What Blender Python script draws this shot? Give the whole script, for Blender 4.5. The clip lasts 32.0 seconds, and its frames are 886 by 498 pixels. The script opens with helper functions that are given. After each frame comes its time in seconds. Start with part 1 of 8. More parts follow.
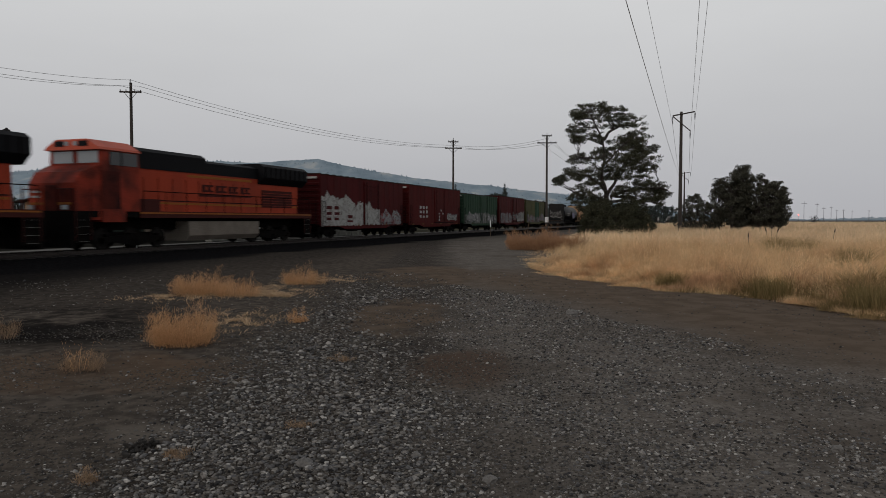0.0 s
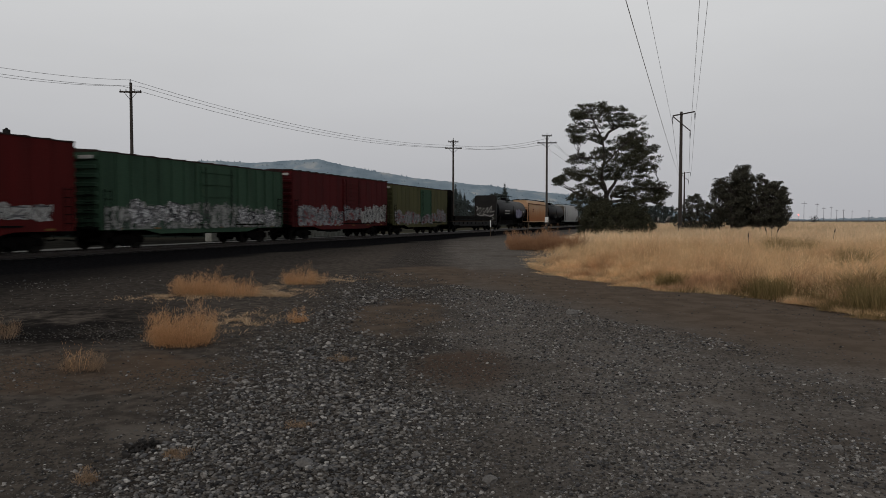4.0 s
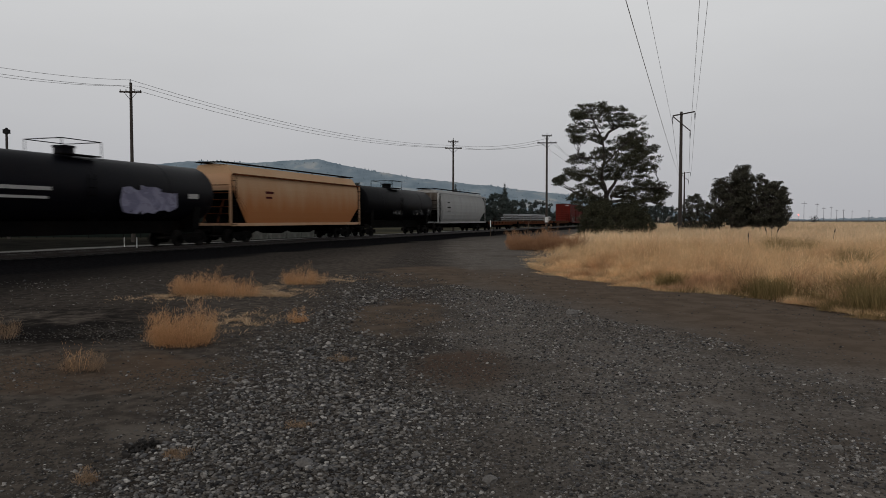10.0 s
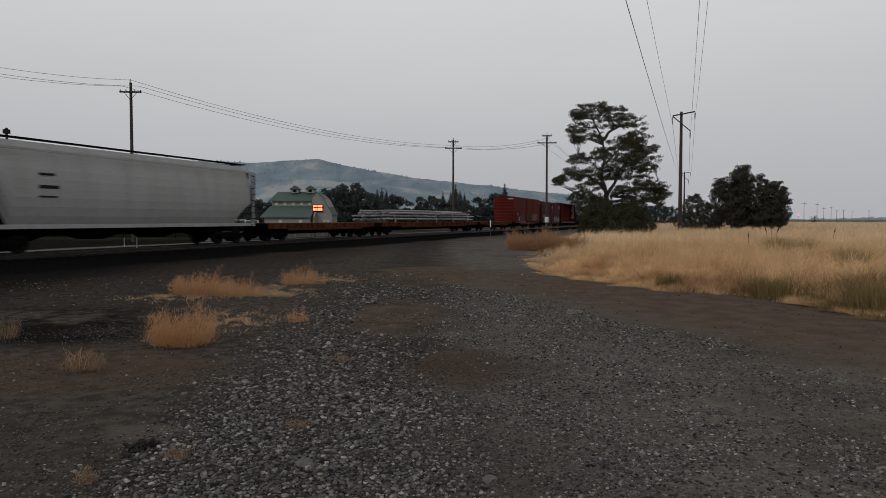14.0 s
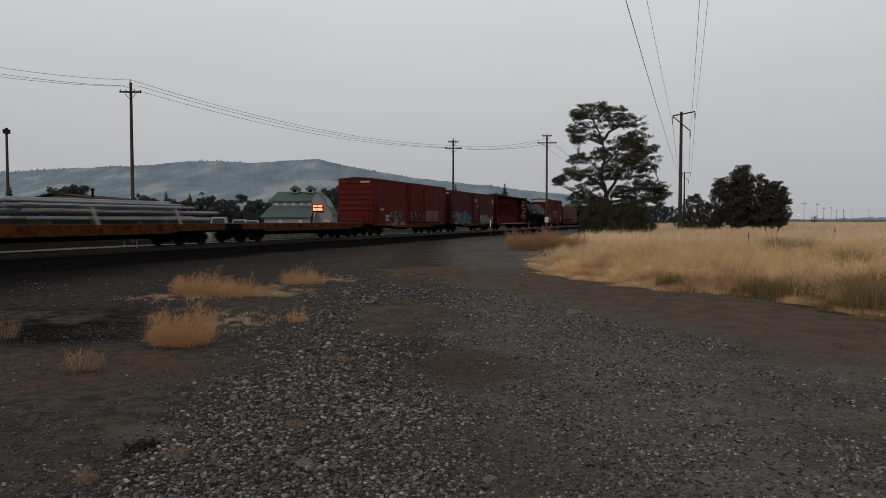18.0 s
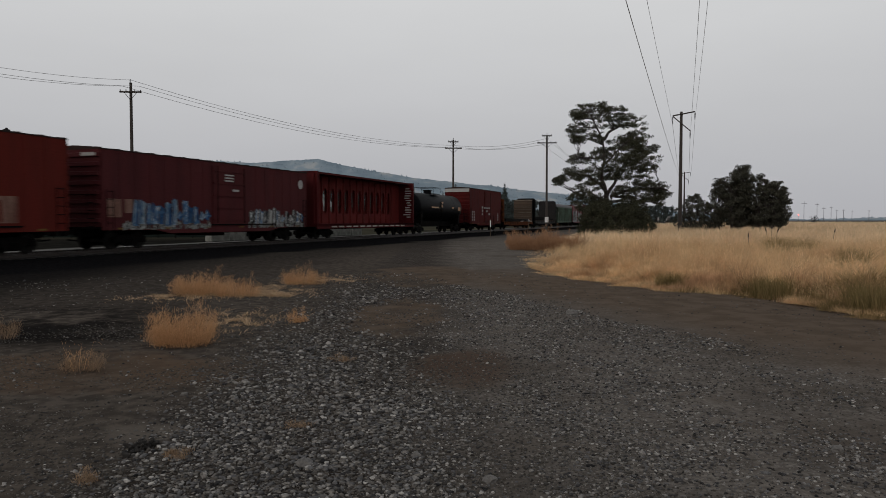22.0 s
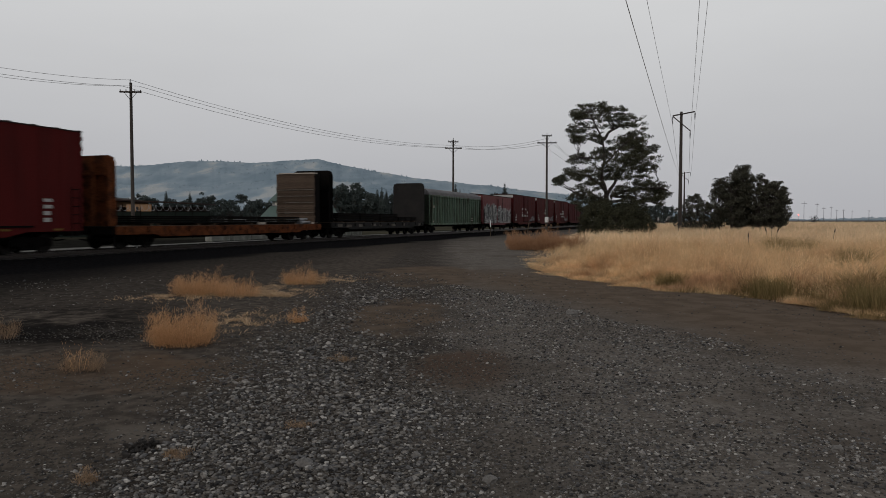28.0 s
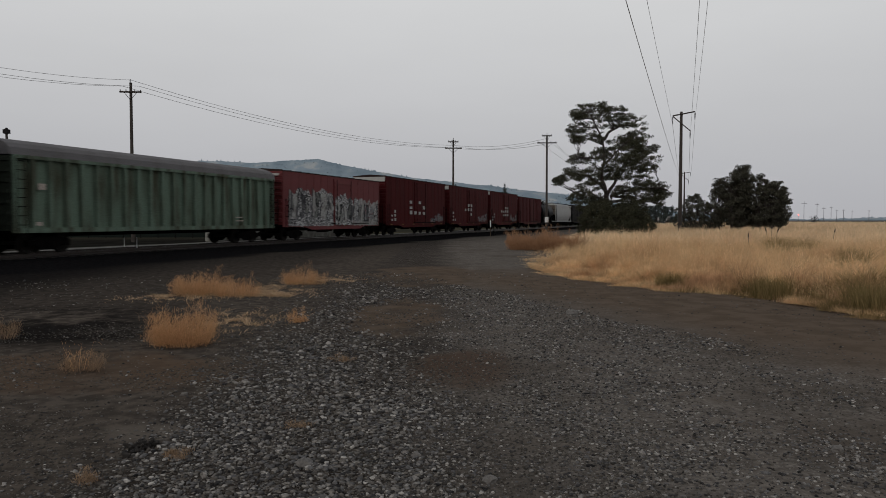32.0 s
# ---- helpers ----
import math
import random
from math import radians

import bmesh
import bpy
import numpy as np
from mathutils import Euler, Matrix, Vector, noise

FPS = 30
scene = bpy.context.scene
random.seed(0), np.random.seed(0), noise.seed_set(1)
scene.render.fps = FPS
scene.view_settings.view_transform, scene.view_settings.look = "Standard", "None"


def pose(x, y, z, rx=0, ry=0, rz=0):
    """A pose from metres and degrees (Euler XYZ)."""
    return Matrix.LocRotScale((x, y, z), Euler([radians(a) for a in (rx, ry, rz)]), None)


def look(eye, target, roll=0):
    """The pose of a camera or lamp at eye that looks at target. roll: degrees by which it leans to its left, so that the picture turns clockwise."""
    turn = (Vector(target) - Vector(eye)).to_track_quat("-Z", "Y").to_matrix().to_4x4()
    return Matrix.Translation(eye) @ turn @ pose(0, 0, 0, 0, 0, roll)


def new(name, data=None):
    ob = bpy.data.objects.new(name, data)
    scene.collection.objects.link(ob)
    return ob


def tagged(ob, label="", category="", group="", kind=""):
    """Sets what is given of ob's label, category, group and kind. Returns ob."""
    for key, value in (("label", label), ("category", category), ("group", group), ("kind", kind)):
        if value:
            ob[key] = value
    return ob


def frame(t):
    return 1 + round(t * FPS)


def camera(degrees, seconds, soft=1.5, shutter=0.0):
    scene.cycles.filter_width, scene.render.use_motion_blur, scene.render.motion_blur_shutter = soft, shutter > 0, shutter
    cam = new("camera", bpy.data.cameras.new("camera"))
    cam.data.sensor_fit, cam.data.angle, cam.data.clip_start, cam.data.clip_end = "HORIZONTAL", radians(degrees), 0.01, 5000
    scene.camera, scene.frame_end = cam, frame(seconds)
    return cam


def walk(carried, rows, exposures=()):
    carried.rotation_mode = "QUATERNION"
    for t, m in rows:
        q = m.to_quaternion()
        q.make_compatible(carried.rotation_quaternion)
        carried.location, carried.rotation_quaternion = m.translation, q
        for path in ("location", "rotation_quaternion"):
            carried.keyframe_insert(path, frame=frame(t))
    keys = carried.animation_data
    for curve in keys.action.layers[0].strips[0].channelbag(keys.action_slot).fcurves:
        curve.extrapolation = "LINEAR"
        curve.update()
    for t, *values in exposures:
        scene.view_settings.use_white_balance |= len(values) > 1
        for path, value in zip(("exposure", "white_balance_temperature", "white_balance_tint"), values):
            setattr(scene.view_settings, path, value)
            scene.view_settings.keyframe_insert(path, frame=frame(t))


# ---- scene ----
# World: the eye stands over the origin and faces +y; ground at z = 0, rail top at z = 0.27.
cam = camera(62.97, 32.0, soft=0.8, shutter=0.55)
walk(cam, [(0.0, look((0, 0, 1.65), (0, 100, -2.373))), (32.0, look((0, 0, 1.65), (0, 100, -2.373)))])

# ---- light: even smoke haze at dusk, a weak wide sun low behind the camera ----
SUN_AZ, SUN_EL = radians(212), radians(22)


def make_world():
    w = bpy.data.worlds.new("world")
    scene.world = w
    w.use_nodes = True
    nt = w.node_tree
    nt.nodes.clear()
    out = nt.nodes.new("ShaderNodeOutputWorld")
    bg = nt.nodes.new("ShaderNodeBackground")
    sky = nt.nodes.new("ShaderNodeTexSky")
    sky.sky_type = "NISHITA"
    sky.sun_disc = False
    sky.sun_elevation, sky.sun_rotation = SUN_EL, SUN_AZ
    sky.air_density, sky.dust_density = 2.0, 8.0
    hsv = nt.nodes.new("ShaderNodeHueSaturation")
    hsv.inputs["Saturation"].default_value = 0.25
    hsv.inputs["Value"].default_value = 0.5
    co = nt.nodes.new("ShaderNodeTexCoord")
    sep = nt.nodes.new("ShaderNodeSeparateXYZ")
    ramp = nt.nodes.new("ShaderNodeValToRGB")
    r = ramp.color_ramp
    r.elements[0].position, r.elements[0].color = 0.0, (5.0, 5.02, 5.3, 1)
    r.elements[1].position, r.elements[1].color = 0.30, (7.15, 7.2, 7.28, 1)
    e = r.elements.new(0.07)
    e.color = (5.32, 5.37, 5.62, 1)
    e = r.elements.new(1.0)
    e.color = (3.6, 3.7, 3.85, 1)
    e = r.elements.new(0.6)
    e.color = (4.9, 5.05, 5.2, 1)
    # soft smoke banks, barely seen
    mp = nt.nodes.new("ShaderNodeMapping")
    mp.inputs["Scale"].default_value = (1.0, 1.0, 4.0)
    nz = nt.nodes.new("ShaderNodeTexNoise")
    nz.inputs["Scale"].default_value = 2.2
    nz.inputs["Detail"].default_value = 4
    mr = nt.nodes.new("ShaderNodeMapRange")
    mr.inputs["To Min"].default_value, mr.inputs["To Max"].default_value = 0.93, 1.07
    mul = nt.nodes.new("ShaderNodeMix")
    mul.data_type, mul.blend_type = "RGBA", "MULTIPLY"
    mul.inputs["Factor"].default_value = 1.0
    mix = nt.nodes.new("ShaderNodeMix")
    mix.data_type = "RGBA"
    mix.inputs["Factor"].default_value = 0.86
    L = nt.links.new
    L(co.outputs["Generated"], sep.inputs[0])
    L(sep.outputs["Z"], ramp.inputs["Fac"])
    L(co.outputs["Generated"], mp.inputs["Vector"])
    L(mp.outputs[0], nz.inputs["Vector"])
    L(nz.outputs["Fac"], mr.inputs["Value"])
    L(ramp.outputs["Color"], mul.inputs[6])
    L(mr.outputs["Result"], mul.inputs[7])
    L(sky.outputs["Color"], hsv.inputs["Color"])
    L(hsv.outputs["Color"], mix.inputs[6])
    L(mul.outputs[2], mix.inputs[7])
    L(mix.outputs[2], bg.inputs["Color"])
    bg.inputs["Strength"].default_value = 0.1
    L(bg.outputs[0], out.inputs[0])


make_world()
sun_data = bpy.data.lights.new("sun", "SUN")
sun_data.energy, sun_data.angle, sun_data.color = 0.5, radians(25), (1.0, 0.9, 0.8)
sun = new("sun", sun_data)
sun.matrix_world = look((-40 * math.sin(radians(32)), -40 * math.cos(radians(32)), 40 * math.tan(SUN_EL)), (0, 0, 0))
scene.view_settings.exposure = 0.0


# ---- materials ----
def mat(name, base, rough=0.7, metal=0.0, var=0.25, scale=1.2, fine=18.0, bump=0.15, dirt=None, dirt_amount=0.5, streak=False, per_object=0.0, spec=0.5):
    """A painted or natural surface: base colour with broad stains, fine grain and relief."""
    m = bpy.data.materials.new(name)
    m.use_nodes = True
    nt = m.node_tree
    b = nt.nodes["Principled BSDF"]
    L = nt.links.new
    co = nt.nodes.new("ShaderNodeTexCoord")
    mp = nt.nodes.new("ShaderNodeMapping")
    if streak:
        mp.inputs["Scale"].default_value = (1.0, 1.0, 0.18)
    L(co.outputs["Object"], mp.inputs["Vector"])
    n1 = nt.nodes.new("ShaderNodeTexNoise")
    n1.inputs["Scale"].default_value, n1.inputs["Detail"].default_value = scale, 6
    n2 = nt.nodes.new("ShaderNodeTexNoise")
    n2.inputs["Scale"].default_value, n2.inputs["Detail"].default_value = fine, 4
    L(mp.outputs[0], n1.inputs["Vector"])
    L(co.outputs["Object"], n2.inputs["Vector"])
    d = dirt or tuple(c * (1 - var) for c in base)
    r1 = nt.nodes.new("ShaderNodeMapRange")
    r1.inputs["From Min"].default_value, r1.inputs["From Max"].default_value = 0.42, 0.68
    r1.inputs["To Max"].default_value = dirt_amount
    L(n1.outputs["Fac"], r1.inputs["Value"])
    mx = nt.nodes.new("ShaderNodeMix")
    mx.data_type = "RGBA"
    mx.inputs[6].default_value, mx.inputs[7].default_value = (*base, 1), (*d, 1)
    L(r1.outputs["Result"], mx.inputs["Factor"])
    r2 = nt.nodes.new("ShaderNodeMapRange")
    r2.inputs["From Min"].default_value, r2.inputs["From Max"].default_value = 0.3, 0.7
    r2.inputs["To Min"].default_value, r2.inputs["To Max"].default_value = 1 - var, 1 + var
    L(n2.outputs["Fac"], r2.inputs["Value"])
    mu = nt.nodes.new("ShaderNodeMix")
    mu.data_type, mu.blend_type = "RGBA", "MULTIPLY"
    mu.inputs["Factor"].default_value = 1.0
    L(mx.outputs[2], mu.inputs[6])
    L(r2.outputs["Result"], mu.inputs[7])
    last = mu
    if per_object:
        oi = nt.nodes.new("ShaderNodeObjectInfo")
        r3 = nt.nodes.new("ShaderNodeMapRange")
        r3.inputs["To Min"].default_value, r3.inputs["To Max"].default_value = 1 - per_object, 1 + per_object
        L(oi.outputs["Random"], r3.inputs["Value"])
        m3 = nt.nodes.new("ShaderNodeMix")
        m3.data_type, m3.blend_type = "RGBA", "MULTIPLY"
        m3.inputs["Factor"].default_value = 1.0
        L(last.outputs[2], m3.inputs[6])
        L(r3.outputs["Result"], m3.inputs[7])
        last = m3
    L(last.outputs[2], b.inputs["Base Color"])
    b.inputs["Roughness"].default_value, b.inputs["Metallic"].default_value = rough, metal
    b.inputs["Specular IOR Level"].default_value = spec
    if bump:
        bp = nt.nodes.new("ShaderNodeBump")
        bp.inputs["Strength"].default_value, bp.inputs["Distance"].default_value = bump, 0.03
        L(n2.outputs["Fac"], bp.inputs["Height"])
        L(bp.outputs[0], b.inputs["Normal"])
    return m


def rust_rise(m, colour, low, high):
    """Rust soaked into a paint from its lower seam, fading out upwards in uneven streaks."""
    nt = m.node_tree
    b = nt.nodes["Principled BSDF"]
    L = nt.links.new
    paint = b.inputs["Base Color"].links[0].from_socket
    co = nt.nodes.new("ShaderNodeTexCoord")
    mp = nt.nodes.new("ShaderNodeMapping")
    mp.inputs["Scale"].default_value = (0.9, 0.9, 0.12)
    L(co.outputs["Object"], mp.inputs["Vector"])
    nz = nt.nodes.new("ShaderNodeTexNoise")
    nz.inputs["Scale"].default_value, nz.inputs["Detail"].default_value = 1.6, 6
    L(mp.outputs[0], nz.inputs["Vector"])
    sp = nt.nodes.new("ShaderNodeSeparateXYZ")
    L(co.outputs["Object"], sp.inputs[0])
    add = nt.nodes.new("ShaderNodeMath")
    add.operation = "MULTIPLY_ADD"
    add.inputs[1].default_value = -1.8
    L(nz.outputs["Fac"], add.inputs[0])
    L(sp.outputs["Z"], add.inputs[2])
    mr = nt.nodes.new("ShaderNodeMapRange")
    mr.interpolation_type = "SMOOTHSTEP"
    mr.inputs["From Min"].default_value, mr.inputs["From Max"].default_value = low - 0.9, high - 0.9
    mr.inputs["To Min"].default_value, mr.inputs["To Max"].default_value = 0.95, 0.0
    L(add.outputs[0], mr.inputs["Value"])
    mx = nt.nodes.new("ShaderNodeMix")
    mx.data_type = "RGBA"
    mx.inputs[7].default_value = (*colour, 1)
    L(mr.outputs["Result"], mx.inputs["Factor"])
    L(paint, mx.inputs[6])
    L(mx.outputs[2], b.inputs["Base Color"])
    return m


def glow(name, colour, strength):
    m = bpy.data.materials.new(name)
    m.use_nodes = True
    b = m.node_tree.nodes["Principled BSDF"]
    b.inputs["Base Color"].default_value = (*colour, 1)
    b.inputs["Emission Color"].default_value = (*colour, 1)
    b.inputs["Emission Strength"].default_value = strength
    return m


def spray(name, cols, scale=2.2, worn=(0.28, 0.42)):
    """Sprayed paint in layered colours with hard, wandering edges."""
    m = bpy.data.materials.new(name)
    m.use_nodes = True
    nt = m.node_tree
    b = nt.nodes["Principled BSDF"]
    L = nt.links.new
    co = nt.nodes.new("ShaderNodeTexCoord")
    nz = nt.nodes.new("ShaderNodeTexNoise")
    nz.inputs["Scale"].default_value, nz.inputs["Detail"].default_value = scale, 2.5
    nz.inputs["Distortion"].default_value = 1.2
    L(co.outputs["Object"], nz.inputs["Vector"])
    rp = nt.nodes.new("ShaderNodeValToRGB")
    rp.color_ramp.interpolation = "CONSTANT"
    el = rp.color_ramp.elements
    el[0].position, el[0].color = 0.0, (*cols[0], 1)
    el[1].position, el[1].color = 0.38, (*cols[1 % len(cols)], 1)
    for i, c in enumerate(cols[2:]):
        e = el.new(0.38 + 0.24 * (i + 1) / len(cols[1:]))
        e.color = (*c, 1)
    L(nz.outputs["Fac"], rp.inputs["Fac"])
    L(rp.outputs["Color"], b.inputs["Base Color"])
    b.inputs["Roughness"].default_value = 0.75
    b.inputs["Specular IOR Level"].default_value = 0.1
    # thin coats: the car's own paint shows through in streaks
    mp = nt.nodes.new("ShaderNodeMapping")
    mp.inputs["Scale"].default_value = (1.0, 1.0, 0.45)
    L(co.outputs["Object"], mp.inputs["Vector"])
    n2 = nt.nodes.new("ShaderNodeTexNoise")
    n2.inputs["Scale"].default_value, n2.inputs["Detail"].default_value, n2.inputs["Roughness"].default_value = 3.2, 7, 0.65
    L(mp.outputs[0], n2.inputs["Vector"])
    mr = nt.nodes.new("ShaderNodeMapRange")
    mr.interpolation_type = "SMOOTHSTEP"
    mr.inputs["From Min"].default_value, mr.inputs["From Max"].default_value = worn
    mr.inputs["To Max"].default_value = 0.92
    L(n2.outputs["Fac"], mr.inputs["Value"])
    L(mr.outputs["Result"], b.inputs["Alpha"])
    return m


def island_mat(name, a, b_, rough=0.85, translucent=0.0, spec=0.2, patch=None, patch_scale=0.35):
    """Leaves, blades and stones: each loose piece takes its own tint between two colours."""
    m = bpy.data.materials.new(name)
    m.use_nodes = True
    nt = m.node_tree
    b = nt.nodes["Principled BSDF"]
    L = nt.links.new
    g = nt.nodes.new("ShaderNodeNewGeometry")
    mx = nt.nodes.new("ShaderNodeMix")
    mx.data_type = "RGBA"
    mx.inputs[6].default_value, mx.inputs[7].default_value = (*a, 1), (*b_, 1)
    L(g.outputs["Random Per Island"], mx.inputs["Factor"])
    if patch:
        nz = nt.nodes.new("ShaderNodeTexNoise")
        nz.inputs["Scale"].default_value, nz.inputs["Detail"].default_value = patch_scale, 5
        L(g.outputs["Position"], nz.inputs["Vector"])
        mr = nt.nodes.new("ShaderNodeMapRange")
        mr.inputs["From Min"].default_value, mr.inputs["From Max"].default_value = 0.45, 0.72
        L(nz.outputs["Fac"], mr.inputs["Value"])
        m2 = nt.nodes.new("ShaderNodeMix")
        m2.data_type = "RGBA"
        m2.inputs[7].default_value = (*patch, 1)
        L(mr.outputs["Result"], m2.inputs["Factor"])
        L(mx.outputs[2], m2.inputs[6])
        mx = m2
        n3 = nt.nodes.new("ShaderNodeTexNoise")
        n3.inputs["Scale"].default_value, n3.inputs["Detail"].default_value = patch_scale * 4.5, 4
        L(g.outputs["Position"], n3.inputs["Vector"])
        r3 = nt.nodes.new("ShaderNodeMapRange")
        r3.inputs["From Min"].default_value, r3.inputs["From Max"].default_value = 0.35, 0.68
        r3.inputs["To Min"].default_value, r3.inputs["To Max"].default_value = 1.18, 0.7
        L(n3.outputs["Fac"], r3.inputs["Value"])
        m3 = nt.nodes.new("ShaderNodeMix")
        m3.data_type, m3.blend_type = "RGBA", "MULTIPLY"
        m3.inputs["Factor"].default_value = 1.0
        L(mx.outputs[2], m3.inputs[6])
        L(r3.outputs["Result"], m3.inputs[7])
        mx = m3
    L(mx.outputs[2], b.inputs["Base Color"])
    b.inputs["Roughness"].default_value = rough
    b.inputs["Specular IOR Level"].default_value = spec
    if translucent:
        t = nt.nodes.new("ShaderNodeBsdfTranslucent")
        ms = nt.nodes.new("ShaderNodeMixShader")
        ms.inputs[0].default_value = translucent
        L(mx.outputs[2], t.inputs["Color"])
        out = nt.nodes["Material Output"]
        L(b.outputs[0], ms.inputs[1])
        L(t.outputs[0], ms.inputs[2])
        L(ms.outputs[0], out.inputs["Surface"])
    return m


def stone_mat(name, cols, rough=0.9):
    """Mixed stones: each loose piece takes one of several rock colours."""
    m = bpy.data.materials.new(name)
    m.use_nodes = True
    nt = m.node_tree
    b = nt.nodes["Principled BSDF"]
    g = nt.nodes.new("ShaderNodeNewGeometry")
    rp = nt.nodes.new("ShaderNodeValToRGB")
    el = rp.color_ramp.elements
    el[0].position, el[0].color = 0.0, (*cols[0], 1)
    el[1].position, el[1].color = 1.0, (*cols[-1], 1)
    for i, c in enumerate(cols[1:-1]):
        e = el.new((i + 1) / (len(cols) - 1))
        e.color = (*c, 1)
    nt.links.new(g.outputs["Random Per Island"], rp.inputs["Fac"])
    nz = nt.nodes.new("ShaderNodeTexNoise")
    nz.inputs["Scale"].default_value, nz.inputs["Detail"].default_value = 70, 4
    nt.links.new(g.outputs["Position"], nz.inputs["Vector"])
    mr = nt.nodes.new("ShaderNodeMapRange")
    mr.inputs["From Min"].default_value, mr.inputs["From Max"].default_value = 0.3, 0.7
    mr.inputs["To Min"].default_value, mr.inputs["To Max"].default_value = 0.7, 1.3
    nt.links.new(nz.outputs["Fac"], mr.inputs["Value"])
    mu = nt.nodes.new("ShaderNodeMix")
    mu.data_type, mu.blend_type = "RGBA", "MULTIPLY"
    mu.inputs["Factor"].default_value = 1.0
    nt.links.new(rp.outputs["Color"], mu.inputs[6])
    nt.links.new(mr.outputs["Result"], mu.inputs[7])
    nt.links.new(mu.outputs[2], b.inputs["Base Color"])
    b.inputs["Roughness"].default_value, b.inputs["Specular IOR Level"].default_value = rough, 0.08
    return m


M_BOX_A = mat("oxide_red_paint", (0.0663, 0.00897, 0.00975), var=0.2, streak=True, dirt=(0.03276, 0.00819, 0.00819), spec=0.06)
M_BOX_B = mat("brick_red_paint", (0.07644, 0.00897, 0.00858), var=0.15, streak=True, dirt=(0.0429, 0.00858, 0.0078), spec=0.06)
M_BOX_L = mat("rust_red_paint", (0.1062, 0.01488, 0.01063), var=0.18, streak=True, dirt=(0.0595, 0.01275, 0.00935), spec=0.06)
M_BOX_M = mat("maroon_paint", (0.072, 0.0165, 0.018), var=0.2, streak=True, dirt=(0.042, 0.013, 0.0145), spec=0.06)
M_FADED = mat("faded_patch_paint", (0.2, 0.12, 0.095), streak=True, dirt=(0.1, 0.04, 0.03), dirt_amount=0.9, scale=2.5, spec=0.05)
M_BEAM = mat("centre_wall_red_paint", (0.105, 0.0155, 0.0145), var=0.2, streak=True, dirt=(0.055, 0.012, 0.011), spec=0.06)
M_GREEN = mat("faded_green_paint", (0.036, 0.0702, 0.045), var=0.25, streak=True, dirt=(0.018, 0.0324, 0.0216), spec=0.06)
M_OLIVE = mat("olive_paint", (0.078, 0.077, 0.034), var=0.2, streak=True, dirt=(0.04, 0.037, 0.02), spec=0.06)
M_MINT = mat("chalky_green_paint", (0.125, 0.175, 0.135), var=0.3, streak=True, dirt=(0.05, 0.046, 0.03), dirt_amount=0.9, scale=2.4, spec=0.08)
M_ENDGREEN = mat("dark_green_end_paint", (0.028, 0.034, 0.026), var=0.3, dirt=(0.012, 0.012, 0.01), spec=0.05)
M_DOORGREEN = mat("green_door_paint", (0.032, 0.072, 0.043), var=0.2, streak=True, spec=0.06)
M_TAN = mat("tan_paint_rust_streaked", (0.49, 0.31, 0.195), var=0.08, streak=True, dirt=(0.42, 0.21, 0.1), dirt_amount=0.6, scale=0.5, spec=0.12)
M_TANRUST = rust_rise(mat("tan_paint_rusting_from_below", (0.46, 0.3, 0.18), var=0.08, streak=True, dirt=(0.4, 0.22, 0.11), dirt_amount=0.45, scale=0.5, spec=0.12), (0.35, 0.135, 0.045), 1.8, 4.0)
M_GRIME = mat("grimy_grey_brown_paint", (0.13, 0.118, 0.105), var=0.3, streak=True, dirt=(0.05, 0.036, 0.026), dirt_amount=0.9, scale=1.8, spec=0.06)
M_WHITE = mat("dirty_white_paint", (0.375, 0.375, 0.3675), var=0.12, streak=True, dirt=(0.24, 0.2325, 0.2175), dirt_amount=0.3, spec=0.1)
M_BLACK = mat("black_tank_paint", (0.0024, 0.0025, 0.0036), rough=0.5, var=0.3, dirt=(0.005, 0.0049, 0.0058), spec=0.05)
M_TANKBROWN = mat("brownish_black_tank_paint", (0.0042, 0.0042, 0.0065), rough=0.45, var=0.3, dirt=(0.008, 0.0065, 0.0075), spec=0.06)
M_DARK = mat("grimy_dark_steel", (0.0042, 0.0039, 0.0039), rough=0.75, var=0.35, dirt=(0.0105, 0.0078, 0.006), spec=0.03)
M_BULK = mat("black_bulkhead_paint", (0.016, 0.0152, 0.0152), rough=0.7, var=0.25, dirt=(0.026, 0.0235, 0.022), spec=0.08)
M_WHEEL = mat("worn_wheel_steel", (0.015, 0.0135, 0.0126), rough=0.6, metal=0.2, var=0.3, spec=0.05)
M_RUST = mat("orange_rust_steel", (0.112, 0.036, 0.014), rough=0.9, var=0.4, dirt=(0.022, 0.01, 0.007), dirt_amount=0.95, scale=2.6, spec=0.05)
M_DECK = mat("weathered_deck_planks", (0.084, 0.0595, 0.042), var=0.3, rough=0.9, spec=0.2)
M_LUMBER = mat("weathered_planks", (0.068, 0.049, 0.037), var=0.3, rough=0.9, per_object=0.28, spec=0.08)
M_ROOFGREY = mat("galvanised_roof", (0.28, 0.29, 0.31), rough=0.55, metal=0.3, var=0.2, streak=True, dirt=(0.2, 0.2, 0.21))
M_BOXROOF = mat("dark_roof_steel", (0.0336, 0.0216, 0.0192), rough=0.8, var=0.3, spec=0.05)
M_ORANGE = mat("locomotive_orange", (0.33, 0.042, 0.016), rough=0.6, var=0.15, streak=True, dirt=(0.17, 0.026, 0.012), dirt_amount=0.6, scale=0.7, spec=0.12)
M_NOSE = mat("grimy_locomotive_red", (0.24, 0.031, 0.016), rough=0.6, var=0.25, dirt=(0.035, 0.009, 0.007), dirt_amount=0.95, scale=0.9, spec=0.1)
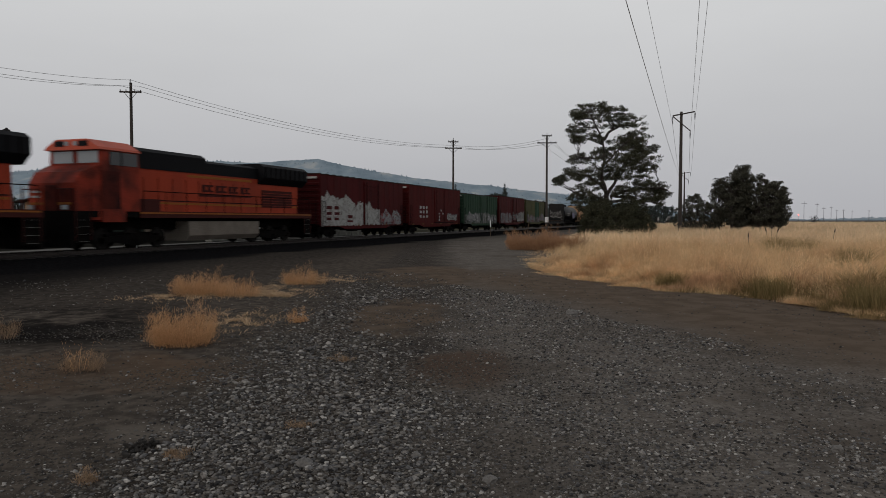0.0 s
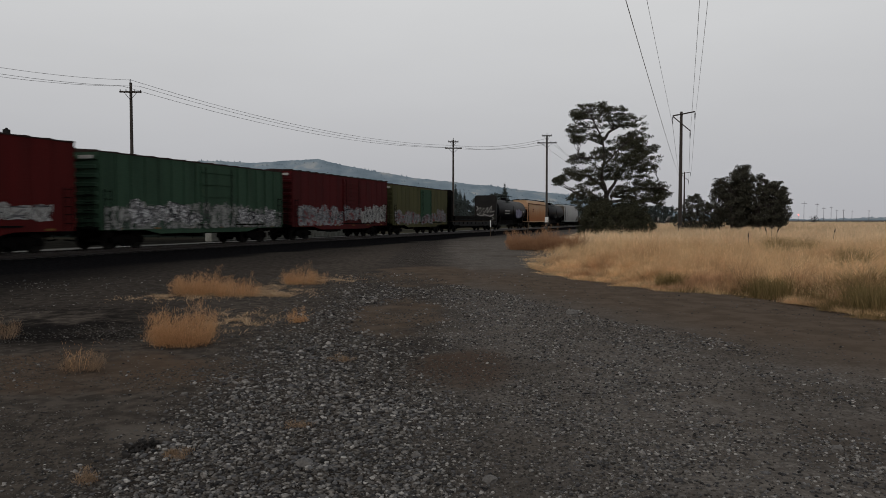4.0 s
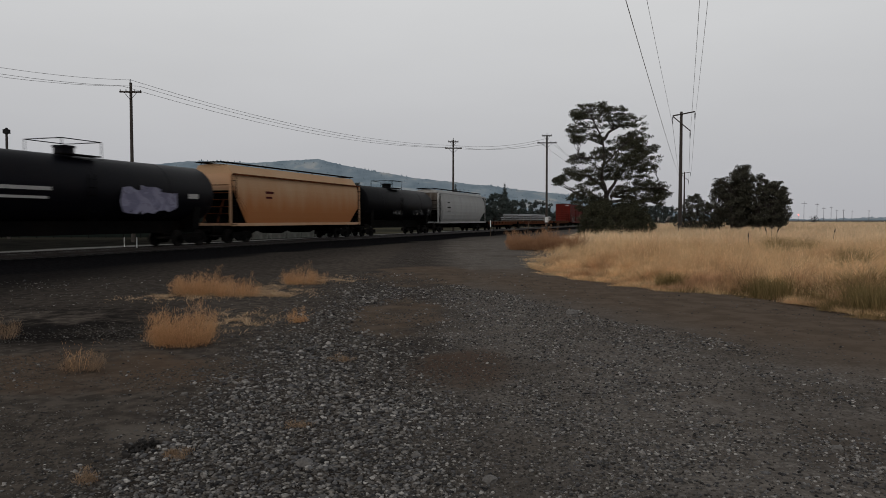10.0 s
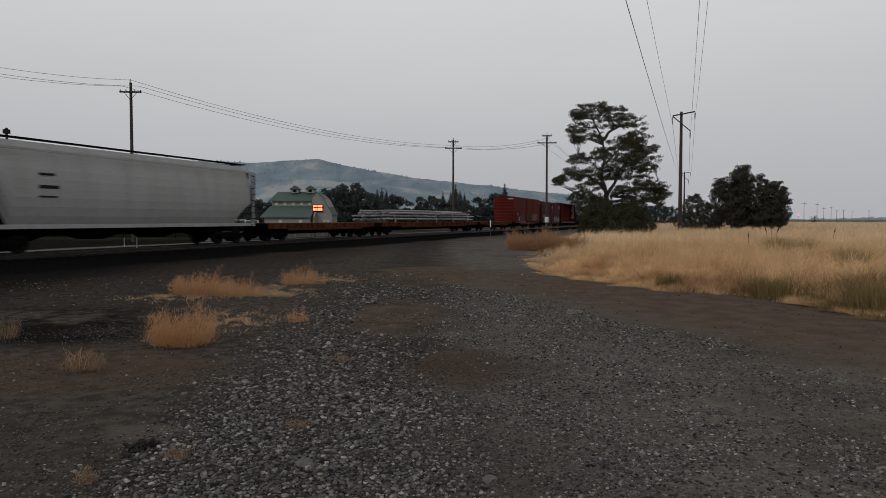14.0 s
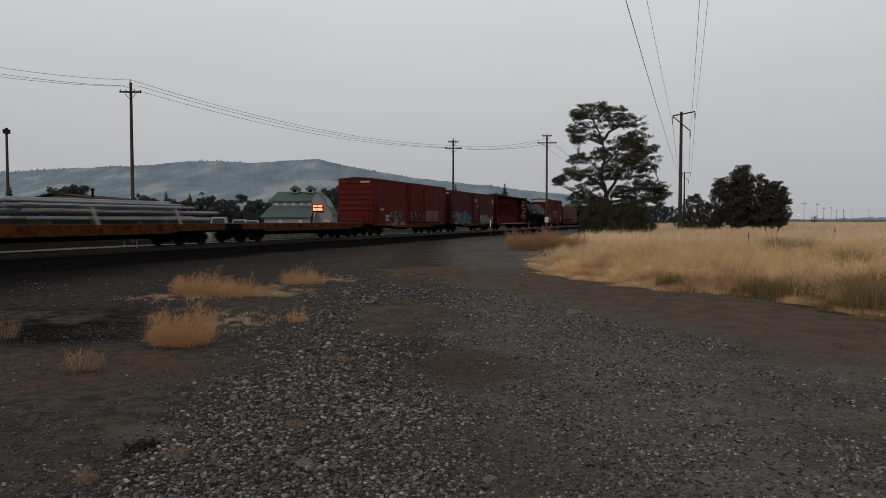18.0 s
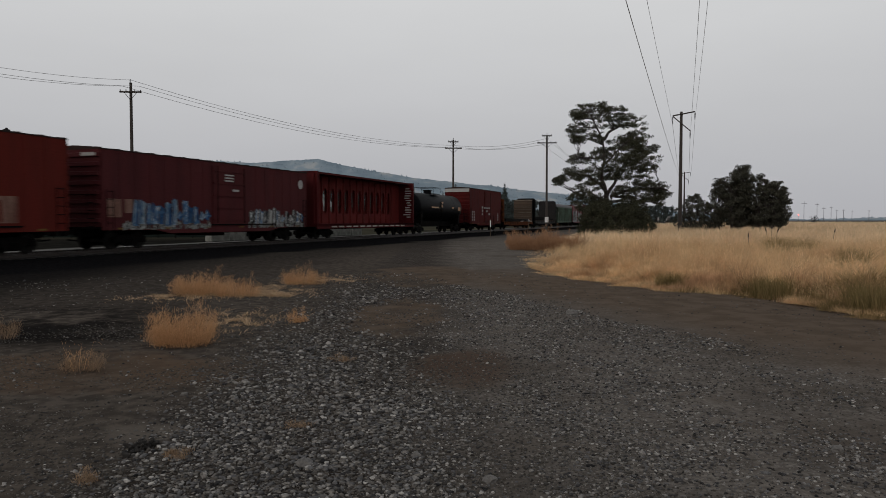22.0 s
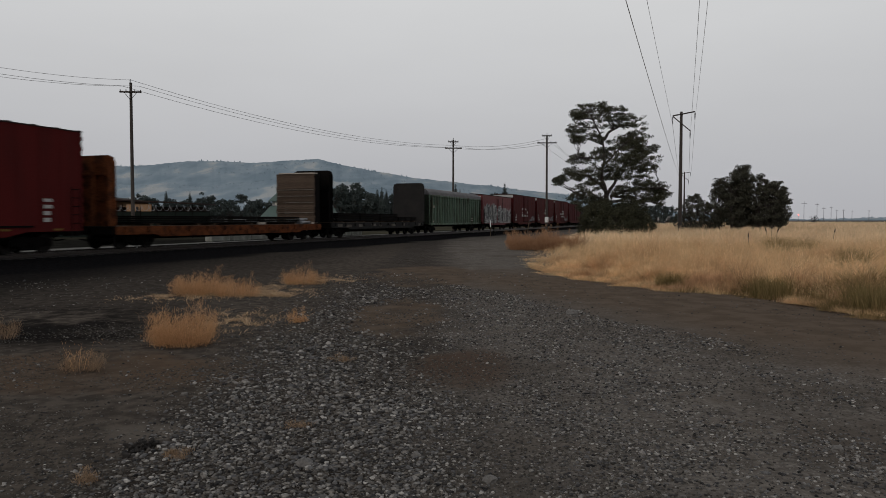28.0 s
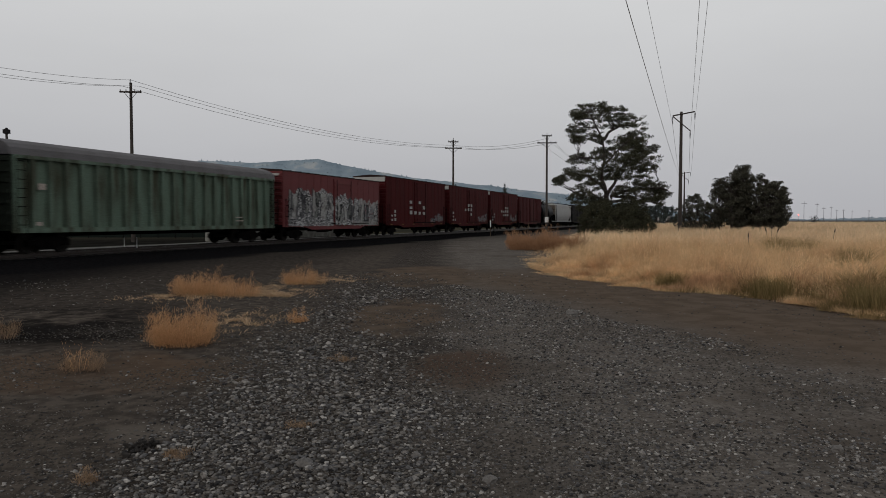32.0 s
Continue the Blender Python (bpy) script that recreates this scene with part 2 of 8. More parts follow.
M_GRIMENOSE = mat("sooty_locomotive_red", (0.075, 0.014, 0.01), rough=0.7, var=0.3, dirt=(0.022, 0.008, 0.007), dirt_amount=0.9, scale=1.6, spec=0.06)
# dark copy of the cab glass, shade put into its colour
M_SIDEGLASS = mat("shaded_cab_glass", (0.02, 0.022, 0.024), rough=0.12, var=0.05, bump=0, spec=0.5)
M_NAME = mat("dark_name_paint", (0.05, 0.011, 0.009), var=0.3, spec=0.1)
M_YELLOW = mat("locomotive_yellow_stripe", (0.26, 0.085, 0.012), rough=0.6, var=0.2, spec=0.15)
# cab roof red made brighter and pinker: sky light put into the paint
M_CABRED = mat("sky_lit_cab_roof_red", (0.42, 0.075, 0.04), rough=0.5, var=0.15, dirt=(0.25, 0.05, 0.03), spec=0.2)
M_HOODBLACK = mat("locomotive_black", (0.008, 0.008, 0.0096), rough=0.6, var=0.2, spec=0.05)
M_SILVER = mat("dusty_fuel_tank", (0.1658, 0.1436, 0.1215), rough=0.6, var=0.2, dirt=(0.09392, 0.07735, 0.06077), spec=0.1)
# windscreen glass with the reflected sky put into its pale base
M_GLASS = mat("sky_pale_window_glass", (0.2, 0.22, 0.235), rough=0.08, var=0.05, bump=0, spec=0.8)
M_PIPE = mat("galvanised_pipe", (0.27, 0.275, 0.29), rough=0.5, metal=0.3, var=0.25, dirt=(0.14, 0.13, 0.125), spec=0.2)
M_STRAP = mat("pale_timber_stake", (0.40, 0.35, 0.31), var=0.25, spec=0.05)
M_LETTER = mat("white_stencil_paint", (0.3689, 0.357, 0.3451), var=0.2, spec=0.2)
M_REFLECT = mat("yellow_reflective_strip", (0.14, 0.08, 0.02), var=0.3, spec=0.1)
G_WHITE = spray("white_spray_paint", [(0.33, 0.33, 0.318), (0.372, 0.372, 0.36), (0.24, 0.228, 0.222), (0.36, 0.36, 0.348)], 1.6)
G_MIX = spray("pale_mixed_spray_paint", [(0.28, 0.28, 0.28), (0.1232, 0.1232, 0.1344), (0.308, 0.3024, 0.3024), (0.168, 0.1904, 0.2128), (0.1792, 0.056, 0.056)], 2.4)
G_BLUE = spray("blue_spray_paint", [(0.042, 0.098, 0.21), (0.245, 0.315, 0.385), (0.07, 0.154, 0.28), (0.385, 0.42, 0.455)], 2.0)
G_RUSTY = spray("faded_pink_spray_paint", [(0.16, 0.075, 0.055), (0.2, 0.105, 0.08), (0.12, 0.05, 0.038)], 1.8, (0.36, 0.58))
G_DEEPBLUE = spray("deep_blue_spray_paint", [(0.02, 0.06, 0.15), (0.03, 0.085, 0.19), (0.02, 0.05, 0.12), (0.05, 0.12, 0.22)], 1.6)
G_SKY = spray("pale_blue_spray_paint", [(0.2, 0.27, 0.33), (0.26, 0.31, 0.36), (0.14, 0.21, 0.28)], 1.8)
G_GREY = spray("grey_spray_paint", [(0.34, 0.34, 0.34), (0.05, 0.05, 0.055), (0.55, 0.55, 0.55), (0.12, 0.12, 0.125)], 3.0)
G_PALE = spray("pale_worn_spray_paint", [(0.16, 0.17, 0.16), (0.22, 0.22, 0.21), (0.08, 0.085, 0.08), (0.26, 0.26, 0.25)], 2.2, (0.34, 0.55))
G_WORN = spray("worn_grey_spray_paint", [(0.10, 0.10, 0.10), (0.03, 0.03, 0.03), (0.16, 0.16, 0.16), (0.05, 0.05, 0.05)], 3.0, (0.42, 0.6))
G_INK = spray("dark_spray_paint", [(0.02, 0.02, 0.025), (0.04, 0.04, 0.045), (0.1, 0.1, 0.105)], 1.2)
G_LILAC = spray("lilac_spray_paint", [(0.225, 0.2175, 0.3), (0.2625, 0.255, 0.3375), (0.18, 0.1725, 0.2475)], 1.5)
M_POLE = mat("weathered_pole_wood", (0.045, 0.037, 0.032), rough=0.9, var=0.3, streak=True)
M_WIRE = mat("wire_cable", (0.22, 0.22, 0.225), rough=0.6, var=0.1, bump=0)
M_BARK = mat("bark", (0.035, 0.028, 0.024), rough=0.95, var=0.35, fine=30, bump=0.5)
M_LEAF = island_mat("locust_leaves", (0.03, 0.033, 0.021), (0.092, 0.089, 0.057), 0.7, 0.25, 0.1)
M_LEAF2 = island_mat("dark_leaves", (0.036, 0.036, 0.028), (0.105, 0.1, 0.076), 0.75, 0.25, 0.05)
# far leaves lifted towards blue-grey: haze held in the colour
M_FAR = island_mat("hazed_far_foliage", (0.042, 0.055, 0.053), (0.068, 0.080, 0.076), 0.9, 0.1)
M_GRASS = island_mat("dry_grass", (0.68, 0.44, 0.225), (0.99, 0.75, 0.46), 0.8, 0.5, 0.1, (0.54, 0.31, 0.17), 0.55)
M_GRASSG = island_mat("green_dry_grass", (0.14, 0.105, 0.045), (0.40, 0.27, 0.135), 0.8, 0.3, 0.1, (0.10, 0.085, 0.03), 1.3)
M_TUFT = island_mat("dark_leafy_tuft", (0.11, 0.09, 0.035), (0.34, 0.245, 0.11), 0.8, 0.3)
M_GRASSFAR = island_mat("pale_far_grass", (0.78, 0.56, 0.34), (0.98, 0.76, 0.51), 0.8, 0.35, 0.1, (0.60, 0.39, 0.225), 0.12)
M_RUSTGRASS = island_mat("rusty_dry_grass", (0.44, 0.25, 0.14), (0.78, 0.52, 0.32), 0.8, 0.3, 0.1, (0.30, 0.16, 0.085), 1.0)
M_WEED = island_mat("orange_dry_weed", (0.33, 0.17, 0.075), (0.76, 0.47, 0.255), 0.8, 0.35)
M_DULLWEED = island_mat("dull_dry_weed", (0.16, 0.105, 0.065), (0.4, 0.28, 0.185), 0.85, 0.25)
M_STRAW = island_mat("pale_straw", (0.28, 0.19, 0.11), (0.66, 0.47, 0.3), 0.8, 0.2)
M_REDWEED = island_mat("reddish_weed", (0.27, 0.14, 0.075), (0.5, 0.3, 0.17), 0.8, 0.3)
M_STONE = stone_mat("gravel_stone", [(0.018, 0.0175, 0.018), (0.052, 0.05, 0.051), (0.13, 0.127, 0.128), (0.034, 0.031, 0.028), (0.17, 0.156, 0.142), (0.09, 0.089, 0.092), (0.27, 0.257, 0.243), (0.064, 0.055, 0.047), (0.40, 0.382, 0.36)])
M_CHIP = stone_mat("gravel_chip", [(0.034, 0.031, 0.028), (0.07, 0.062, 0.054), (0.045, 0.044, 0.046), (0.12, 0.108, 0.096), (0.06, 0.052, 0.044), (0.16, 0.148, 0.134)])
# pole wood with the air's haze put into a paler colour
M_FARPOLE = mat("haze_paled_pole_wood", (0.15, 0.15, 0.16), var=0.1, bump=0, spec=0.05)
M_TANWALL = mat("tan_metal_siding", (0.30, 0.185, 0.11), var=0.12, streak=True, spec=0.1)
M_BARNWALL = mat("grey_board_siding", (0.24, 0.25, 0.25), var=0.12, streak=True, spec=0.1)
M_BARNROOF = mat("green_metal_roof", (0.085, 0.122, 0.11), rough=0.7, var=0.12, streak=True, spec=0.15)
M_DARKROOF = mat("dark_brown_roof", (0.028, 0.02, 0.018), var=0.2, spec=0.05)
M_SCREEN = mat("dark_green_screen", (0.006, 0.0105, 0.0085), var=0.2, spec=0.1)
M_SILVERCAR = mat("silver_car_paint", (0.3, 0.3, 0.31), rough=0.35, metal=0.2, var=0.05, bump=0)
M_ROCK = mat("pale_rock", (0.15, 0.142, 0.135), var=0.3, fine=40, scale=9.0, dirt=(0.08, 0.072, 0.064), bump=0.4, spec=0.1)
M_RAIL = mat("rail_steel", (0.04, 0.033, 0.03), rough=0.45, metal=0.7, var=0.2)
M_TIE = mat("creosoted_tie", (0.021, 0.018, 0.0162), rough=0.95, var=0.3)
M_WHITEPOST = mat("white_marker", (0.7, 0.7, 0.7), var=0.05)


# ---- mesh helpers ----
def part(name, bm, material, parent=None, label="", smooth=False):
    me = bpy.data.meshes.new(name)
    bm.to_mesh(me)
    bm.free()
    return link(name, me, material, parent, label, smooth)


def link(name, me, material, parent=None, label="", smooth=False):
    if smooth:
        me.polygons.foreach_set("use_smooth", [True] * len(me.polygons))
    if not me.materials:
        me.materials.append(material)
    ob = new(name, me)
    ob.parent = parent
    if label:
        tagged(ob, label)
    return ob


def thing(name, label, category, m=None, group="", kind=""):
    ob = new(name)
    ob.empty_display_size = 0.3
    if m is not None:
        ob.matrix_world = m
    return tagged(ob, label, category, group, kind)


def box(bm, x0, x1, y0, y1, z0, z1):
    v = [bm.verts.new((x, y, z)) for z in (z0, z1) for x, y in ((x0, y0), (x1, y0), (x1, y1), (x0, y1))]
    for f in ((3, 2, 1, 0), (4, 5, 6, 7), (0, 1, 5, 4), (1, 2, 6, 5), (2, 3, 7, 6), (3, 0, 4, 7)):
        bm.faces.new([v[i] for i in f])
    return v


def boxes(*rows):
    bm = bmesh.new()
    for r in rows:
        box(bm, *r)
    return bm


def bevelled(bm, w, seg=1):
    bmesh.ops.bevel(bm, geom=bm.edges[:], offset=w, segments=seg, affect="EDGES", clamp_overlap=True)
    return bm


def extrude_x(bm, prof, x0, x1, caps=True):
    """Closed profile of (y, z) swept along x."""
    a = [bm.verts.new((x0, y, z)) for y, z in prof]
    b = [bm.verts.new((x1, y, z)) for y, z in prof]
    n = len(prof)
    for i in range(n):
        bm.faces.new((a[i], a[(i + 1) % n], b[(i + 1) % n], b[i]))
    if caps:
        bm.faces.new(a[::-1])
        bm.faces.new(b)
    return bm


def tube(bm, p, q, r, n=6, r2=None):
    p, q = Vector(p), Vector(q)
    d = (q - p)
    if d.length < 1e-6:
        return
    m = d.to_track_quat("Z", "Y").to_matrix()
    r2 = r if r2 is None else r2
    a, b = [], []
    for i in range(n):
        o = Vector((math.cos(2 * math.pi * i / n), math.sin(2 * math.pi * i / n), 0))
        a.append(bm.verts.new(p + m @ (o * r)))
        b.append(bm.verts.new(q + m @ (o * r2)))
    for i in range(n):
        bm.faces.new((a[i], a[(i + 1) % n], b[(i + 1) % n], b[i]))
    bm.faces.new(a[::-1])
    bm.faces.new(b)


def polytube(bm, pts, r, n=4):
    """One continuous tube through a row of points."""
    rings = []
    for k, p in enumerate(pts):
        d = (pts[min(k + 1, len(pts) - 1)] - pts[max(k - 1, 0)]).normalized()
        side = d.cross(Vector((0, 0, 1)))
        side = side.normalized() if side.length > 1e-4 else Vector((1, 0, 0))
        up = side.cross(d)
        rings.append([bm.verts.new(p + (side * math.cos(2 * math.pi * i / n) + up * math.sin(2 * math.pi * i / n)) * r) for i in range(n)])
    for a, b in zip(rings, rings[1:]):
        for i in range(n):
            bm.faces.new((a[i], a[(i + 1) % n], b[(i + 1) % n], b[i]))
    bm.faces.new(rings[0][::-1])
    bm.faces.new(rings[-1])


def lathe_x(bm, prof, n=24, cz=0.0, cy=0.0):
    """Rings of (x, radius) about an axis along x."""
    rings = []
    for x, r in prof:
        rings.append([bm.verts.new((x, cy + r * math.cos(2 * math.pi * i / n), cz + r * math.sin(2 * math.pi * i / n))) for i in range(n)])
    for a, b in zip(rings, rings[1:]):
        for i in range(n):
            bm.faces.new((a[i], a[(i + 1) % n], b[(i + 1) % n], b[i]))
    bm.faces.new(rings[0][::-1])
    bm.faces.new(rings[-1])


def raw(name, verts, faces):
    me = bpy.data.meshes.new(name)
    me.from_pydata(verts, [], faces)
    return me


# ---- the track's line ----
TH = math.atan2(440, 1280)
U = Vector((math.sin(TH), math.cos(TH), 0))
N = Vector((-math.cos(TH), math.sin(TH), 0))
MID = 26.55
RAIL_Z = 0.27


def on_track(s, off=0.0, z=0.0):
    return N * (MID + off) + U * s + Vector((0, 0, z))


def travelled(t):
    return 13.73 * t - 0.0322 * t * t


def car_pose(S, t=0.0):
    p = on_track(S - travelled(t), 0, RAIL_Z)
    return pose(p.x, p.y, p.z, 0, 0, 90 - math.degrees(TH))


TRACK_TURN = 90 - math.degrees(TH)


# ---- rolling stock ----
WHEELS = []   # (wheelset, x in its truck, radius)
CARS = []     # (car, S of its middle)
RND = random.Random(7)


def mesh_of(name, bm, material):
    me = bpy.data.meshes.new(name)
    bm.to_mesh(me)
    bm.free()
    me.materials.append(material)
    return me


def wheelset_mesh(r):
    bm = bmesh.new()
    for sy in (-1, 1):
        prof = [(-0.07, r + 0.028), (-0.045, r + 0.028), (-0.04, r), (0.07, r - 0.006), (0.07, r - 0.07), (0.03, r - 0.09), (0.02, 0.13), (0.07, 0.1), (0.07, 0.0)]
        rings = []
        for k, (y, q) in enumerate(prof):
            rings.append([bm.verts.new((q * math.cos(2 * math.pi * i / 16), sy * (0.75 + y), q * math.sin(2 * math.pi * i / 16))) for i in range(16)])
        for a, b in zip(rings, rings[1:]):
            for i in range(16):
                bm.faces.new((a[i], a[(i + 1) % 16], b[(i + 1) % 16], b[i]))
    # five dimples that show the turning
        for i in range(5):
            a = 2 * math.pi * i / 5
            c = Vector((0.24 * math.cos(a), 0, 0.24 * math.sin(a)))
            box(bm, c.x - 0.03, c.x + 0.03, sy * 0.775, sy * 0.79, c.z - 0.03, c.z + 0.03)
    tube(bm, (0, -0.98, 0), (0, 0.98, 0), 0.075, 8)
    return mesh_of("wheelset", bm, M_WHEEL)


def side_frame_mesh(half):
    """Cast frame with arched top, bearing boxes and spring window."""
    bm = bmesh.new()
    prof = [(-half - 0.2, 0.3), (-half + 0.16, 0.3), (-half + 0.2, 0.38), (-0.42, 0.2), (-0.3, 0.14), (0.3, 0.14), (0.42, 0.2), (half - 0.2, 0.38), (half - 0.16, 0.3), (half + 0.2, 0.3), (half + 0.2, 0.56), (0.5, 0.68), (-0.5, 0.68), (-half - 0.2, 0.56)]
    a = [bm.verts.new((x, -0.07, z)) for x, z in prof]
    b = [bm.verts.new((x, 0.07, z)) for x, z in prof]
    n = len(prof)
    for i in range(n):
        bm.faces.new((a[i], b[i], b[(i + 1) % n], a[(i + 1) % n]))
    bm.faces.new(a)
    bm.faces.new(b[::-1])
    for sx in (-1, 1):
        box(bm, sx * half - 0.13, sx * half + 0.13, -0.12, 0.12, 0.31, 0.54)
    for k in (-0.16, 0, 0.16):
        for y in (-0.09, 0.09):
            tube(bm, (k, y, 0.18), (k, y, 0.48), 0.06, 6)
    return mesh_of("side_frame", bm, M_DARK)


WS_CAR, WS_LOCO = wheelset_mesh(0.42), wheelset_mesh(0.5)
SF_CAR, SF_LOCO = side_frame_mesh(0.88), side_frame_mesh(1.85)
_b = boxes((-0.17, 0.17, -1.05, 1.05, 0.42, 0.66))
tube(_b, (0, 0, 0.66), (0, 0, 0.76), 0.22, 10)
BOLSTER = mesh_of("truck", _b, M_DARK)
BOLSTER_L = mesh_of("truck", boxes((-1.6, 1.6, -0.62, 0.62, 0.5, 0.78), (-0.3, 0.3, -1.05, 1.05, 0.5, 0.76), (-1.75, -1.55, -1.0, 1.0, 0.5, 0.72), (1.55, 1.75, -1.0, 1.0, 0.5, 0.72)), M_DARK)


def truck(car, x, loco=False):
    t = link("truck", BOLSTER_L if loco else BOLSTER, M_DARK, car)
    t.location = (x, 0, 0)
    for sy in (-1, 1):
        f = link("side_frame", SF_LOCO if loco else SF_CAR, M_DARK, t)
        f.location = (0, sy * 1.0, 0)
    r = 0.5 if loco else 0.42
    for wx in ((-1.85, 0, 1.85) if loco else (-0.88, 0.88)):
        w = link("wheelset", WS_LOCO if loco else WS_CAR, M_WHEEL, t)
        w.location = (wx, 0, r)
        WHEELS.append((w, wx, r))
    return t


COUPLER = {}


def couplers(car, L):
    if "c" not in COUPLER:
        bm = boxes((-0.1, 0.55, -0.09, 0.09, 0.72, 0.95), (0.5, 0.78, -0.16, 0.12, 0.66, 1.0))
        tube(bm, (0.1, 0.45, 0.85), (0.45, 0.5, 0.45), 0.035, 5)
        tube(bm, (0.45, 0.5, 0.45), (0.78, 0.3, 0.5), 0.035, 5)
        COUPLER["c"] = mesh_of("coupler", bm, M_DARK)
    for sx in (-1, 1):
        c = link("coupler", COUPLER["c"], M_DARK, car)
        c.matrix_local = pose(sx * L / 2, 0, 0, 0, 0, 0 if sx > 0 else 180)


def start_car(name, label, Sf, Sr, category="freight car"):
    S = (Sf + Sr) / 2
    car = thing(name, label, category, car_pose(S), group="cars of the train")
    CARS.append((car, S))
    return car, Sr - Sf


def ladder(car, x, y, z0, z1, along="x", w=0.42):
    bm = bmesh.new()
    dx, dy = (w / 2, 0) if along == "x" else (0, w / 2)
    for s in (-1, 1):
        tube(bm, (x + s * dx, y + s * dy, z0), (x + s * dx, y + s * dy, z1), 0.02, 4)
    z = z0 + 0.12
    while z < z1 - 0.05:
        tube(bm, (x - dx, y - dy, z), (x + dx, y + dy, z), 0.017, 4)
        z += 0.36
    return part("ladder", bm, M_DARK, car)


def bars(car, rows, y, material=None, name="lettering"):
    """Plain bars that stand for lettering on the near side: (x0, x1, z0, z1)."""
    for x0, x1, z0, z1 in rows:
        part(name, boxes((x0, x1, y - 0.012, y - 0.002, z0, z1)), material or M_LETTER, car)


def block_letters(x0, x1, z0, z1, rows, cols, rnd, fill=0.75):
    out = []
    w, h = (x1 - x0) / cols, (z1 - z0) / rows
    for r in range(rows):
        for c in range(cols):
            if rnd.random() < fill:
                out.append((x0 + c * w, x0 + (c + rnd.uniform(0.42, 0.58)) * w, z0 + r * h, z0 + (r + rnd.uniform(0.45, 0.7)) * h))
    return out


def graffiti(car, x0, x1, z0, z1, n, material, y, seed, label="sprayed graffiti", ragged=0.3, ink=G_INK):
    """Overlapping sprayed letter shapes, each a thin ragged coat of paint with strokes drawn into it."""
    rnd = random.Random(seed)
    w = (x1 - x0) / n
    for i in range(n):
        bm = bmesh.new()
        cx = x0 + (i + 0.5) * w
        top = z1 - rnd.random() * ragged * (z1 - z0)
        bot = z0 + rnd.random() * 0.15 * (z1 - z0)
        yy = y - 0.004 - 0.0015 * (i % 3)
        slant = rnd.uniform(-0.25, 0.25) * w
        pts = []
        m = 14
        for k in range(m):
            a = 2 * math.pi * k / m + rnd.uniform(-0.15, 0.15)
            ca, sa = math.cos(a), math.sin(a)
            q = 1 / max(abs(ca), abs(sa))
            j = rnd.uniform(0.72, 1.15)
            px = min(max(cx + ca * q * j * w * 0.66 + slant * sa, x0 - 0.1), x1 + 0.1)
            pz = min(max((top + bot) / 2 + sa * q * j * (top - bot) * 0.5, z0), z1)
            pts.append(bm.verts.new((px, yy, pz)))
        bm.faces.new(pts)
        part("graffiti", bm, material, car, label)
        if ink is None:
            continue
        h2 = (top - bot) * 0.5
        line = [(cx - 0.45 * w, bot + 0.2 * h2), (cx - 0.4 * w + slant, top - 0.1 * h2), (cx + 0.3 * w + slant, top - 0.2 * h2), (cx + 0.42 * w, bot + 0.3 * h2)]
        line += [(cx + rnd.uniform(-0.5, 0.5) * w, bot + (top - bot) * rnd.random()) for _ in range(5)]
        lines = [line]
        strokes(car, lines, rnd.uniform(0.05, 0.1), ink, y=yy - 0.004, label="dark sprayed outline")


def strokes(car, pts_list, width, material, y=None, x=None, label="white sprayed strokes"):
    """Hand-drawn paint strokes, each one connected ribbon, on the near side (y) or on an end (x)."""
    for pi, pts in enumerate(pts_list):
        bm = bmesh.new()
        off = 0.004 + 0.001 * (pi % 3)
        rows = []
        for k, (u, v) in enumerate(pts):
            a = Vector(pts[max(k - 1, 0)])
            c = Vector(pts[min(k + 1, len(pts) - 1)])
            d = (c - a)
            d = d.normalized() if d.length > 1e-4 else Vector((1, 0))
            o = Vector((-d.y, d.x)) * width / 2
            rows.append([bm.verts.new((u + s * o.x, y - off, v + s * o.y) if y is not None else (x - off, u + s * o.x, v + s * o.y)) for s in (1, -1)])
        for (a0, a1), (b0, b1) in zip(rows, rows[1:]):
            bm.faces.new((a0, b0, b1, a1))
        part("graffiti", bm, material, car, label)


SWIPES = (
    ((0.35, 0), (0.3, 0.5), (0.45, 1)),
    ((0.2, 0.1), (0.35, 0.95), (0.6, 0.25), (0.8, 0.9)),
    ((0.6, 0), (0.5, 0.45), (0.55, 0.95)),
    ((0.25, 0.9), (0.4, 0.1), (0.65, 0.8), (0.75, 0.05)),
    ((0.15, 0.3), (0.5, 0.55), (0.85, 0.35)),
    ((0.5, 0.02), (0.62, 0.6), (0.4, 0.98)),
)


def swipes(car, x0, x1, z0, z1, n, fills, y, seed, label="broad sprayed colour swipes", ink=None):
    """Leaning, overlapping broad swipes of paint over a wider dark coat; no lettering."""
    rnd = random.Random(seed)
    w = (x1 - x0) / n
    for i in range(n):
        g = rnd.choice(SWIPES)
        hh = (z1 - z0) * rnd.uniform(0.72, 1.0)
        lean = rnd.uniform(-0.15, 0.3) * w
        thick = min(w, hh) * rnd.uniform(0.7, 1.0)
        a, c = w * 1.1 - thick * 0.5, hh - thick * 0.5
        pts = [(x0 + i * w + thick / 4 + u * a + lean * v + rnd.uniform(-0.05, 0.05) * w, z0 + thick / 4 + v * c + rnd.uniform(-0.04, 0.04) * hh) for u, v in g]
        yy = y - 0.008 * (i % 2)
        strokes(car, [pts], thick * 1.25, ink or G_INK, y=yy, label="dark sprayed outline")
        strokes(car, [pts], thick, fills[i % len(fills)], y=yy - 0.003, label=label)
        hi = [(u - thick * 0.2, v + thick * 0.15) for u, v in pts[:3]]
        strokes(car, [hi], thick * 0.25, fills[(i + 1) % len(fills)], y=yy - 0.006, label=label)


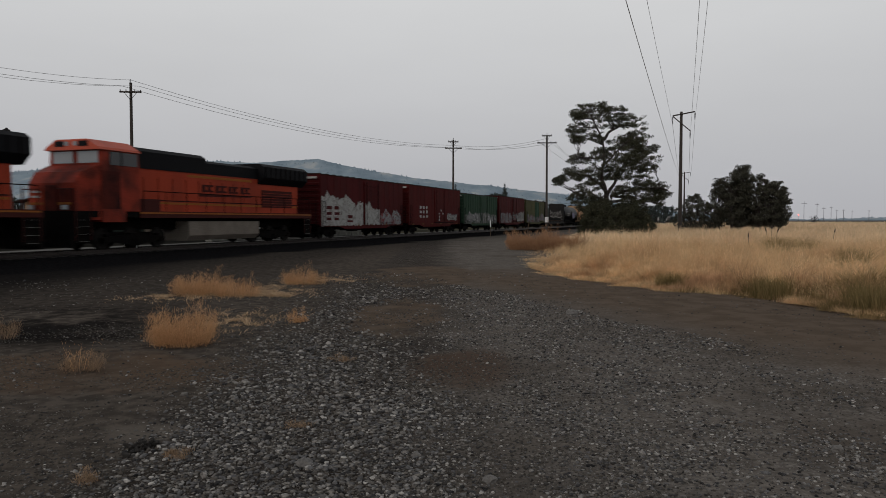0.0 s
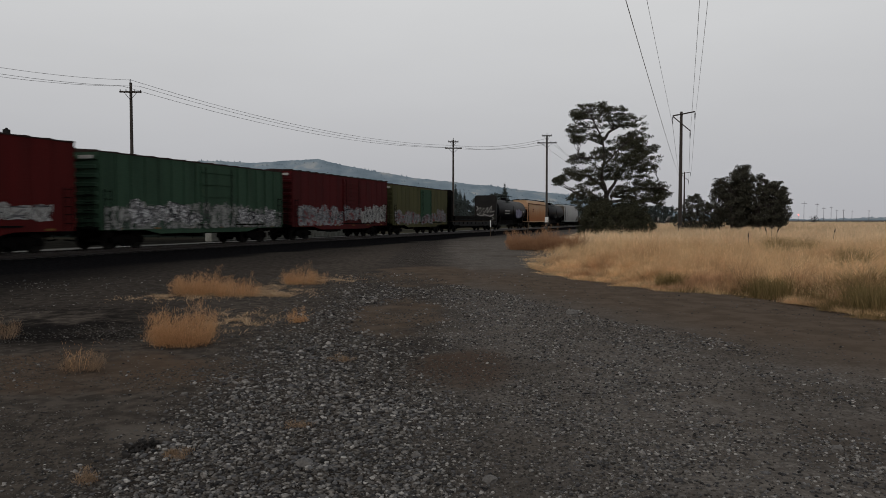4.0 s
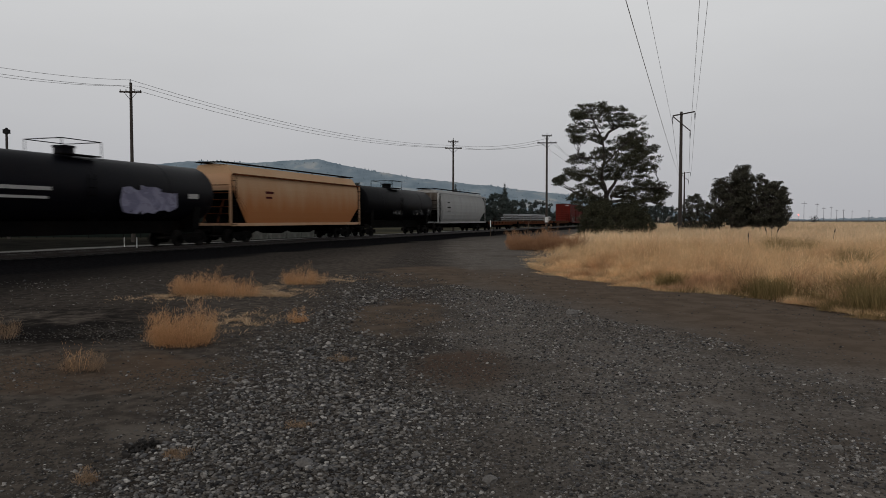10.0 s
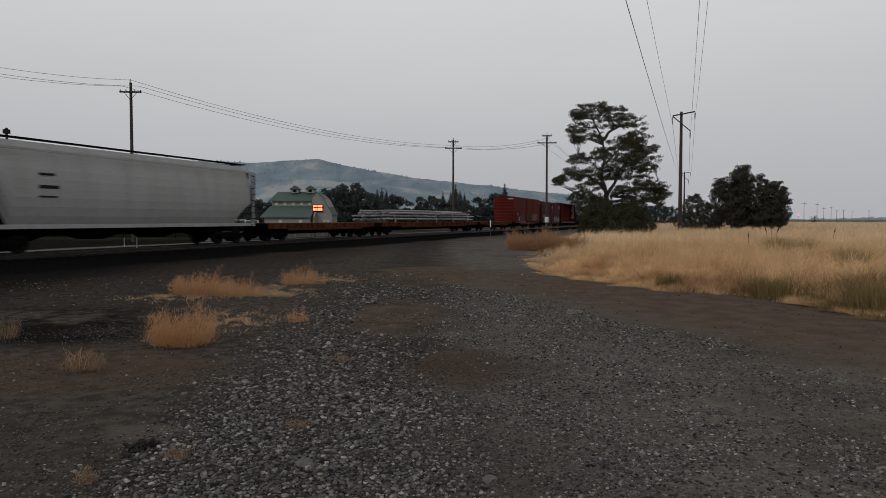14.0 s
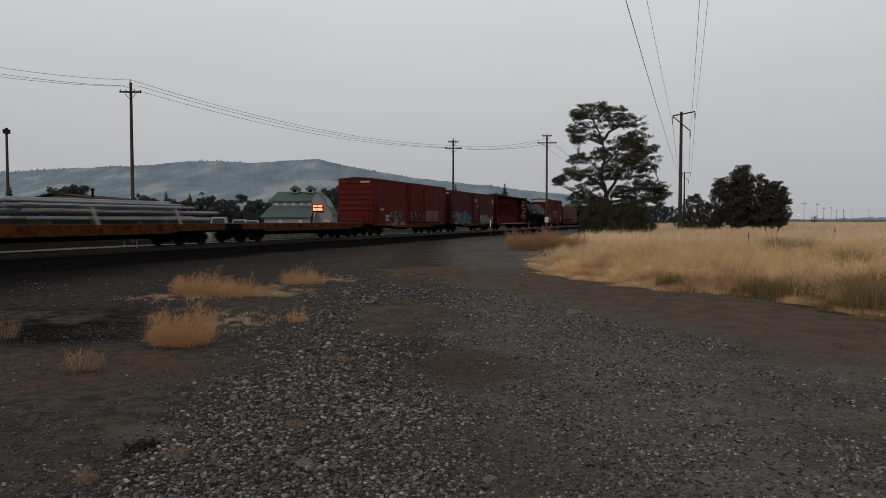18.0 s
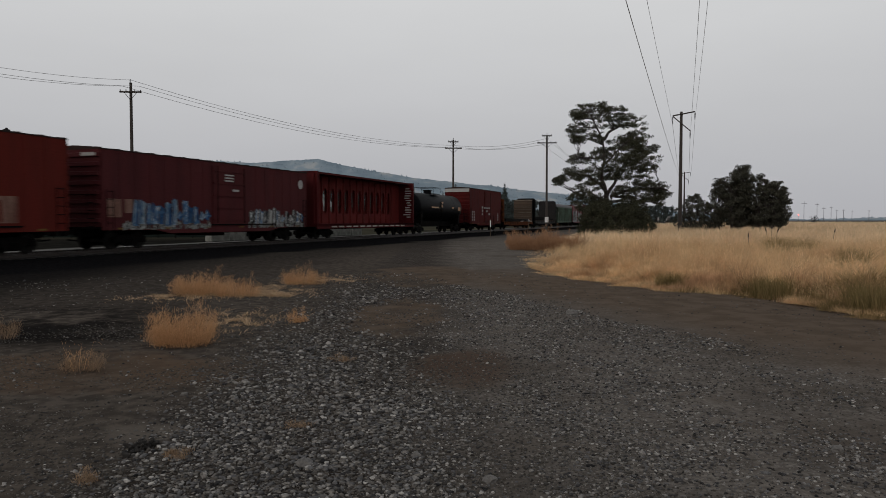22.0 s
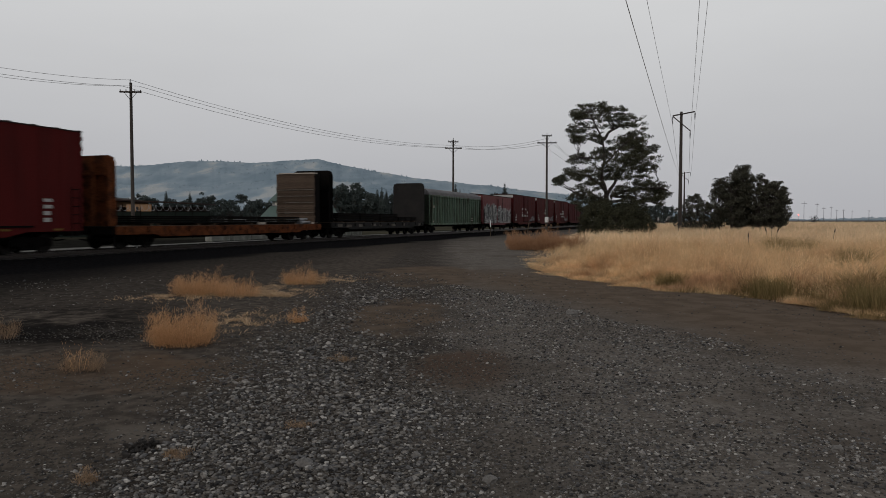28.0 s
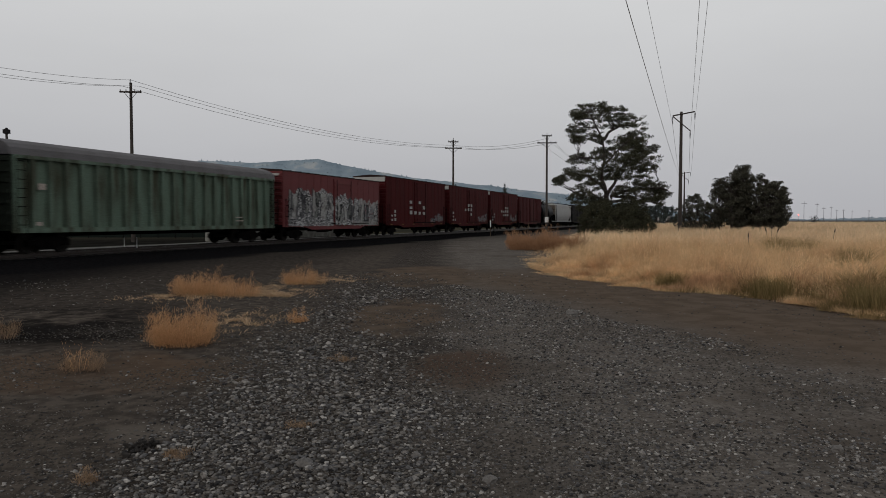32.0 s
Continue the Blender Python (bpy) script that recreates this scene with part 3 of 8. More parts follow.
def wash(car, x0, x1, z0, tops, material, y, seed, label="white sprayed background"):
    """A broad coat of paint with a ragged, dripping upper edge."""
    n = int((x1 - x0) / 0.1)
    bm = bmesh.new()
    rows = []
    for i in range(n + 1):
        f = i / n
        g = f * (len(tops) - 1)
        k = min(int(g), len(tops) - 2)
        top = tops[k] + (tops[k + 1] - tops[k]) * (g - k)
        x = x0 + (x1 - x0) * f
        top += 0.35 * noise.noise((x * 1.7, seed, 0)) + 0.3 * noise.noise((x * 6.0, seed, 4))
        bot = z0 + 0.12 * noise.noise((x * 3.0, seed, 8))
        rows.append((bm.verts.new((x, y, bot)), bm.verts.new((x, y, max(top, bot + 0.1)))))
    for (a0, a1), (b0, b1) in zip(rows, rows[1:]):
        bm.faces.new((a0, b0, b1, a1))
    part("graffiti", bm, material, car, label)


W2 = 1.55


def boxcar(Sf, Sr, H, paint, label, door_x=0.0, door_w=3.0, door_paint=None, ribs=0, corrugated=True, wave=False, bottom=0.86, roof=None, rib_mat=None, end_white=False):
    car, L = start_car("boxcar", label, Sf, Sr)
    h = L / 2
    y = -W2
    # shell: two long walls, floor
    part("side_wall", boxes((-h, h, -W2, -W2 + 0.06, bottom + 0.2, H)), paint, car)
    part("side_wall", boxes((-h, h, W2 - 0.06, W2, bottom + 0.2, H)), paint, car)
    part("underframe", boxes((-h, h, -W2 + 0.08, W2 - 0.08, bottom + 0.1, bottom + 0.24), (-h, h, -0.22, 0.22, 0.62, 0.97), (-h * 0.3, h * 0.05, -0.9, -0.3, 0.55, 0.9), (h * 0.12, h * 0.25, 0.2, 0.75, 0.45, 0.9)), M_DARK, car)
    # fish-bellied side sill
    for sy in (-1, 1):
        bm = bmesh.new()
        prof = [(-h, bottom + 0.21), (h, bottom + 0.21), (h, bottom + 0.05), (h * 0.62, bottom + 0.03), (h * 0.5, bottom - 0.16), (-h * 0.5, bottom - 0.16), (-h * 0.62, bottom + 0.03), (-h, bottom + 0.05)]
        a = [bm.verts.new((px, sy * (W2 + 0.01), pz)) for px, pz in prof]
        b = [bm.verts.new((px, sy * (W2 - 0.05), pz)) for px, pz in prof]
        for i in range(8):
            bm.faces.new((a[i], a[(i + 1) % 8], b[(i + 1) % 8], b[i]))
        bm.faces.new(a)
        bm.faces.new(b[::-1])
        part("side_sill", bm, paint, car)
    # ends, pressed in horizontal waves
    for sx in (-1, 1):
        bm = boxes((sx * h - 0.04, sx * h + 0.04, -W2 + 0.0, W2, bottom + 0.2, H + 0.02))
        e = part("end_wall", bm, paint, car)
        k = 8 if H < 4.9 else 9
        for i in range(k):
            z = bottom + 0.5 + i * (H - bottom - 0.75) / (k - 1)
            bm = bmesh.new()
            v = box(bm, sx * h - 0.14, sx * h + 0.14, -W2 + 0.05, W2 - 0.05, z - 0.15, z + 0.15)
            for q in v[:4]:
                q.co.z += 0.07 if abs(q.co.x) > h else 0
            for q in v[4:]:
                q.co.z -= 0.07 if abs(q.co.x) > h else 0
            part("end_rib", bm, paint, e)
        if end_white and sx < 0:
            part("panel", boxes((-h - 0.16, -h - 0.145, -W2 + 0.05, W2 - 0.05, H - 0.42, H - 0.02)), M_WHITE, car, "white painted end panel")
        elif sx < 0:
            part("placard", boxes((-h - 0.158, -h - 0.145, -1.35, -0.55, H - 0.3, H - 0.15)), M_LETTER, car, "pale stencilled panel")
    # roof: low gable with cross seams
    rp = roof or M_BOXROOF
    part("roof", extrude_x(bmesh.new(), [(-W2 - 0.03, H), (W2 + 0.03, H), (W2 + 0.03, H + 0.05), (0, H + 0.16), (-W2 - 0.03, H + 0.05)], -h - 0.06, h + 0.06), rp, car)
    bm = bmesh.new()
    m = int(L / 1.1)
    for i in range(m + 1):
        x = -h + i * L / m
        if wave:
            box(bm, x - 0.09, x + 0.09, -W2 - 0.035, W2 + 0.035, H + 0.02, H + 0.1)
        else:
            extrude_x(bm, [(-W2 - 0.02, H + 0.04), (W2 + 0.02, H + 0.04), (W2 + 0.02, H + 0.085), (0, H + 0.2), (-W2 - 0.02, H + 0.085)], x - 0.03, x + 0.03)
    part("roof_seam", bm, rp, car)
    # side posts
    posts = ribs or int(L / 1.0)
    pw, pd = (0.05, 0.05) if ribs else (0.02, 0.012)
    for i in range(posts + 1):
        x = -h + 0.06 + i * (L - 0.12) / posts
        if abs(x - door_x) < door_w / 2 + 0.05:
            continue
        for sy in (-1, 1):
            part("side_post", boxes((x - pw, x + pw, sy * W2 - pd, sy * W2 + pd, bottom + 0.22, H - 0.02)), rib_mat or paint, car)
    # sliding door, pressed in waves, with its rods
    dp = door_paint or paint
    for sy in (-1, 1):
        x0, x1 = door_x - door_w / 2, door_x + door_w / 2
        y0 = sy * (W2 + 0.03)
        d = part("door", boxes((x0, x1, y0 - 0.035, y0 + 0.035, bottom + 0.3, H - 0.15)), dp, car)
        k, hw = (10, 0.055) if corrugated else (5, 0.035)
        for i in range(k):
            z = bottom + 0.52 + i * (H - bottom - 0.98) / (k - 1)
            part("door_rib", boxes((x0 + 0.08, x1 - 0.08, y0 - 0.085, y0 + 0.085, z - hw, z + hw)), dp, d)
        for xx in (x0 + 0.35, x1 - 0.35):
            bm = bmesh.new()
            tube(bm, (xx, y0 + sy * 0.1, bottom + 0.35), (xx, y0 + sy * 0.1, H - 0.2), 0.022, 5)
            part("lock_rod", bm, M_DARK, d)
        part("door_track", boxes((x0 - 0.2, min(x1 + door_w, h - 0.3), y0 - 0.05, y0 + 0.05, bottom + 0.22, bottom + 0.29)), M_DARK, car)
    for sx in (-1, 1):
        ladder(car, sx * (h - 0.4), -W2 - 0.08, bottom - 0.1, bottom + 1.9)
        ladder(car, sx * (h + 0.14), -W2 + 0.5, bottom + 0.1, bottom + 1.9, "y")
        truck(car, sx * (h - 2.2))
    couplers(car, L)
    # reflective strips along the sill
    bars(car, [(-h + 0.9 + i * (L - 2.4) / 5, -h + 1.35 + i * (L - 2.4) / 5, bottom + 0.08, bottom + 0.16) for i in range(6)], -W2 - 0.012, M_REFLECT, "reflector")
    return car, L


def hopper(Sf, Sr, paint, label, curved=0.5, eave=4.05, top=4.55, name="covered_hopper", slope=(0.5, 0.5), run=0.6):
    """Covered hopper with bulged sides, open end cages, sloped end sheets, roof walk and discharge pockets."""
    car, L = start_car(name, label, Sf, Sr)
    h = L / 2
    b = h - 1.15
    prof = []
    for k in range(9):
        a = k / 8
        z = 1.15 + a * (eave - 1.15)
        prof.append((W2 - curved * 0.42 * abs(2 * a - 1) ** 2.4, z))
    side = [(-y, z) for y, z in prof] + [(y, z) for y, z in prof[::-1]]
    ring = side[:9] + [(-0.98, top - 0.12), (0, top - 0.05), (0.98, top - 0.12)] + side[9:]
    bm = bmesh.new()
    xs = [(-h + 0.42, slope[0]), (-b + run, 0), (b - run, 0), (h - 0.42, slope[1])]
    # body narrows downwards at its ends: the sloped end sheets
    rings = []
    for x, rise in xs:
        rings.append([bm.verts.new((x, yy, max(z, 1.15 + (eave - 1.15) * rise))) for yy, z in ring])
    n = len(ring)
    # grime and the shade underneath both put into these near-black sheets
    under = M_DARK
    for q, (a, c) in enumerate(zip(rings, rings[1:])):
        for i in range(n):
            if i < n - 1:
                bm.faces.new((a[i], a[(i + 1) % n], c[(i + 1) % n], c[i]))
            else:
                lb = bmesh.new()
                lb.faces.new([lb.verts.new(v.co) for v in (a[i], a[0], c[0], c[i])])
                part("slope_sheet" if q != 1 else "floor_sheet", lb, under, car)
    bm.faces.new(rings[0][::-1])
    bm.faces.new(rings[-1])
    part("body", bm, paint, car, smooth=False)
    # top chord and bottom sill
    for sy in (-1, 1):
        part("top_chord", boxes((-h + 0.3, h - 0.3, sy * (W2 - 0.02) - 0.07, sy * (W2 - 0.02) + 0.05, eave - 0.05, eave + 0.05)), M_RUST if paint is M_TAN else paint, car)
        part("side_sill", boxes((-h + 0.05, h - 0.05, sy * (W2 - 0.03) - 0.06, sy * (W2 - 0.03) + 0.06, 1.02, 1.2)), paint, car)
    for sx in (-1, 1):
        # end posts, ladder and braces
        bm = boxes((sx * (h - 0.12) - 0.06, sx * (h - 0.12) + 0.06, -W2 + 0.02, -W2 + 0.16, 1.1, eave), (sx * (h - 0.12) - 0.06, sx * (h - 0.12) + 0.06, W2 - 0.16, W2 - 0.02, 1.1, eave), (sx * (h - 0.1) - 0.05, sx * (h - 0.1) + 0.05, -W2, W2, 1.05, 1.2))
        part("end_post", bm, paint, car)
        bm = bmesh.new()
        for z in (1.75, 2.15, 2.55, 2.95, 3.4):
            tube(bm, (sx * (h - 0.12), -W2 + 0.1, z), (sx * (h - 0.12), W2 - 0.1, z), 0.03, 5)
        for yy in (-0.5, 0.5):
            tube(bm, (sx * (h - 0.12), yy, 1.1), (sx * (h - 0.95), yy, 3.0), 0.05, 5)
        part("end_cage", bm, M_RUST if paint is M_TAN else M_DARK, car, "dark end cage rails")
        rise = slope[0] if sx < 0 else slope[1]
        # added dark sheet that blocks the view through the open end
        lb = bmesh.new()
        for yy in (-0.03, 0.03):
            lb.faces.new([lb.verts.new((sx * (h - px), yy, pz)) for px, pz in ((0.45, 1.1), (1.75, 1.15), (0.45, 3.9))])
        part("gap_fill_sheet", lb, M_DARK, car)
        low = 1.15 + (eave - 1.15) * min(rise, 0.68 if paint is M_TAN else 0.42)
        part("end_sheet", extrude_x(bmesh.new(), [(-1.35, low), (1.35, low), (1.35, eave + 0.06), (-1.35, eave + 0.06)], sx * (h - 0.4) - 0.03, sx * (h - 0.4) + 0.03), paint if paint is M_TAN else M_GRIME, car)
        ladder(car, sx * (h - 0.3), -W2 - 0.03, 1.0, eave)
        truck(car, sx * (h - 1.75))
    # roof walk and hatches
    bm = boxes((-h + 0.1, h - 0.1, -0.95, -0.55, top, top + 0.05), (-h + 0.1, h - 0.1, 0.55, 0.95, top, top + 0.05), (-h + 0.1, -h + 0.5, -0.95, 0.95, top, top + 0.05), (h - 0.5, h - 0.1, -0.95, 0.95, top, top + 0.05))
    for i in range(9):
        x = -h + 0.6 + i * (L - 1.2) / 8
        for yy in (-0.9, 0.9):
            tube(bm, (x, yy, top - 0.14), (x, yy, top), 0.03, 4)
    part("roof_walk", bm, M_DARK, car)
    part("hatch", boxes((-b + 0.5, b - 0.5, -0.4, 0.4, top - 0.16, top - 0.04)), M_ROOFGREY, car)
    # discharge pockets
    m = 4
    for i in range(m):
        x = -b + 1.9 + i * (2 * b - 3.8) / (m - 1)
        bm = bmesh.new()
        w = (2 * b - 3.6) / (m - 1) * 0.46
        t4 = [bm.verts.new((x + sx * w, sy * 1.25, 1.16)) for sx, sy in ((-1, -1), (1, -1), (1, 1), (-1, 1))]
        b4 = [bm.verts.new((x + sx * 0.35, sy * 0.55, 0.5)) for sx, sy in ((-1, -1), (1, -1), (1, 1), (-1, 1))]
        for k in range(4):
            bm.faces.new((t4[k], b4[k], b4[(k + 1) % 4], t4[(k + 1) % 4]))
        bm.faces.new(b4)
        bm.faces.new(t4[::-1])
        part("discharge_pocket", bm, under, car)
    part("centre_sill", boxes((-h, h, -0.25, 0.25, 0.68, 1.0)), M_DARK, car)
    couplers(car, L)
    return car, L


def tank_car(Sf, Sr, label, radius=1.5, top=4.3, paint=None, platform=-0.3, head=0.75):
    car, L = start_car("tank_car", label, Sf, Sr)
    h = L / 2
    paint = paint or M_BLACK
    cz = top - radius
    b = h - head
    bm = bmesh.new()
    prof = [(-b, 0.05)]
    for k in range(1, 7):
        a = k / 6 * math.pi / 2
        prof.append((-b + 0.62 * (1 - math.cos(a)), radius * math.sin(a)))
    prof += [(-x, r) for x, r in prof[::-1]]
    lathe_x(bm, prof, 32, cz)
    part("tank", bm, paint, car, smooth=True)
    part("centre_sill", boxes((-h + 0.5, h - 0.5, -0.36, 0.36, 0.7, cz - radius + 0.12)), M_DARK, car)
    for x in (-b * 0.55, 0.0, b * 0.55):
        bm = bmesh.new()
        lathe_x(bm, [(x - 0.04, radius + 0.006), (x + 0.04, radius + 0.006)], 32, cz)
        part("weld_band", bm, paint, car)
    # dome, fittings, platform and rails
    x = platform
    bm = bmesh.new()
    tube(bm, (x, 0, top - 0.1), (x, 0, top + 0.32), 0.42, 16)
    tube(bm, (x, 0, top + 0.32), (x, 0, top + 0.4), 0.48, 16)
    part("dome", bm, paint, car)
    part("platform", boxes((x - 1.1, x + 1.1, -1.05, -0.55, top - 0.06, top - 0.01), (x - 1.1, x + 1.1, 0.55, 1.05, top - 0.06, top - 0.01)), M_DARK, car)
    bm = bmesh.new()
    for sy in (-1, 1):
        for px in (x - 1.1, x + 1.1):
            tube(bm, (px, sy * 1.05, top - 0.2), (px, sy * 1.05, top + 0.62), 0.022, 5)
        tube(bm, (x - 1.1, sy * 1.05, top + 0.62), (x + 1.1, sy * 1.05, top + 0.62), 0.022, 5)
    for px in (x - 1.1, x + 1.1):
        tube(bm, (px, -1.05, top + 0.62), (px, 1.05, top + 0.62), 0.022, 5)
    part("railing", bm, M_DARK, car)
    ladder(car, x, -radius - 0.06, 0.9, cz + 0.6)
    for sx in (-1, 1):
        bx = sx * (h - 1.9)
        # saddle hugging the tank
        prof = [(-1.25, 0.95), (1.25, 0.95)] + [(1.42 * math.cos(a), cz + 1.02 * radius * math.sin(a)) for a in (-0.35, -0.7, -1.1, -1.57, -2.04, -2.44, -2.79)]
        part("saddle", extrude_x(bmesh.new(), prof, bx - 0.25, bx + 0.25), M_DARK, car)
        part("end_sill", boxes((sx * (h - 0.35) - 0.35, sx * (h - 0.35) + 0.35, -1.45, 1.45, 0.88, 1.04), (sx * (h - 1.3) - 1.3, sx * (h - 1.3) + 1.3, -0.25, 0.25, 0.68, 1.0)), M_DARK, car)
        bm = bmesh.new()
        for yy in (-1.42, 1.42):
            tube(bm, (sx * (h - 0.06), yy, 1.0), (sx * (h - 0.06), yy, 2.05), 0.022, 5)
        tube(bm, (sx * (h - 0.06), -1.42, 2.05), (sx * (h - 0.06), 1.42, 2.05), 0.022, 5)
        for yy in (-1.42, 1.42):
            tube(bm, (sx * (h - 0.06), yy, 2.05), (sx * (h - 1.2), yy, 2.05), 0.022, 5)
        part("handrail", bm, M_DARK, car)
        truck(car, bx)
    couplers(car, L)
    return car, L


def flatcar(Sf, Sr, label, paint, deck=1.18, depth=0.45, bulk_front=None, bulk_rear=None, bulk_h=4.72, name="flatcar", wide=W2):
    car, L = start_car(name, label, Sf, Sr)
    h = L / 2
    part("fish_belly_sill", boxes((-h + 3.8, h - 3.8, -0.34, 0.34, 0.42, 0.86)), M_DARK, car)
    for sy in (-1, 1):
        bm = bmesh.new()
        prof = [(-h, deck - 0.02), (h, deck - 0.02), (h, deck - depth * 0.8), (h * 0.72, deck - depth * 0.85), (h * 0.68, deck - depth - 0.04), (-h * 0.68, deck - depth - 0.04), (-h * 0.72, deck - depth * 0.85), (-h, deck - depth * 0.8)]
        a = [bm.verts.new((px, sy * W2, pz)) for px, pz in prof]
        b = [bm.verts.new((px, sy * (W2 - 0.1), pz)) for px, pz in prof]
        for i in range(8):
            bm.faces.new((a[i], a[(i + 1) % 8], b[(i + 1) % 8], b[i]))
        bm.faces.new(a)
        bm.faces.new(b[::-1])
        part("side_sill", bm, paint, car)
        m = int(L / 1.5)
        for i in range(m):
            x = -h + 0.7 + i * (L - 1.4) / (m - 1)
            part("stake_pocket", boxes((x - 0.07, x + 0.07, sy * (W2 + 0.05) - 0.045, sy * (W2 + 0.05) + 0.045, deck - 0.3, deck - 0.05)), paint, car)
    m = int(L / 0.6)
    bm = bmesh.new()
    for i in range(m):
        x = -h + i * L / m
        box(bm, x + 0.01, x + L / m - 0.01, -W2 + 0.1, W2 - 0.1, deck - 0.08, deck)
    part("deck", bm, M_DECK, car)
    part("centre_sill", boxes((-h, h, -0.25, 0.25, 0.66, 1.0), (-h - 0.0, -h + 0.15, -W2, W2, deck - 0.4, deck - 0.02), (h - 0.15, h, -W2, W2, deck - 0.4, deck - 0.02)), M_DARK, car)
    for sx, bp in ((-1, bulk_front), (1, bulk_rear)):
        if bp:
            x = sx * (h - 0.12)
            c = 0.35
            prof = [(-wide, deck), (wide, deck), (wide, bulk_h - c), (wide - 0.1, bulk_h - 0.1), (wide - c, bulk_h), (-wide + c, bulk_h), (-wide + 0.1, bulk_h - 0.1), (-wide, bulk_h - c)]
            part("bulkhead", extrude_x(bmesh.new(), prof, x - 0.06, x + 0.06), bp, car)
            for yy in (-1.43, -0.5, 0.5, 1.43):
                xo = x + sx * 0.2
                part("bulkhead_post", boxes((xo - 0.14, xo + 0.14, yy - 0.08, yy + 0.08, deck, bulk_h - 0.32)), bp, car)
            for z in (deck + 1.2, deck + 2.4):
                part("bulkhead_rail", boxes((x + sx * 0.12 - 0.05, x + sx * 0.12 + 0.05, -W2 + 0.2, W2 - 0.2, z - 0.06, z + 0.06)), bp, car)
        truck(car, sx * (h - 2.1))
    couplers(car, L)
    return car, L


def locomotive(Sf, Sr):
    car, L = start_car("locomotive", "orange and black diesel freight locomotive with yellow stripes", Sf, Sr, "locomotive")
    h = L / 2
    fz = 1.78
    # frame and walkway
    part("frame", boxes((-h, h, -1.5, 1.5, fz - 0.28, fz), (-h + 1, h - 1, -0.6, 0.6, 0.9, fz - 0.28)), M_DARK, car)
    part("walkway_edge", boxes((-h + 3.9, h, -1.56, -1.5, fz - 0.3, fz + 0.02)), M_NAME, car)
    part("walkway_edge", boxes((-h + 3.9, h, 1.5, 1.56, fz - 0.3, fz + 0.02)), M_NAME, car)
    for sy in (-1, 1):
        part("stripe", boxes((-h + 3.9, h - 0.1, sy * 1.56 - 0.006, sy * 1.56 + 0.006, fz - 0.1, fz - 0.03)), M_YELLOW, car, "thin yellow sill stripe")
    # wide nose
    bm = bmesh.new()
    prof = [(-h + 0.3, fz - 0.4), (-h + 0.25, 3.0), (-h + 0.6, 3.5), (-h + 1.5, 3.86), (-h + 1.5, fz - 0.4)]
    a = [bm.verts.new((x, -1.3 if x < -h + 1 else -1.52, z)) for x, z in prof]
    b = [bm.verts.new((x, 1.3 if x < -h + 1 else 1.52, z)) for x, z in prof]
    for i in range(5):
        bm.faces.new((a[i], b[i], b[(i + 1) % 5], a[(i + 1) % 5]))
    bm.faces.new(a[::-1])
    bm.faces.new(b)
    part("nose", bm, M_NOSE, car, "grimy dark red nose")
    part("nose_door", bevelled(boxes((-h + 0.2, -h + 0.3, -0.36, 0.36, fz - 0.1, 2.9)), 0.02), M_GRIMENOSE, car, "soot-stained nose door")
    part("nose_panel", boxes((-h + 0.225, -h + 0.3, 0.45, 1.25, fz, 2.75)), M_ORANGE, car, "bright orange nose panel")
    part("nose_panel", boxes((-h + 0.225, -h + 0.3, -1.25, -0.45, fz, 2.75)), M_GRIMENOSE, car, "soot-stained nose panel")
    for k in range(2):
        part("number_bar", boxes((-h + 0.21, -h + 0.222, 0.55, 1.1, 2.35 + 0.22 * k, 2.45 + 0.22 * k)), M_LETTER, car)
    for sy in (-1, 1):
        part("nose_stripe", boxes((-h + 0.18, -h + 0.22, sy * 0.8 - 0.35, sy * 0.8 + 0.35, 2.05, 2.15)), M_YELLOW, car)
        part("ditch_light", boxes((-h - 0.02, -h + 0.12, sy * 0.95 - 0.12, sy * 0.95 + 0.12, fz + 0.05, fz + 0.25)), M_GLASS, car)
        bm = bmesh.new()
        for k in range(3):
            tube(bm, (-h + 0.05, sy * (0.5 + 0.45 * k), fz), (-h + 0.05, sy * (0.5 + 0.45 * k), fz + 0.95), 0.02, 4)
        tube(bm, (-h + 0.05, sy * 0.5, fz + 0.95), (-h + 0.05, sy * 1.4, fz + 0.95), 0.022, 4)
        part("end_handrail", bm, M_NAME, car)
    # cab with raked windscreen and peaked roof
    x0, x1 = -h + 1.5, -h + 3.9
    part("cab", boxes((x0, x1, -1.55, 1.55, fz, 3.86)), M_NOSE, car, "grimy orange-red cab")
    for sy in (-1, 1):
        part("cab_panel", boxes((x0 + 0.03, x0 + 1.15, sy * 1.552 - 0.012, sy * 1.552 + 0.012, fz + 0.1, 3.6)), M_GRIMENOSE, car, "soot-stained cab side panel")
    part("cab_skirt", boxes((x0 + 0.1, x1 - 0.9, -1.54, 1.54, fz - 0.5, fz)), M_NOSE, car)
    bm = extrude_x(bmesh.new(), [(-1.55, 3.86), (1.55, 3.86), (1.5, 4.62), (-1.5, 4.62)], x0 + 0.12, x1)
    part("cab_upper", bm, M_NOSE, car)
    bm = extrude_x(bmesh.new(), [(-1.6, 4.54), (1.6, 4.54), (1.52, 4.66), (0.9, 5.02), (-0.9, 5.02), (-1.52, 4.66)], x0 - 0.12, x1 + 0.02)
    part("cab_roof", bm, M_CABRED, car)
    for y0, y1 in ((-1.3, -0.15), (0.15, 1.3)):
        part("windscreen", boxes((x0 + 0.09, x0 + 0.125, y0, y1, 3.96, 4.5)), M_GLASS, car)
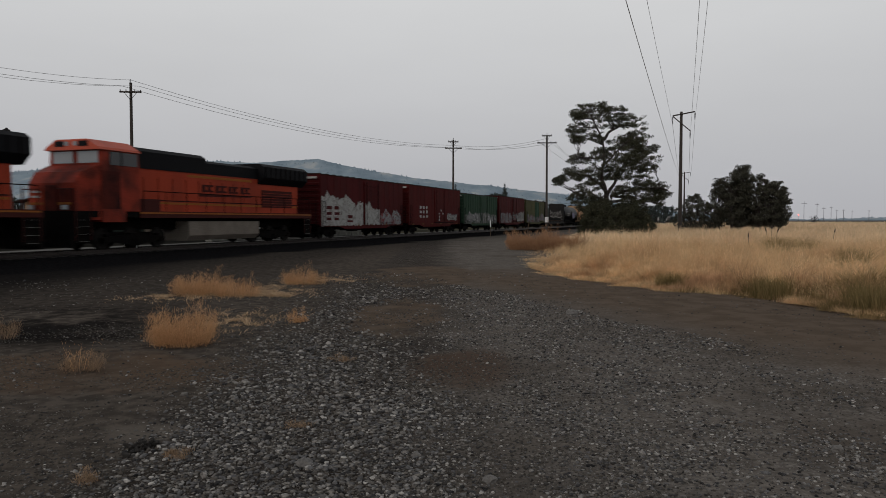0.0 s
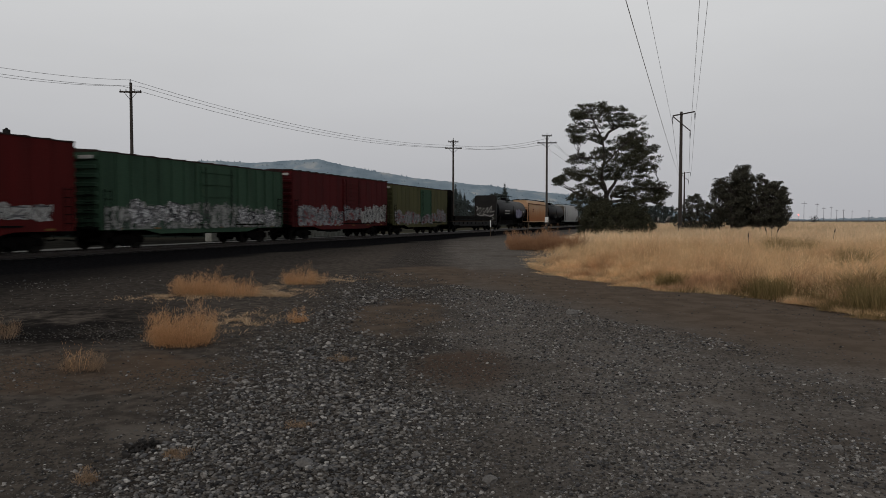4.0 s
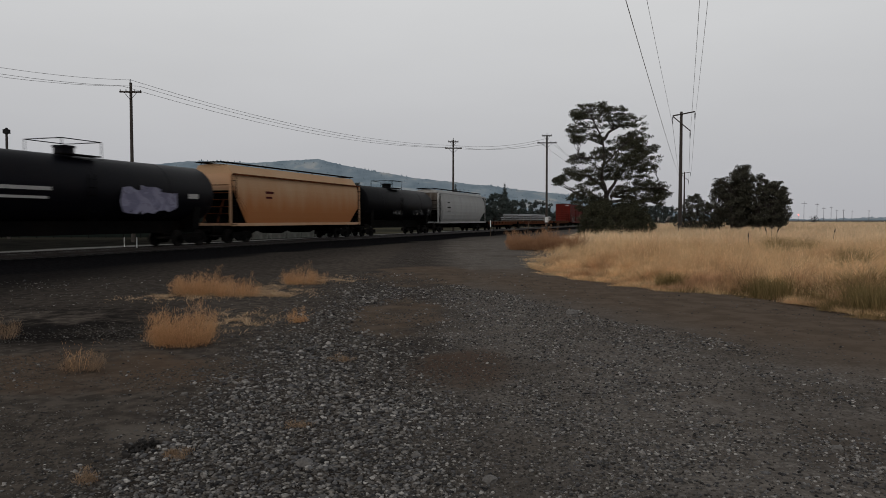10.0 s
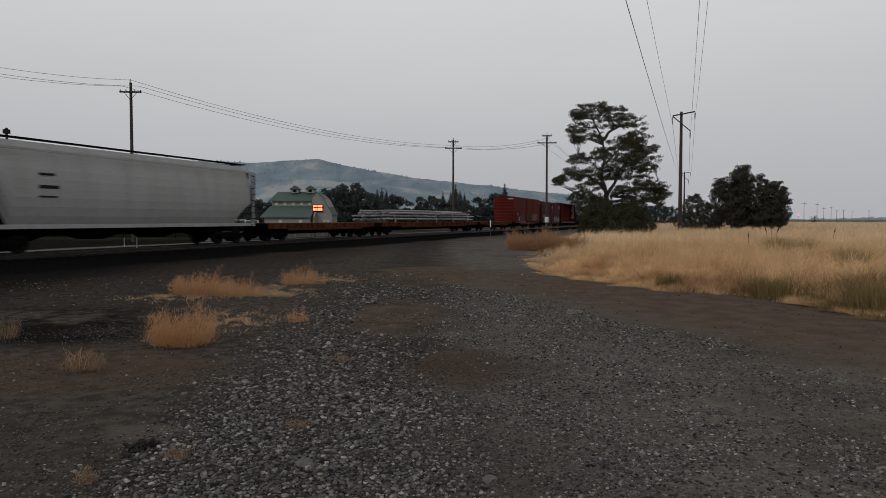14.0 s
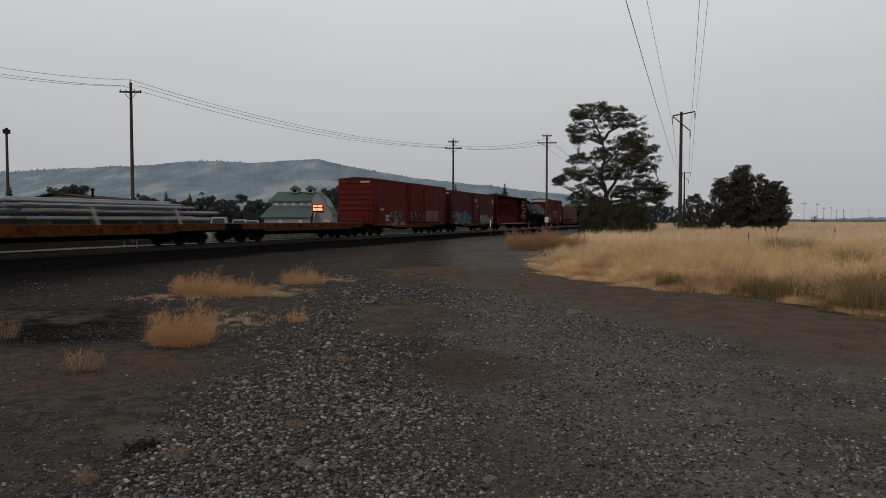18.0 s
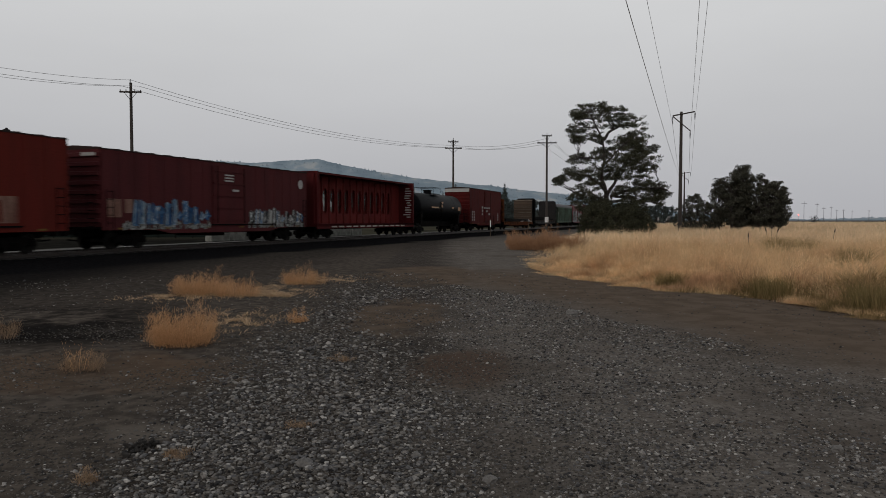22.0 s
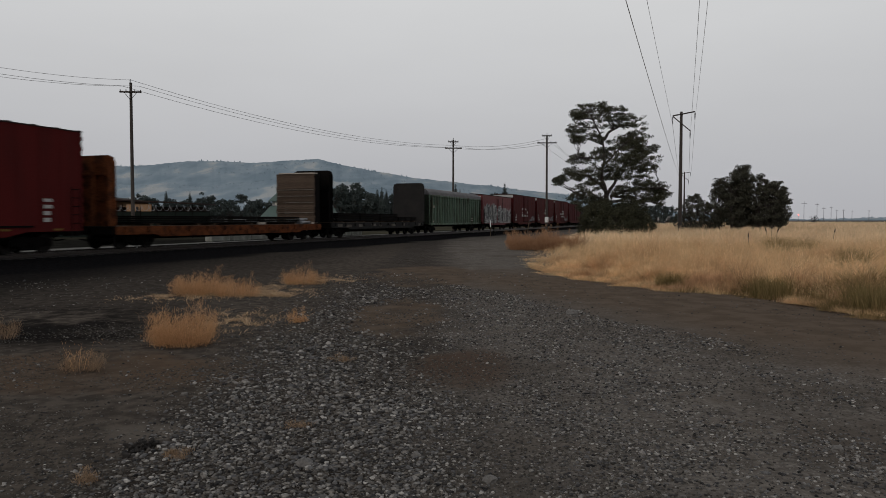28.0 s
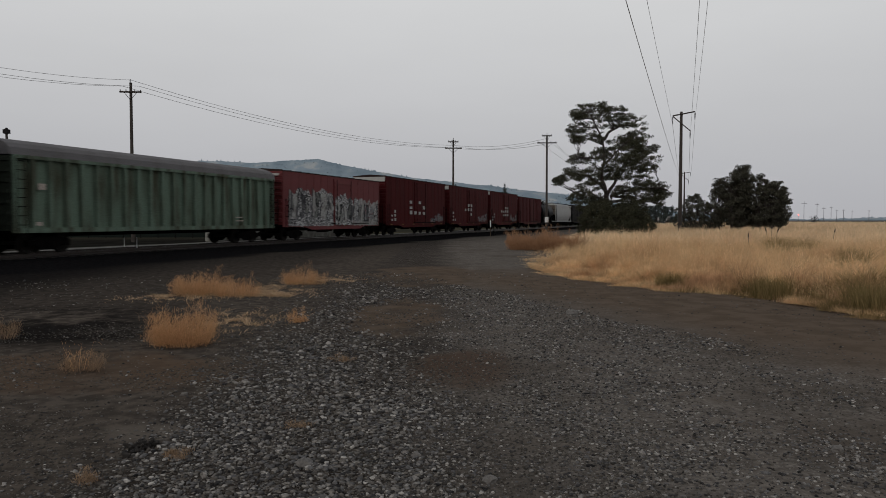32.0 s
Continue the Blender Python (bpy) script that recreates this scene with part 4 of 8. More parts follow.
    for sy in (-1, 1):
        w = part("side_window", boxes((x0 + 0.55, x1 - 0.15, sy * 1.545 - 0.02, sy * 1.545 + 0.02, 3.88, 4.48)), M_SIDEGLASS, car)
        part("window_divider", boxes((x0 + 1.2, x0 + 1.28, sy * 1.55 - 0.03, sy * 1.55 + 0.03, 3.86, 4.5)), M_HOODBLACK, w)
    # long hood
    x2, x3 = x1, h - 1.0
    part("hood", boxes((x2, x3, -1.05, 1.05, fz, 3.92)), M_ORANGE, car)
    part("hood_roof", extrude_x(bmesh.new(), [(-1.09, 3.9), (1.09, 3.9), (1.09, 4.74), (0.8, 4.93), (-0.8, 4.93), (-1.09, 4.74)], x2, -h + 9.5), M_HOODBLACK, car)
    part("engine_roof", extrude_x(bmesh.new(), [(-1.07, 3.9), (1.07, 3.9), (1.07, 4.52), (0.8, 4.66), (-0.8, 4.66), (-1.07, 4.52)], -h + 9.5, h - 5.8), M_HOODBLACK, car)
    part("radiator_wing", extrude_x(bmesh.new(), [(-1.1, 3.6), (1.1, 3.6), (1.5, 4.0), (1.5, 4.66), (1.2, 4.86), (-1.2, 4.86), (-1.5, 4.66), (-1.5, 4.0)], h - 5.8, h - 0.45), M_HOODBLACK, car)
    for i in range(9):
        x = h - 5.6 + i * 0.58
        part("radiator_slat", boxes((x, x + 0.04, -1.53, -1.495, 4.0, 4.68)), M_DARK, car)
    part("exhaust_stack", boxes((-h + 9.7, -h + 10.3, -0.5, 0.5, 4.55, 4.78)), M_HOODBLACK, car)
    part("roof_vent", boxes((h - 6.9, h - 6.0, -0.7, 0.7, 4.56, 4.7)), M_HOODBLACK, car)
    part("air_horn", boxes((x1 + 0.3, x1 + 0.8, -0.25, 0.25, 4.68, 4.9)), M_DARK, car)
    # yellow lettering band and stripes on the hood
    for sy in (-1, 1):
        y = sy * 1.056
        part("stripe", boxes((x2 + 0.6, x3 - 0.1, y - 0.01, y + 0.01, fz + 0.4, fz + 0.5)), M_YELLOW, car, "yellow side stripe")
        part("stripe", boxes((-h + 8.0, -h + 13.9, y - 0.01, y + 0.01, 3.66, 3.79)), M_YELLOW, car, "yellow side stripe")
        part("stripe", boxes((x2 + 0.4, x3 - 0.1, y - 0.01, y + 0.01, fz + 0.55, fz + 0.6)), M_HOODBLACK, car, "thin black line")
        bm = bmesh.new()
        for i, w in enumerate((1.0, 1.05, 0.95, 0.95)):
            xx = -h + 9.2 + i * 1.2
            box(bm, xx, xx + w, y - 0.014, y + 0.014, 3.22, 3.32)
            box(bm, xx + 0.12 * (i % 2), xx + w, y - 0.016, y + 0.016, 2.92, 3.02)
            box(bm, xx, xx + 0.28, y - 0.018, y + 0.018, 2.9, 3.32)
            box(bm, xx + 0.5, xx + 0.72, y - 0.02, y + 0.02, 2.98, 3.26)
        part("emblem_bar", bm, M_NAME, car, "dark bars of the painted name")
        bm = boxes((-h + 8.9, -h + 13.9, y - 0.016, y + 0.016, 2.66, 2.84))
        for v in bm.verts:
            if v.co.x > 0:
                v.co.z = 2.76 + 0.3 * (v.co.z - 2.75)
        part("emblem_wedge", bm, M_NAME, car)
        part("radiator_grille", boxes((-h + 15.0, -h + 18.6, y - 0.03, y + 0.03, 2.16, 3.24)), M_NAME, car, "dark brown grille panel")
        for i in range(6):
            part("grille_slat", boxes((-h + 15.05, -h + 18.55, y - 0.045, y + 0.045, 2.25 + i * 0.16, 2.28 + i * 0.16)), M_NOSE, car)
        part("battery_box", boxes((x1 + 0.02, x1 + 1.5, sy * 1.26 - 0.2, sy * 1.26 + 0.2, fz, fz + 0.62)), M_NAME, car, "dark box beside the walkway")
        part("cab_door", boxes((x1 - 0.02, x1 + 0.03, sy * 1.28 - 0.2, sy * 1.28 + 0.2, fz + 0.05, 3.75)), M_NAME, car)
        for i in range(9):
            xx = x2 + 0.8 + i * 1.05
            part("hood_door_seam", boxes((xx, xx + 0.025, y - 0.012, y + 0.012, fz + 0.62, 3.5)), M_BOX_L, car)
        # handrail
        bm = bmesh.new()
        yy = sy * 1.48
        for i in range(11):
            xx = x1 + 0.3 + i * (h - x1 - 0.5) / 10
            tube(bm, (xx, yy, fz), (xx, yy, fz + 1.0), 0.02, 4)
        tube(bm, (x1 + 0.3, yy, fz + 1.0), (h - 0.2, yy, fz + 1.0), 0.022, 4)
        part("handrail", bm, M_DARK, car)
        # steps at both ends
        for sx in (-1, 1):
            bm = boxes((sx * (h - 0.5) - 0.42, sx * (h - 0.5) + 0.42, sy * 1.45 - 0.04, sy * 1.45 + 0.04, 0.35, fz))
            for z in (0.4, 0.72, 1.04, 1.34):
                box(bm, sx * (h - 0.5) - 0.34, sx * (h - 0.5) + 0.34, sy * 1.5 - 0.08, sy * 1.5 + 0.06, z, z + 0.035)
            w = part("step_well", bm, M_DARK, car)
            for z in (0.4, 0.72, 1.04, 1.34):
                part("step_edge", boxes((sx * (h - 0.5) - 0.34, sx * (h - 0.5) + 0.34, sy * 1.565 - 0.006, sy * 1.565 + 0.006, z, z + 0.04)), M_LETTER, w)
            bm = bmesh.new()
            for k in (-0.42, 0.42):
                tube(bm, (sx * (h - 0.5) + k, sy * 1.52, 0.5), (sx * (h - 0.5) + k, sy * 1.52, fz + 1.0), 0.022, 5)
            part("grab_rail", bm, M_NAME, car)
    for sx in (-1, 1):
        part("pilot", boxes((sx * h - 0.12, sx * h + 0.12, -1.45, 1.45, 0.18, fz - 0.05)), M_DARK, car)
        truck(car, sx * (h - 4.1), True)
    for yy in (-0.25, 0.25):
        bm = bmesh.new()
        tube(bm, (x0 - 0.17, yy, 4.82), (x0 - 0.1, yy, 4.82), 0.11, 10)
        part("headlight", bm, M_GLASS, car)
    part("number_board", boxes((x0 - 0.15, x0 - 0.1, 0.42, 0.95, 4.7, 4.94)), M_HOODBLACK, car)
    part("number_board", boxes((x0 - 0.15, x0 - 0.1, -0.95, -0.42, 4.7, 4.94)), M_HOODBLACK, car)
    # fuel tank
    part("fuel_tank", extrude_x(bmesh.new(), [(-1.45, 0.55), (-1.2, 0.28), (1.2, 0.28), (1.45, 0.55), (1.45, 1.3), (-1.45, 1.3)], -h + 7.6, -h + 14.1), M_SILVER, car, "dusty pale fuel tank")
    couplers(car, L)
    return car, L


# ---- the train, from its head ----
def train():
    R = random.Random(3)
    Y = -W2
    locomotive(2.1, 22.6)
    locomotive(24.2, 44.6)
    c, L = boxcar(45.9, 61.4, 4.62, M_BOX_A, "oxide red boxcar with large white graffiti on its side", door_x=0.9, door_w=2.9, wave=True)
    wash(c, -7.65, -0.75, 0.95, (3.1, 3.3, 2.9, 3.2, 2.6, 2.75), G_WHITE, Y - 0.03, 11)
    bars(c, [(-6.9, -6.1, 2.15, 2.4), (-6.9, -6.1, 1.75, 1.95), (-6.9, -6.2, 1.35, 1.55), (-5.7, -5.0, 2.15, 2.4), (-5.7, -4.9, 1.75, 1.95), (-5.7, -5.0, 1.35, 1.55), (-3.5, -2.7, 1.5, 1.75), (-3.6, -2.6, 1.2, 1.35)], Y - 0.045, M_BOX_A, "red_block")
    wash(c, -0.5, 2.3, 1.0, (2.9, 2.6, 2.2, 2.3), G_WHITE, Y - 0.128, 12)
    wash(c, 2.7, 7.3, 1.0, (1.9, 2.2, 1.8, 2.3, 1.7), G_MIX, Y - 0.03, 13, "thin pale sprayed streaks")
    c, L = boxcar(62.9, 78.6, 4.66, M_BOX_B, "brick red boxcar with white lettering and a grey tag", door_x=0.8, door_w=3.0, corrugated=False)
    bars(c, block_letters(-5.0, -2.4, 1.6, 2.9, 3, 3, R, 0.95), Y - 0.02)
    bars(c, block_letters(0.3, 2.0, 1.3, 2.6, 4, 3, R, 0.5), Y - 0.125)
    graffiti(c, 3.4, 6.6, 1.25, 2.15, 3, G_WHITE, Y - 0.02, 21, ragged=0.25)
    c, L = boxcar(80.0, 95.2, 4.42, M_GREEN, "faded green boxcar with ribbed sides and graffiti", door_x=0.9, door_w=3.0, ribs=16, corrugated=False)
    for x0, x1, tops, yy, q in ((-7.4, -0.65, (1.9, 2.2, 2.0, 2.4), 0.056, 33), (-0.55, 2.35, (2.3, 2.2, 2.3), 0.128, 34), (2.45, 7.4, (2.3, 2.0, 2.1, 1.8), 0.056, 35)):
        wash(c, x0, x1, 0.95, tops, G_PALE, Y - yy, q, "grey worn sprayed band")
    graffiti(c, -5.8, 0.2, 1.1, 2.4, 7, G_GREY, Y - 0.06, 31, ragged=0.5)
    graffiti(c, 2.8, 6.6, 1.1, 2.1, 4, G_GREY, Y - 0.06, 32, ragged=0.6)
    c, L = boxcar(96.5, 112.2, 4.64, M_BOX_A, "dark red boxcar with a band of pale graffiti", door_x=0.9, door_w=2.9, wave=True)
    graffiti(c, -7.2, -0.6, 1.0, 2.5, 8, G_MIX, Y - 0.03, 41, ragged=0.35)
    wash(c, -7.2, -0.6, 1.0, (1.9, 2.3, 2.0, 2.3, 1.8), G_MIX, Y - 0.026, 44, "pale sprayed background")
    graffiti(c, 2.6, 7.5, 1.05, 2.7, 7, G_WHITE, Y - 0.03, 42, ragged=0.5)
    graffiti(c, -0.5, 2.3, 1.2, 2.6, 3, G_MIX, Y - 0.128, 43)
    c, L = boxcar(113.5, 128.5, 4.5, M_OLIVE, "olive boxcar with a green door and red-blue graffiti", door_x=0.9, door_w=3.0, door_paint=M_DOORGREEN, corrugated=False)
    graffiti(c, -7.1, -0.7, 0.95, 2.3, 8, G_MIX, Y - 0.03, 51, ragged=0.3)
    graffiti(c, -0.6, 2.4, 0.95, 2.1, 4, G_MIX, Y - 0.125, 52, ragged=0.3)
    graffiti(c, 2.5, 7.0, 1.0, 2.5, 5, G_MIX, Y - 0.03, 53, ragged=0.45)
    # front bulkhead darker, rear one paler: sky light on the rear is in the paint
    c, L = flatcar(130.4, 149.6, "black bulkhead flatcar with tagged end bulkhead and a low load", M_BULK, 1.2, 0.5, M_DARK, M_BULK, 4.72, "bulkhead_flatcar")
    plates(c, L, -8.0, 8.2, 1.2, 1.85)
    tag_on_bulkhead(c, L / 2 - 0.185)
    c, L = tank_car(150.5, 168.6, "brownish black tank car with pale lilac graffiti", 1.5, 4.28, M_TANKBROWN, head=0.2)
    graffiti(c, 1.5, 5.2, 1.55, 3.05, 3, G_LILAC, Y + 0.02, 61, ragged=0.2, ink=G_LILAC)
    bars(c, [(-5.2, -2.4, 2.6, 2.75), (-5.2, -2.6, 2.25, 2.36), (6.2, 7.0, 2.5, 2.75)], Y + 0.04)
    c, L = hopper(169.4, 186.6, M_TAN, "tan covered hopper streaked with rust", 0.35, 4.02, 4.72, slope=(0.68, 0.4))
    for ob in c.children:
        if ob.name.startswith("body"):
            ob.data.materials[0] = M_TANRUST
    bars(c, [(-5.0, -4.1, 3.0, 3.15), (-5.0, -4.3, 2.7, 2.82)], Y - 0.01, M_BOX_A)
    c, L = tank_car(187.5, 204.5, "black tank car with small pale tags", 1.48, 4.3, platform=-0.65, head=0.2)
    for x0, x1, tops, q in ((2.1, 4.9, (2.1, 2.35, 2.2, 2.4, 2.1), 71), (6.0, 7.0, (2.3, 2.5, 2.3), 72), (-2.7, -0.5, (2.2, 2.3, 2.2), 73)):
        wash(c, x0, x1, 1.85, tops, G_WORN, Y + 0.03, q, "worn grey tag")
    c, L = hopper(205.4, 223.7, M_WHITE, "dirty white covered hopper with rounded sides", 0.95, 4.2, 4.68, slope=(0.8, 0.4), run=0.6)
    bars(c, [(-6.2, -5.4, 3.2, 3.3), (-6.2, -5.2, 2.66, 2.8), (-6.2, -5.3, 2.3, 2.37)], Y - 0.004, M_BULK)
    c, L = flatcar(225.0, 241.1, "rusty orange empty flatcar", M_RUST)
    c, L = flatcar(242.6, 271.6, "long rusty orange flatcar loaded with steel pipes", M_RUST)
    pipes(c, L)
    c, L = flatcar(273.0, 289.8, "rusty orange empty flatcar with plank deck", M_RUST)
    c, L = boxcar(291.5, 310.3, 4.76, M_BOX_L, "rust red boxcar with faded patches and double doors", door_x=0.6, door_w=4.4)
    swipes(c, -6.0, -3.0, 1.0, 2.7, 3, (G_WORN, G_PALE, G_WORN), Y - 0.03, 81, ink=G_RUSTY)
    wash(c, -6.4, -2.2, 0.9, (1.2, 1.15, 1.25), G_PALE, Y - 0.026, 82, "pale sprayed base line")
    swipes(c, -1.5, 2.6, 1.3, 2.3, 4, (G_WORN, G_RUSTY), Y - 0.128, 83, ink=G_WORN)
    bars(c, block_letters(-7.8, -5.6, 1.3, 2.5, 4, 2, R, 0.8), Y - 0.03)
    strokes(c, [[(4.2, 2.1), (4.15, 1.3)], [(5.3, 2.0), (5.2, 1.35)], [(6.2, 2.15), (6.25, 1.3)]], 0.14, M_BOX_L, y=Y - 0.03, label="red stripes through the patch")
    part("patch", boxes((3.3, 7.0, Y - 0.02, Y - 0.004, 1.25, 2.3)), M_FADED, c, "faded pale paint patch")
    c, L = boxcar(312.2, 330.4, 4.56, M_BOX_M, "maroon boxcar with blue graffiti and a round white mark", door_x=0.4, door_w=3.2, corrugated=False)
    part("patch", boxes((-8.8, -7.95, Y - 0.02, Y - 0.012, 1.5, 2.35)), M_FADED, c, "faded pale paint patch")
    part("patch", boxes((-7.75, -7.2, Y - 0.02, Y - 0.012, 1.7, 2.35)), M_FADED, c, "faded pale paint patch")
    wash(c, -7.9, -1.4, 0.92, (1.25, 1.35, 1.3, 1.2), G_PALE, Y - 0.024, 93, "pale sprayed base line")
    swipes(c, -7.3, -1.5, 1.0, 2.6, 13, (G_DEEPBLUE, G_SKY, G_DEEPBLUE, G_BLUE, G_DEEPBLUE), Y - 0.03, 91)
    wash(c, 2.2, 8.7, 0.92, (1.3, 1.5, 1.4, 1.3), G_PALE, Y - 0.024, 94, "pale sprayed base line")
    swipes(c, 2.3, 8.6, 1.0, 2.2, 13, (G_PALE, G_GREY, G_BLUE, G_INK, G_WHITE), Y - 0.03, 92)
    bars(c, [(-0.2, 0.6, 3.86, 3.94), (-0.2, 0.6, 3.7, 3.78), (-0.2, 0.6, 3.54, 3.62), (0.5, 1.1, 3.0, 3.12)], Y - 0.125)
    bm = bmesh.new()
    tube(bm, (8.3, Y - 0.004, 3.75), (8.3, Y - 0.016, 3.75), 0.3, 20)
    part("roundel", bm, M_LETTER, c, "round white mark")
    centre_beam(331.9, 350.7)
    c, L = tank_car(351.6, 367.4, "black tank car with a raised top platform", 1.45, 4.15, platform=-0.9)
    bars(c, [(-0.6, 0.0, 3.1, 3.3), (-0.5, -0.2, 2.7, 3.0), (3.0, 3.7, 2.6, 2.8), (5.2, 6.0, 2.4, 2.8), (-3.6, -1.4, 2.6, 2.75)], Y + 0.08, M_TAN)
    c, L = boxcar(369.0, 383.8, 5.14, M_BOX_B, "tall red boxcar with white lettering and a white-topped end", door_x=0.4, door_w=3.0, corrugated=False, end_white=True)
    bars(c, block_letters(-2.6, 1.6, 2.0, 3.2, 3, 4, R, 0.6), Y - 0.125)
    bars(c, block_letters(-6.6, -5.0, 1.3, 2.6, 4, 2, R, 0.7) + block_letters(5.4, 6.2, 1.3, 2.4, 4, 1, R, 1.0) + [(-0.2, 0.9, 4.35, 4.45), (-0.2, 0.9, 4.15, 4.25)], Y - 0.03)
    c, L = flatcar(385.6, 405.3, "rusty bulkhead flatcar carrying steel plates, with a planked rear bulkhead", M_RUST, 1.1, 0.5, M_RUST, None, 4.35, "bulkhead_flatcar")
    plates(c, L, -7.8, 7.2, 1.1, 1.6)
    lumber(c, L / 2 - 1.05, L / 2 - 0.2, 1.1, 4.62)
    for k in range(7):
        bm = bmesh.new()
        tube(bm, (7.3 + 0.1 * (k % 3), -1.35 + 0.2 * k, 1.2 + 0.16 * (k % 2)), (8.6 - 0.13 * (k % 2), -1.28 + 0.18 * k, 1.24 + 0.2 * (k % 2)), 0.085, 8)
        part("pipe", bm, M_PIPE, c, "short pale pipe beside the planks")
    for x in (2.2, 8.7):
        part("chock", boxes((x, x + 0.5, -1.5, -1.2, 1.1, 1.24)), M_STRAP, c, "pale timber chock")
    # again the rear bulkhead's sky light is painted by a paler black
    c, L = flatcar(406.7, 426.1, "black bulkhead flatcar with a low dark load", M_BULK, 1.2, 0.5, M_DARK, M_BULK, 5.0, "bulkhead_flatcar", wide=1.63)
    plates(c, L, -8.2, 3.6, 1.2, 1.93)
    plates(c, L, 3.9, 8.4, 1.2, 1.65)
    for x, w, z in ((-8.6, 0.7, 0.86), (-7.2, 0.9, 0.82), (-5.0, 0.6, 0.84), (-2.6, 0.8, 0.86), (-1.0, 0.4, 0.84), (1.6, 0.9, 0.83), (4.2, 0.5, 0.85), (8.2, 0.6, 0.84)):
        part("pale_patch", boxes((x, x + w, -W2 - 0.012, -W2 - 0.002, z, z + 0.2)), M_GRIME, c, "pale patch on the sill")
    rib_hopper(427.6, 446.2)
    c, L = boxcar(447.3, 462.5, 4.55, mat("bright_red_paint", (0.12, 0.014, 0.016), streak=True, var=0.15), "bright red boxcar covered in silver and black graffiti", door_x=0.9, door_w=3.0, end_white=False)
    wash(c, -7.0, -0.7, 0.95, (3.0, 3.5, 3.1, 3.6, 3.0), G_GREY, Y - 0.026, 105, "silver sprayed background")
    graffiti(c, -6.8, -0.8, 1.0, 3.5, 6, G_GREY, Y - 0.03, 101, ragged=0.35)
    swipes(c, -6.9, -0.8, 1.1, 3.7, 6, (G_WHITE, G_INK, G_GREY, G_PALE, G_WHITE), Y - 0.036, 102)
    wash(c, -0.55, 2.35, 1.0, (3.0, 3.3, 2.9), G_GREY, Y - 0.126, 107, "silver sprayed background")
    swipes(c, -0.5, 2.3, 1.1, 3.0, 3, (G_PALE, G_WHITE, G_INK), Y - 0.132, 103)
    wash(c, 2.6, 7.3, 0.95, (2.6, 3.1, 2.7, 3.0), G_WHITE, Y - 0.026, 106)
    swipes(c, 2.6, 7.2, 1.1, 3.2, 5, (G_GREY, G_WHITE, G_INK, G_MIX), Y - 0.03, 104)
    for i, (a, b) in enumerate(((464.0, 479.7), (481.3, 497.0), (498.3, 513.7))):
        c, L = boxcar(a, b, 5.12, M_BOX_A, "tall dark red boxcar with a white roof corner", door_x=0.4, door_w=3.0, corrugated=False, end_white=True)
        bars(c, block_letters(-2.6, 2.0, 1.9, 3.4, 3, 4, R, 0.55), Y - 0.125)
        bars(c, block_letters(-6.8, -5.4, 1.3, 2.4, 3, 2, R, 0.7), Y - 0.03)
        graffiti(c, 3.2, 7.0, 1.1, 2.2, 5, G_MIX, Y - 0.03, 111 + i, ragged=0.7)
    c, L = boxcar(515.0, 532.0, 4.9, M_BOX_M, "dark brown boxcar with vertical side ribs", door_x=0.4, door_w=3.0, ribs=17)
    tank_car(533.3, 545.6, "short grey-black tank car", 1.45, 4.25)
    hopper(547.0, 565.5, M_WHITE, "dirty white covered hopper with rounded sides", 0.95, 4.2, 4.68, slope=(0.8, 0.4), run=0.6)
    boxcar(567.0, 583.0, 4.6, M_BULK, "black boxcar with ribbed sides", ribs=15)
    boxcar(584.5, 600.0, 4.62, M_BOX_A, "plain oxide red steel boxcar", wave=True)


def plates(car, L, x0, x1, z0, z1):
    """Low bundles of dark rails or plates along the deck."""
    n = 3
    w = (x1 - x0) / n
    for i in range(n):
        for y in (-0.9, 0.0, 0.9):
            for j in range(4):
                step = (z1 - z0 - 0.1) / 4
                part("steel_bar", boxes((x0 + i * w + 0.05, x0 + (i + 1) * w - 0.08, y - 0.4, y + 0.4, z0 + 0.1 + j * step, z0 + 0.1 + (j + 0.85) * step)), M_DARK, car)
        for xx in (x0 + i * w + 0.6, x0 + (i + 1) * w - 0.8):
            part("dunnage", boxes((xx, xx + 0.12, -1.35, 1.35, z0, z0 + 0.1)), M_DECK, car)


def tag_on_bulkhead(car, x):
    zig = [[(1.3, 2.6), (0.7, 3.1), (0.9, 2.2), (0.2, 3.0), (0.35, 2.1), (-0.3, 3.1), (-0.2, 2.3), (-0.9, 3.3), (-0.75, 2.4), (-1.25, 2.6)], [(1.2, 2.2), (0.6, 1.9), (0.1, 2.1), (-0.6, 1.85), (-1.2, 2.1)], [(1.25, 3.3), (1.0, 2.9), (1.2, 2.7)], [(-0.9, 1.8), (-1.2, 1.5), (-0.8, 1.45)]]
    strokes(car, [[(y, z) for y, z in p] for p in zig], 0.1, M_LETTER, x=x)


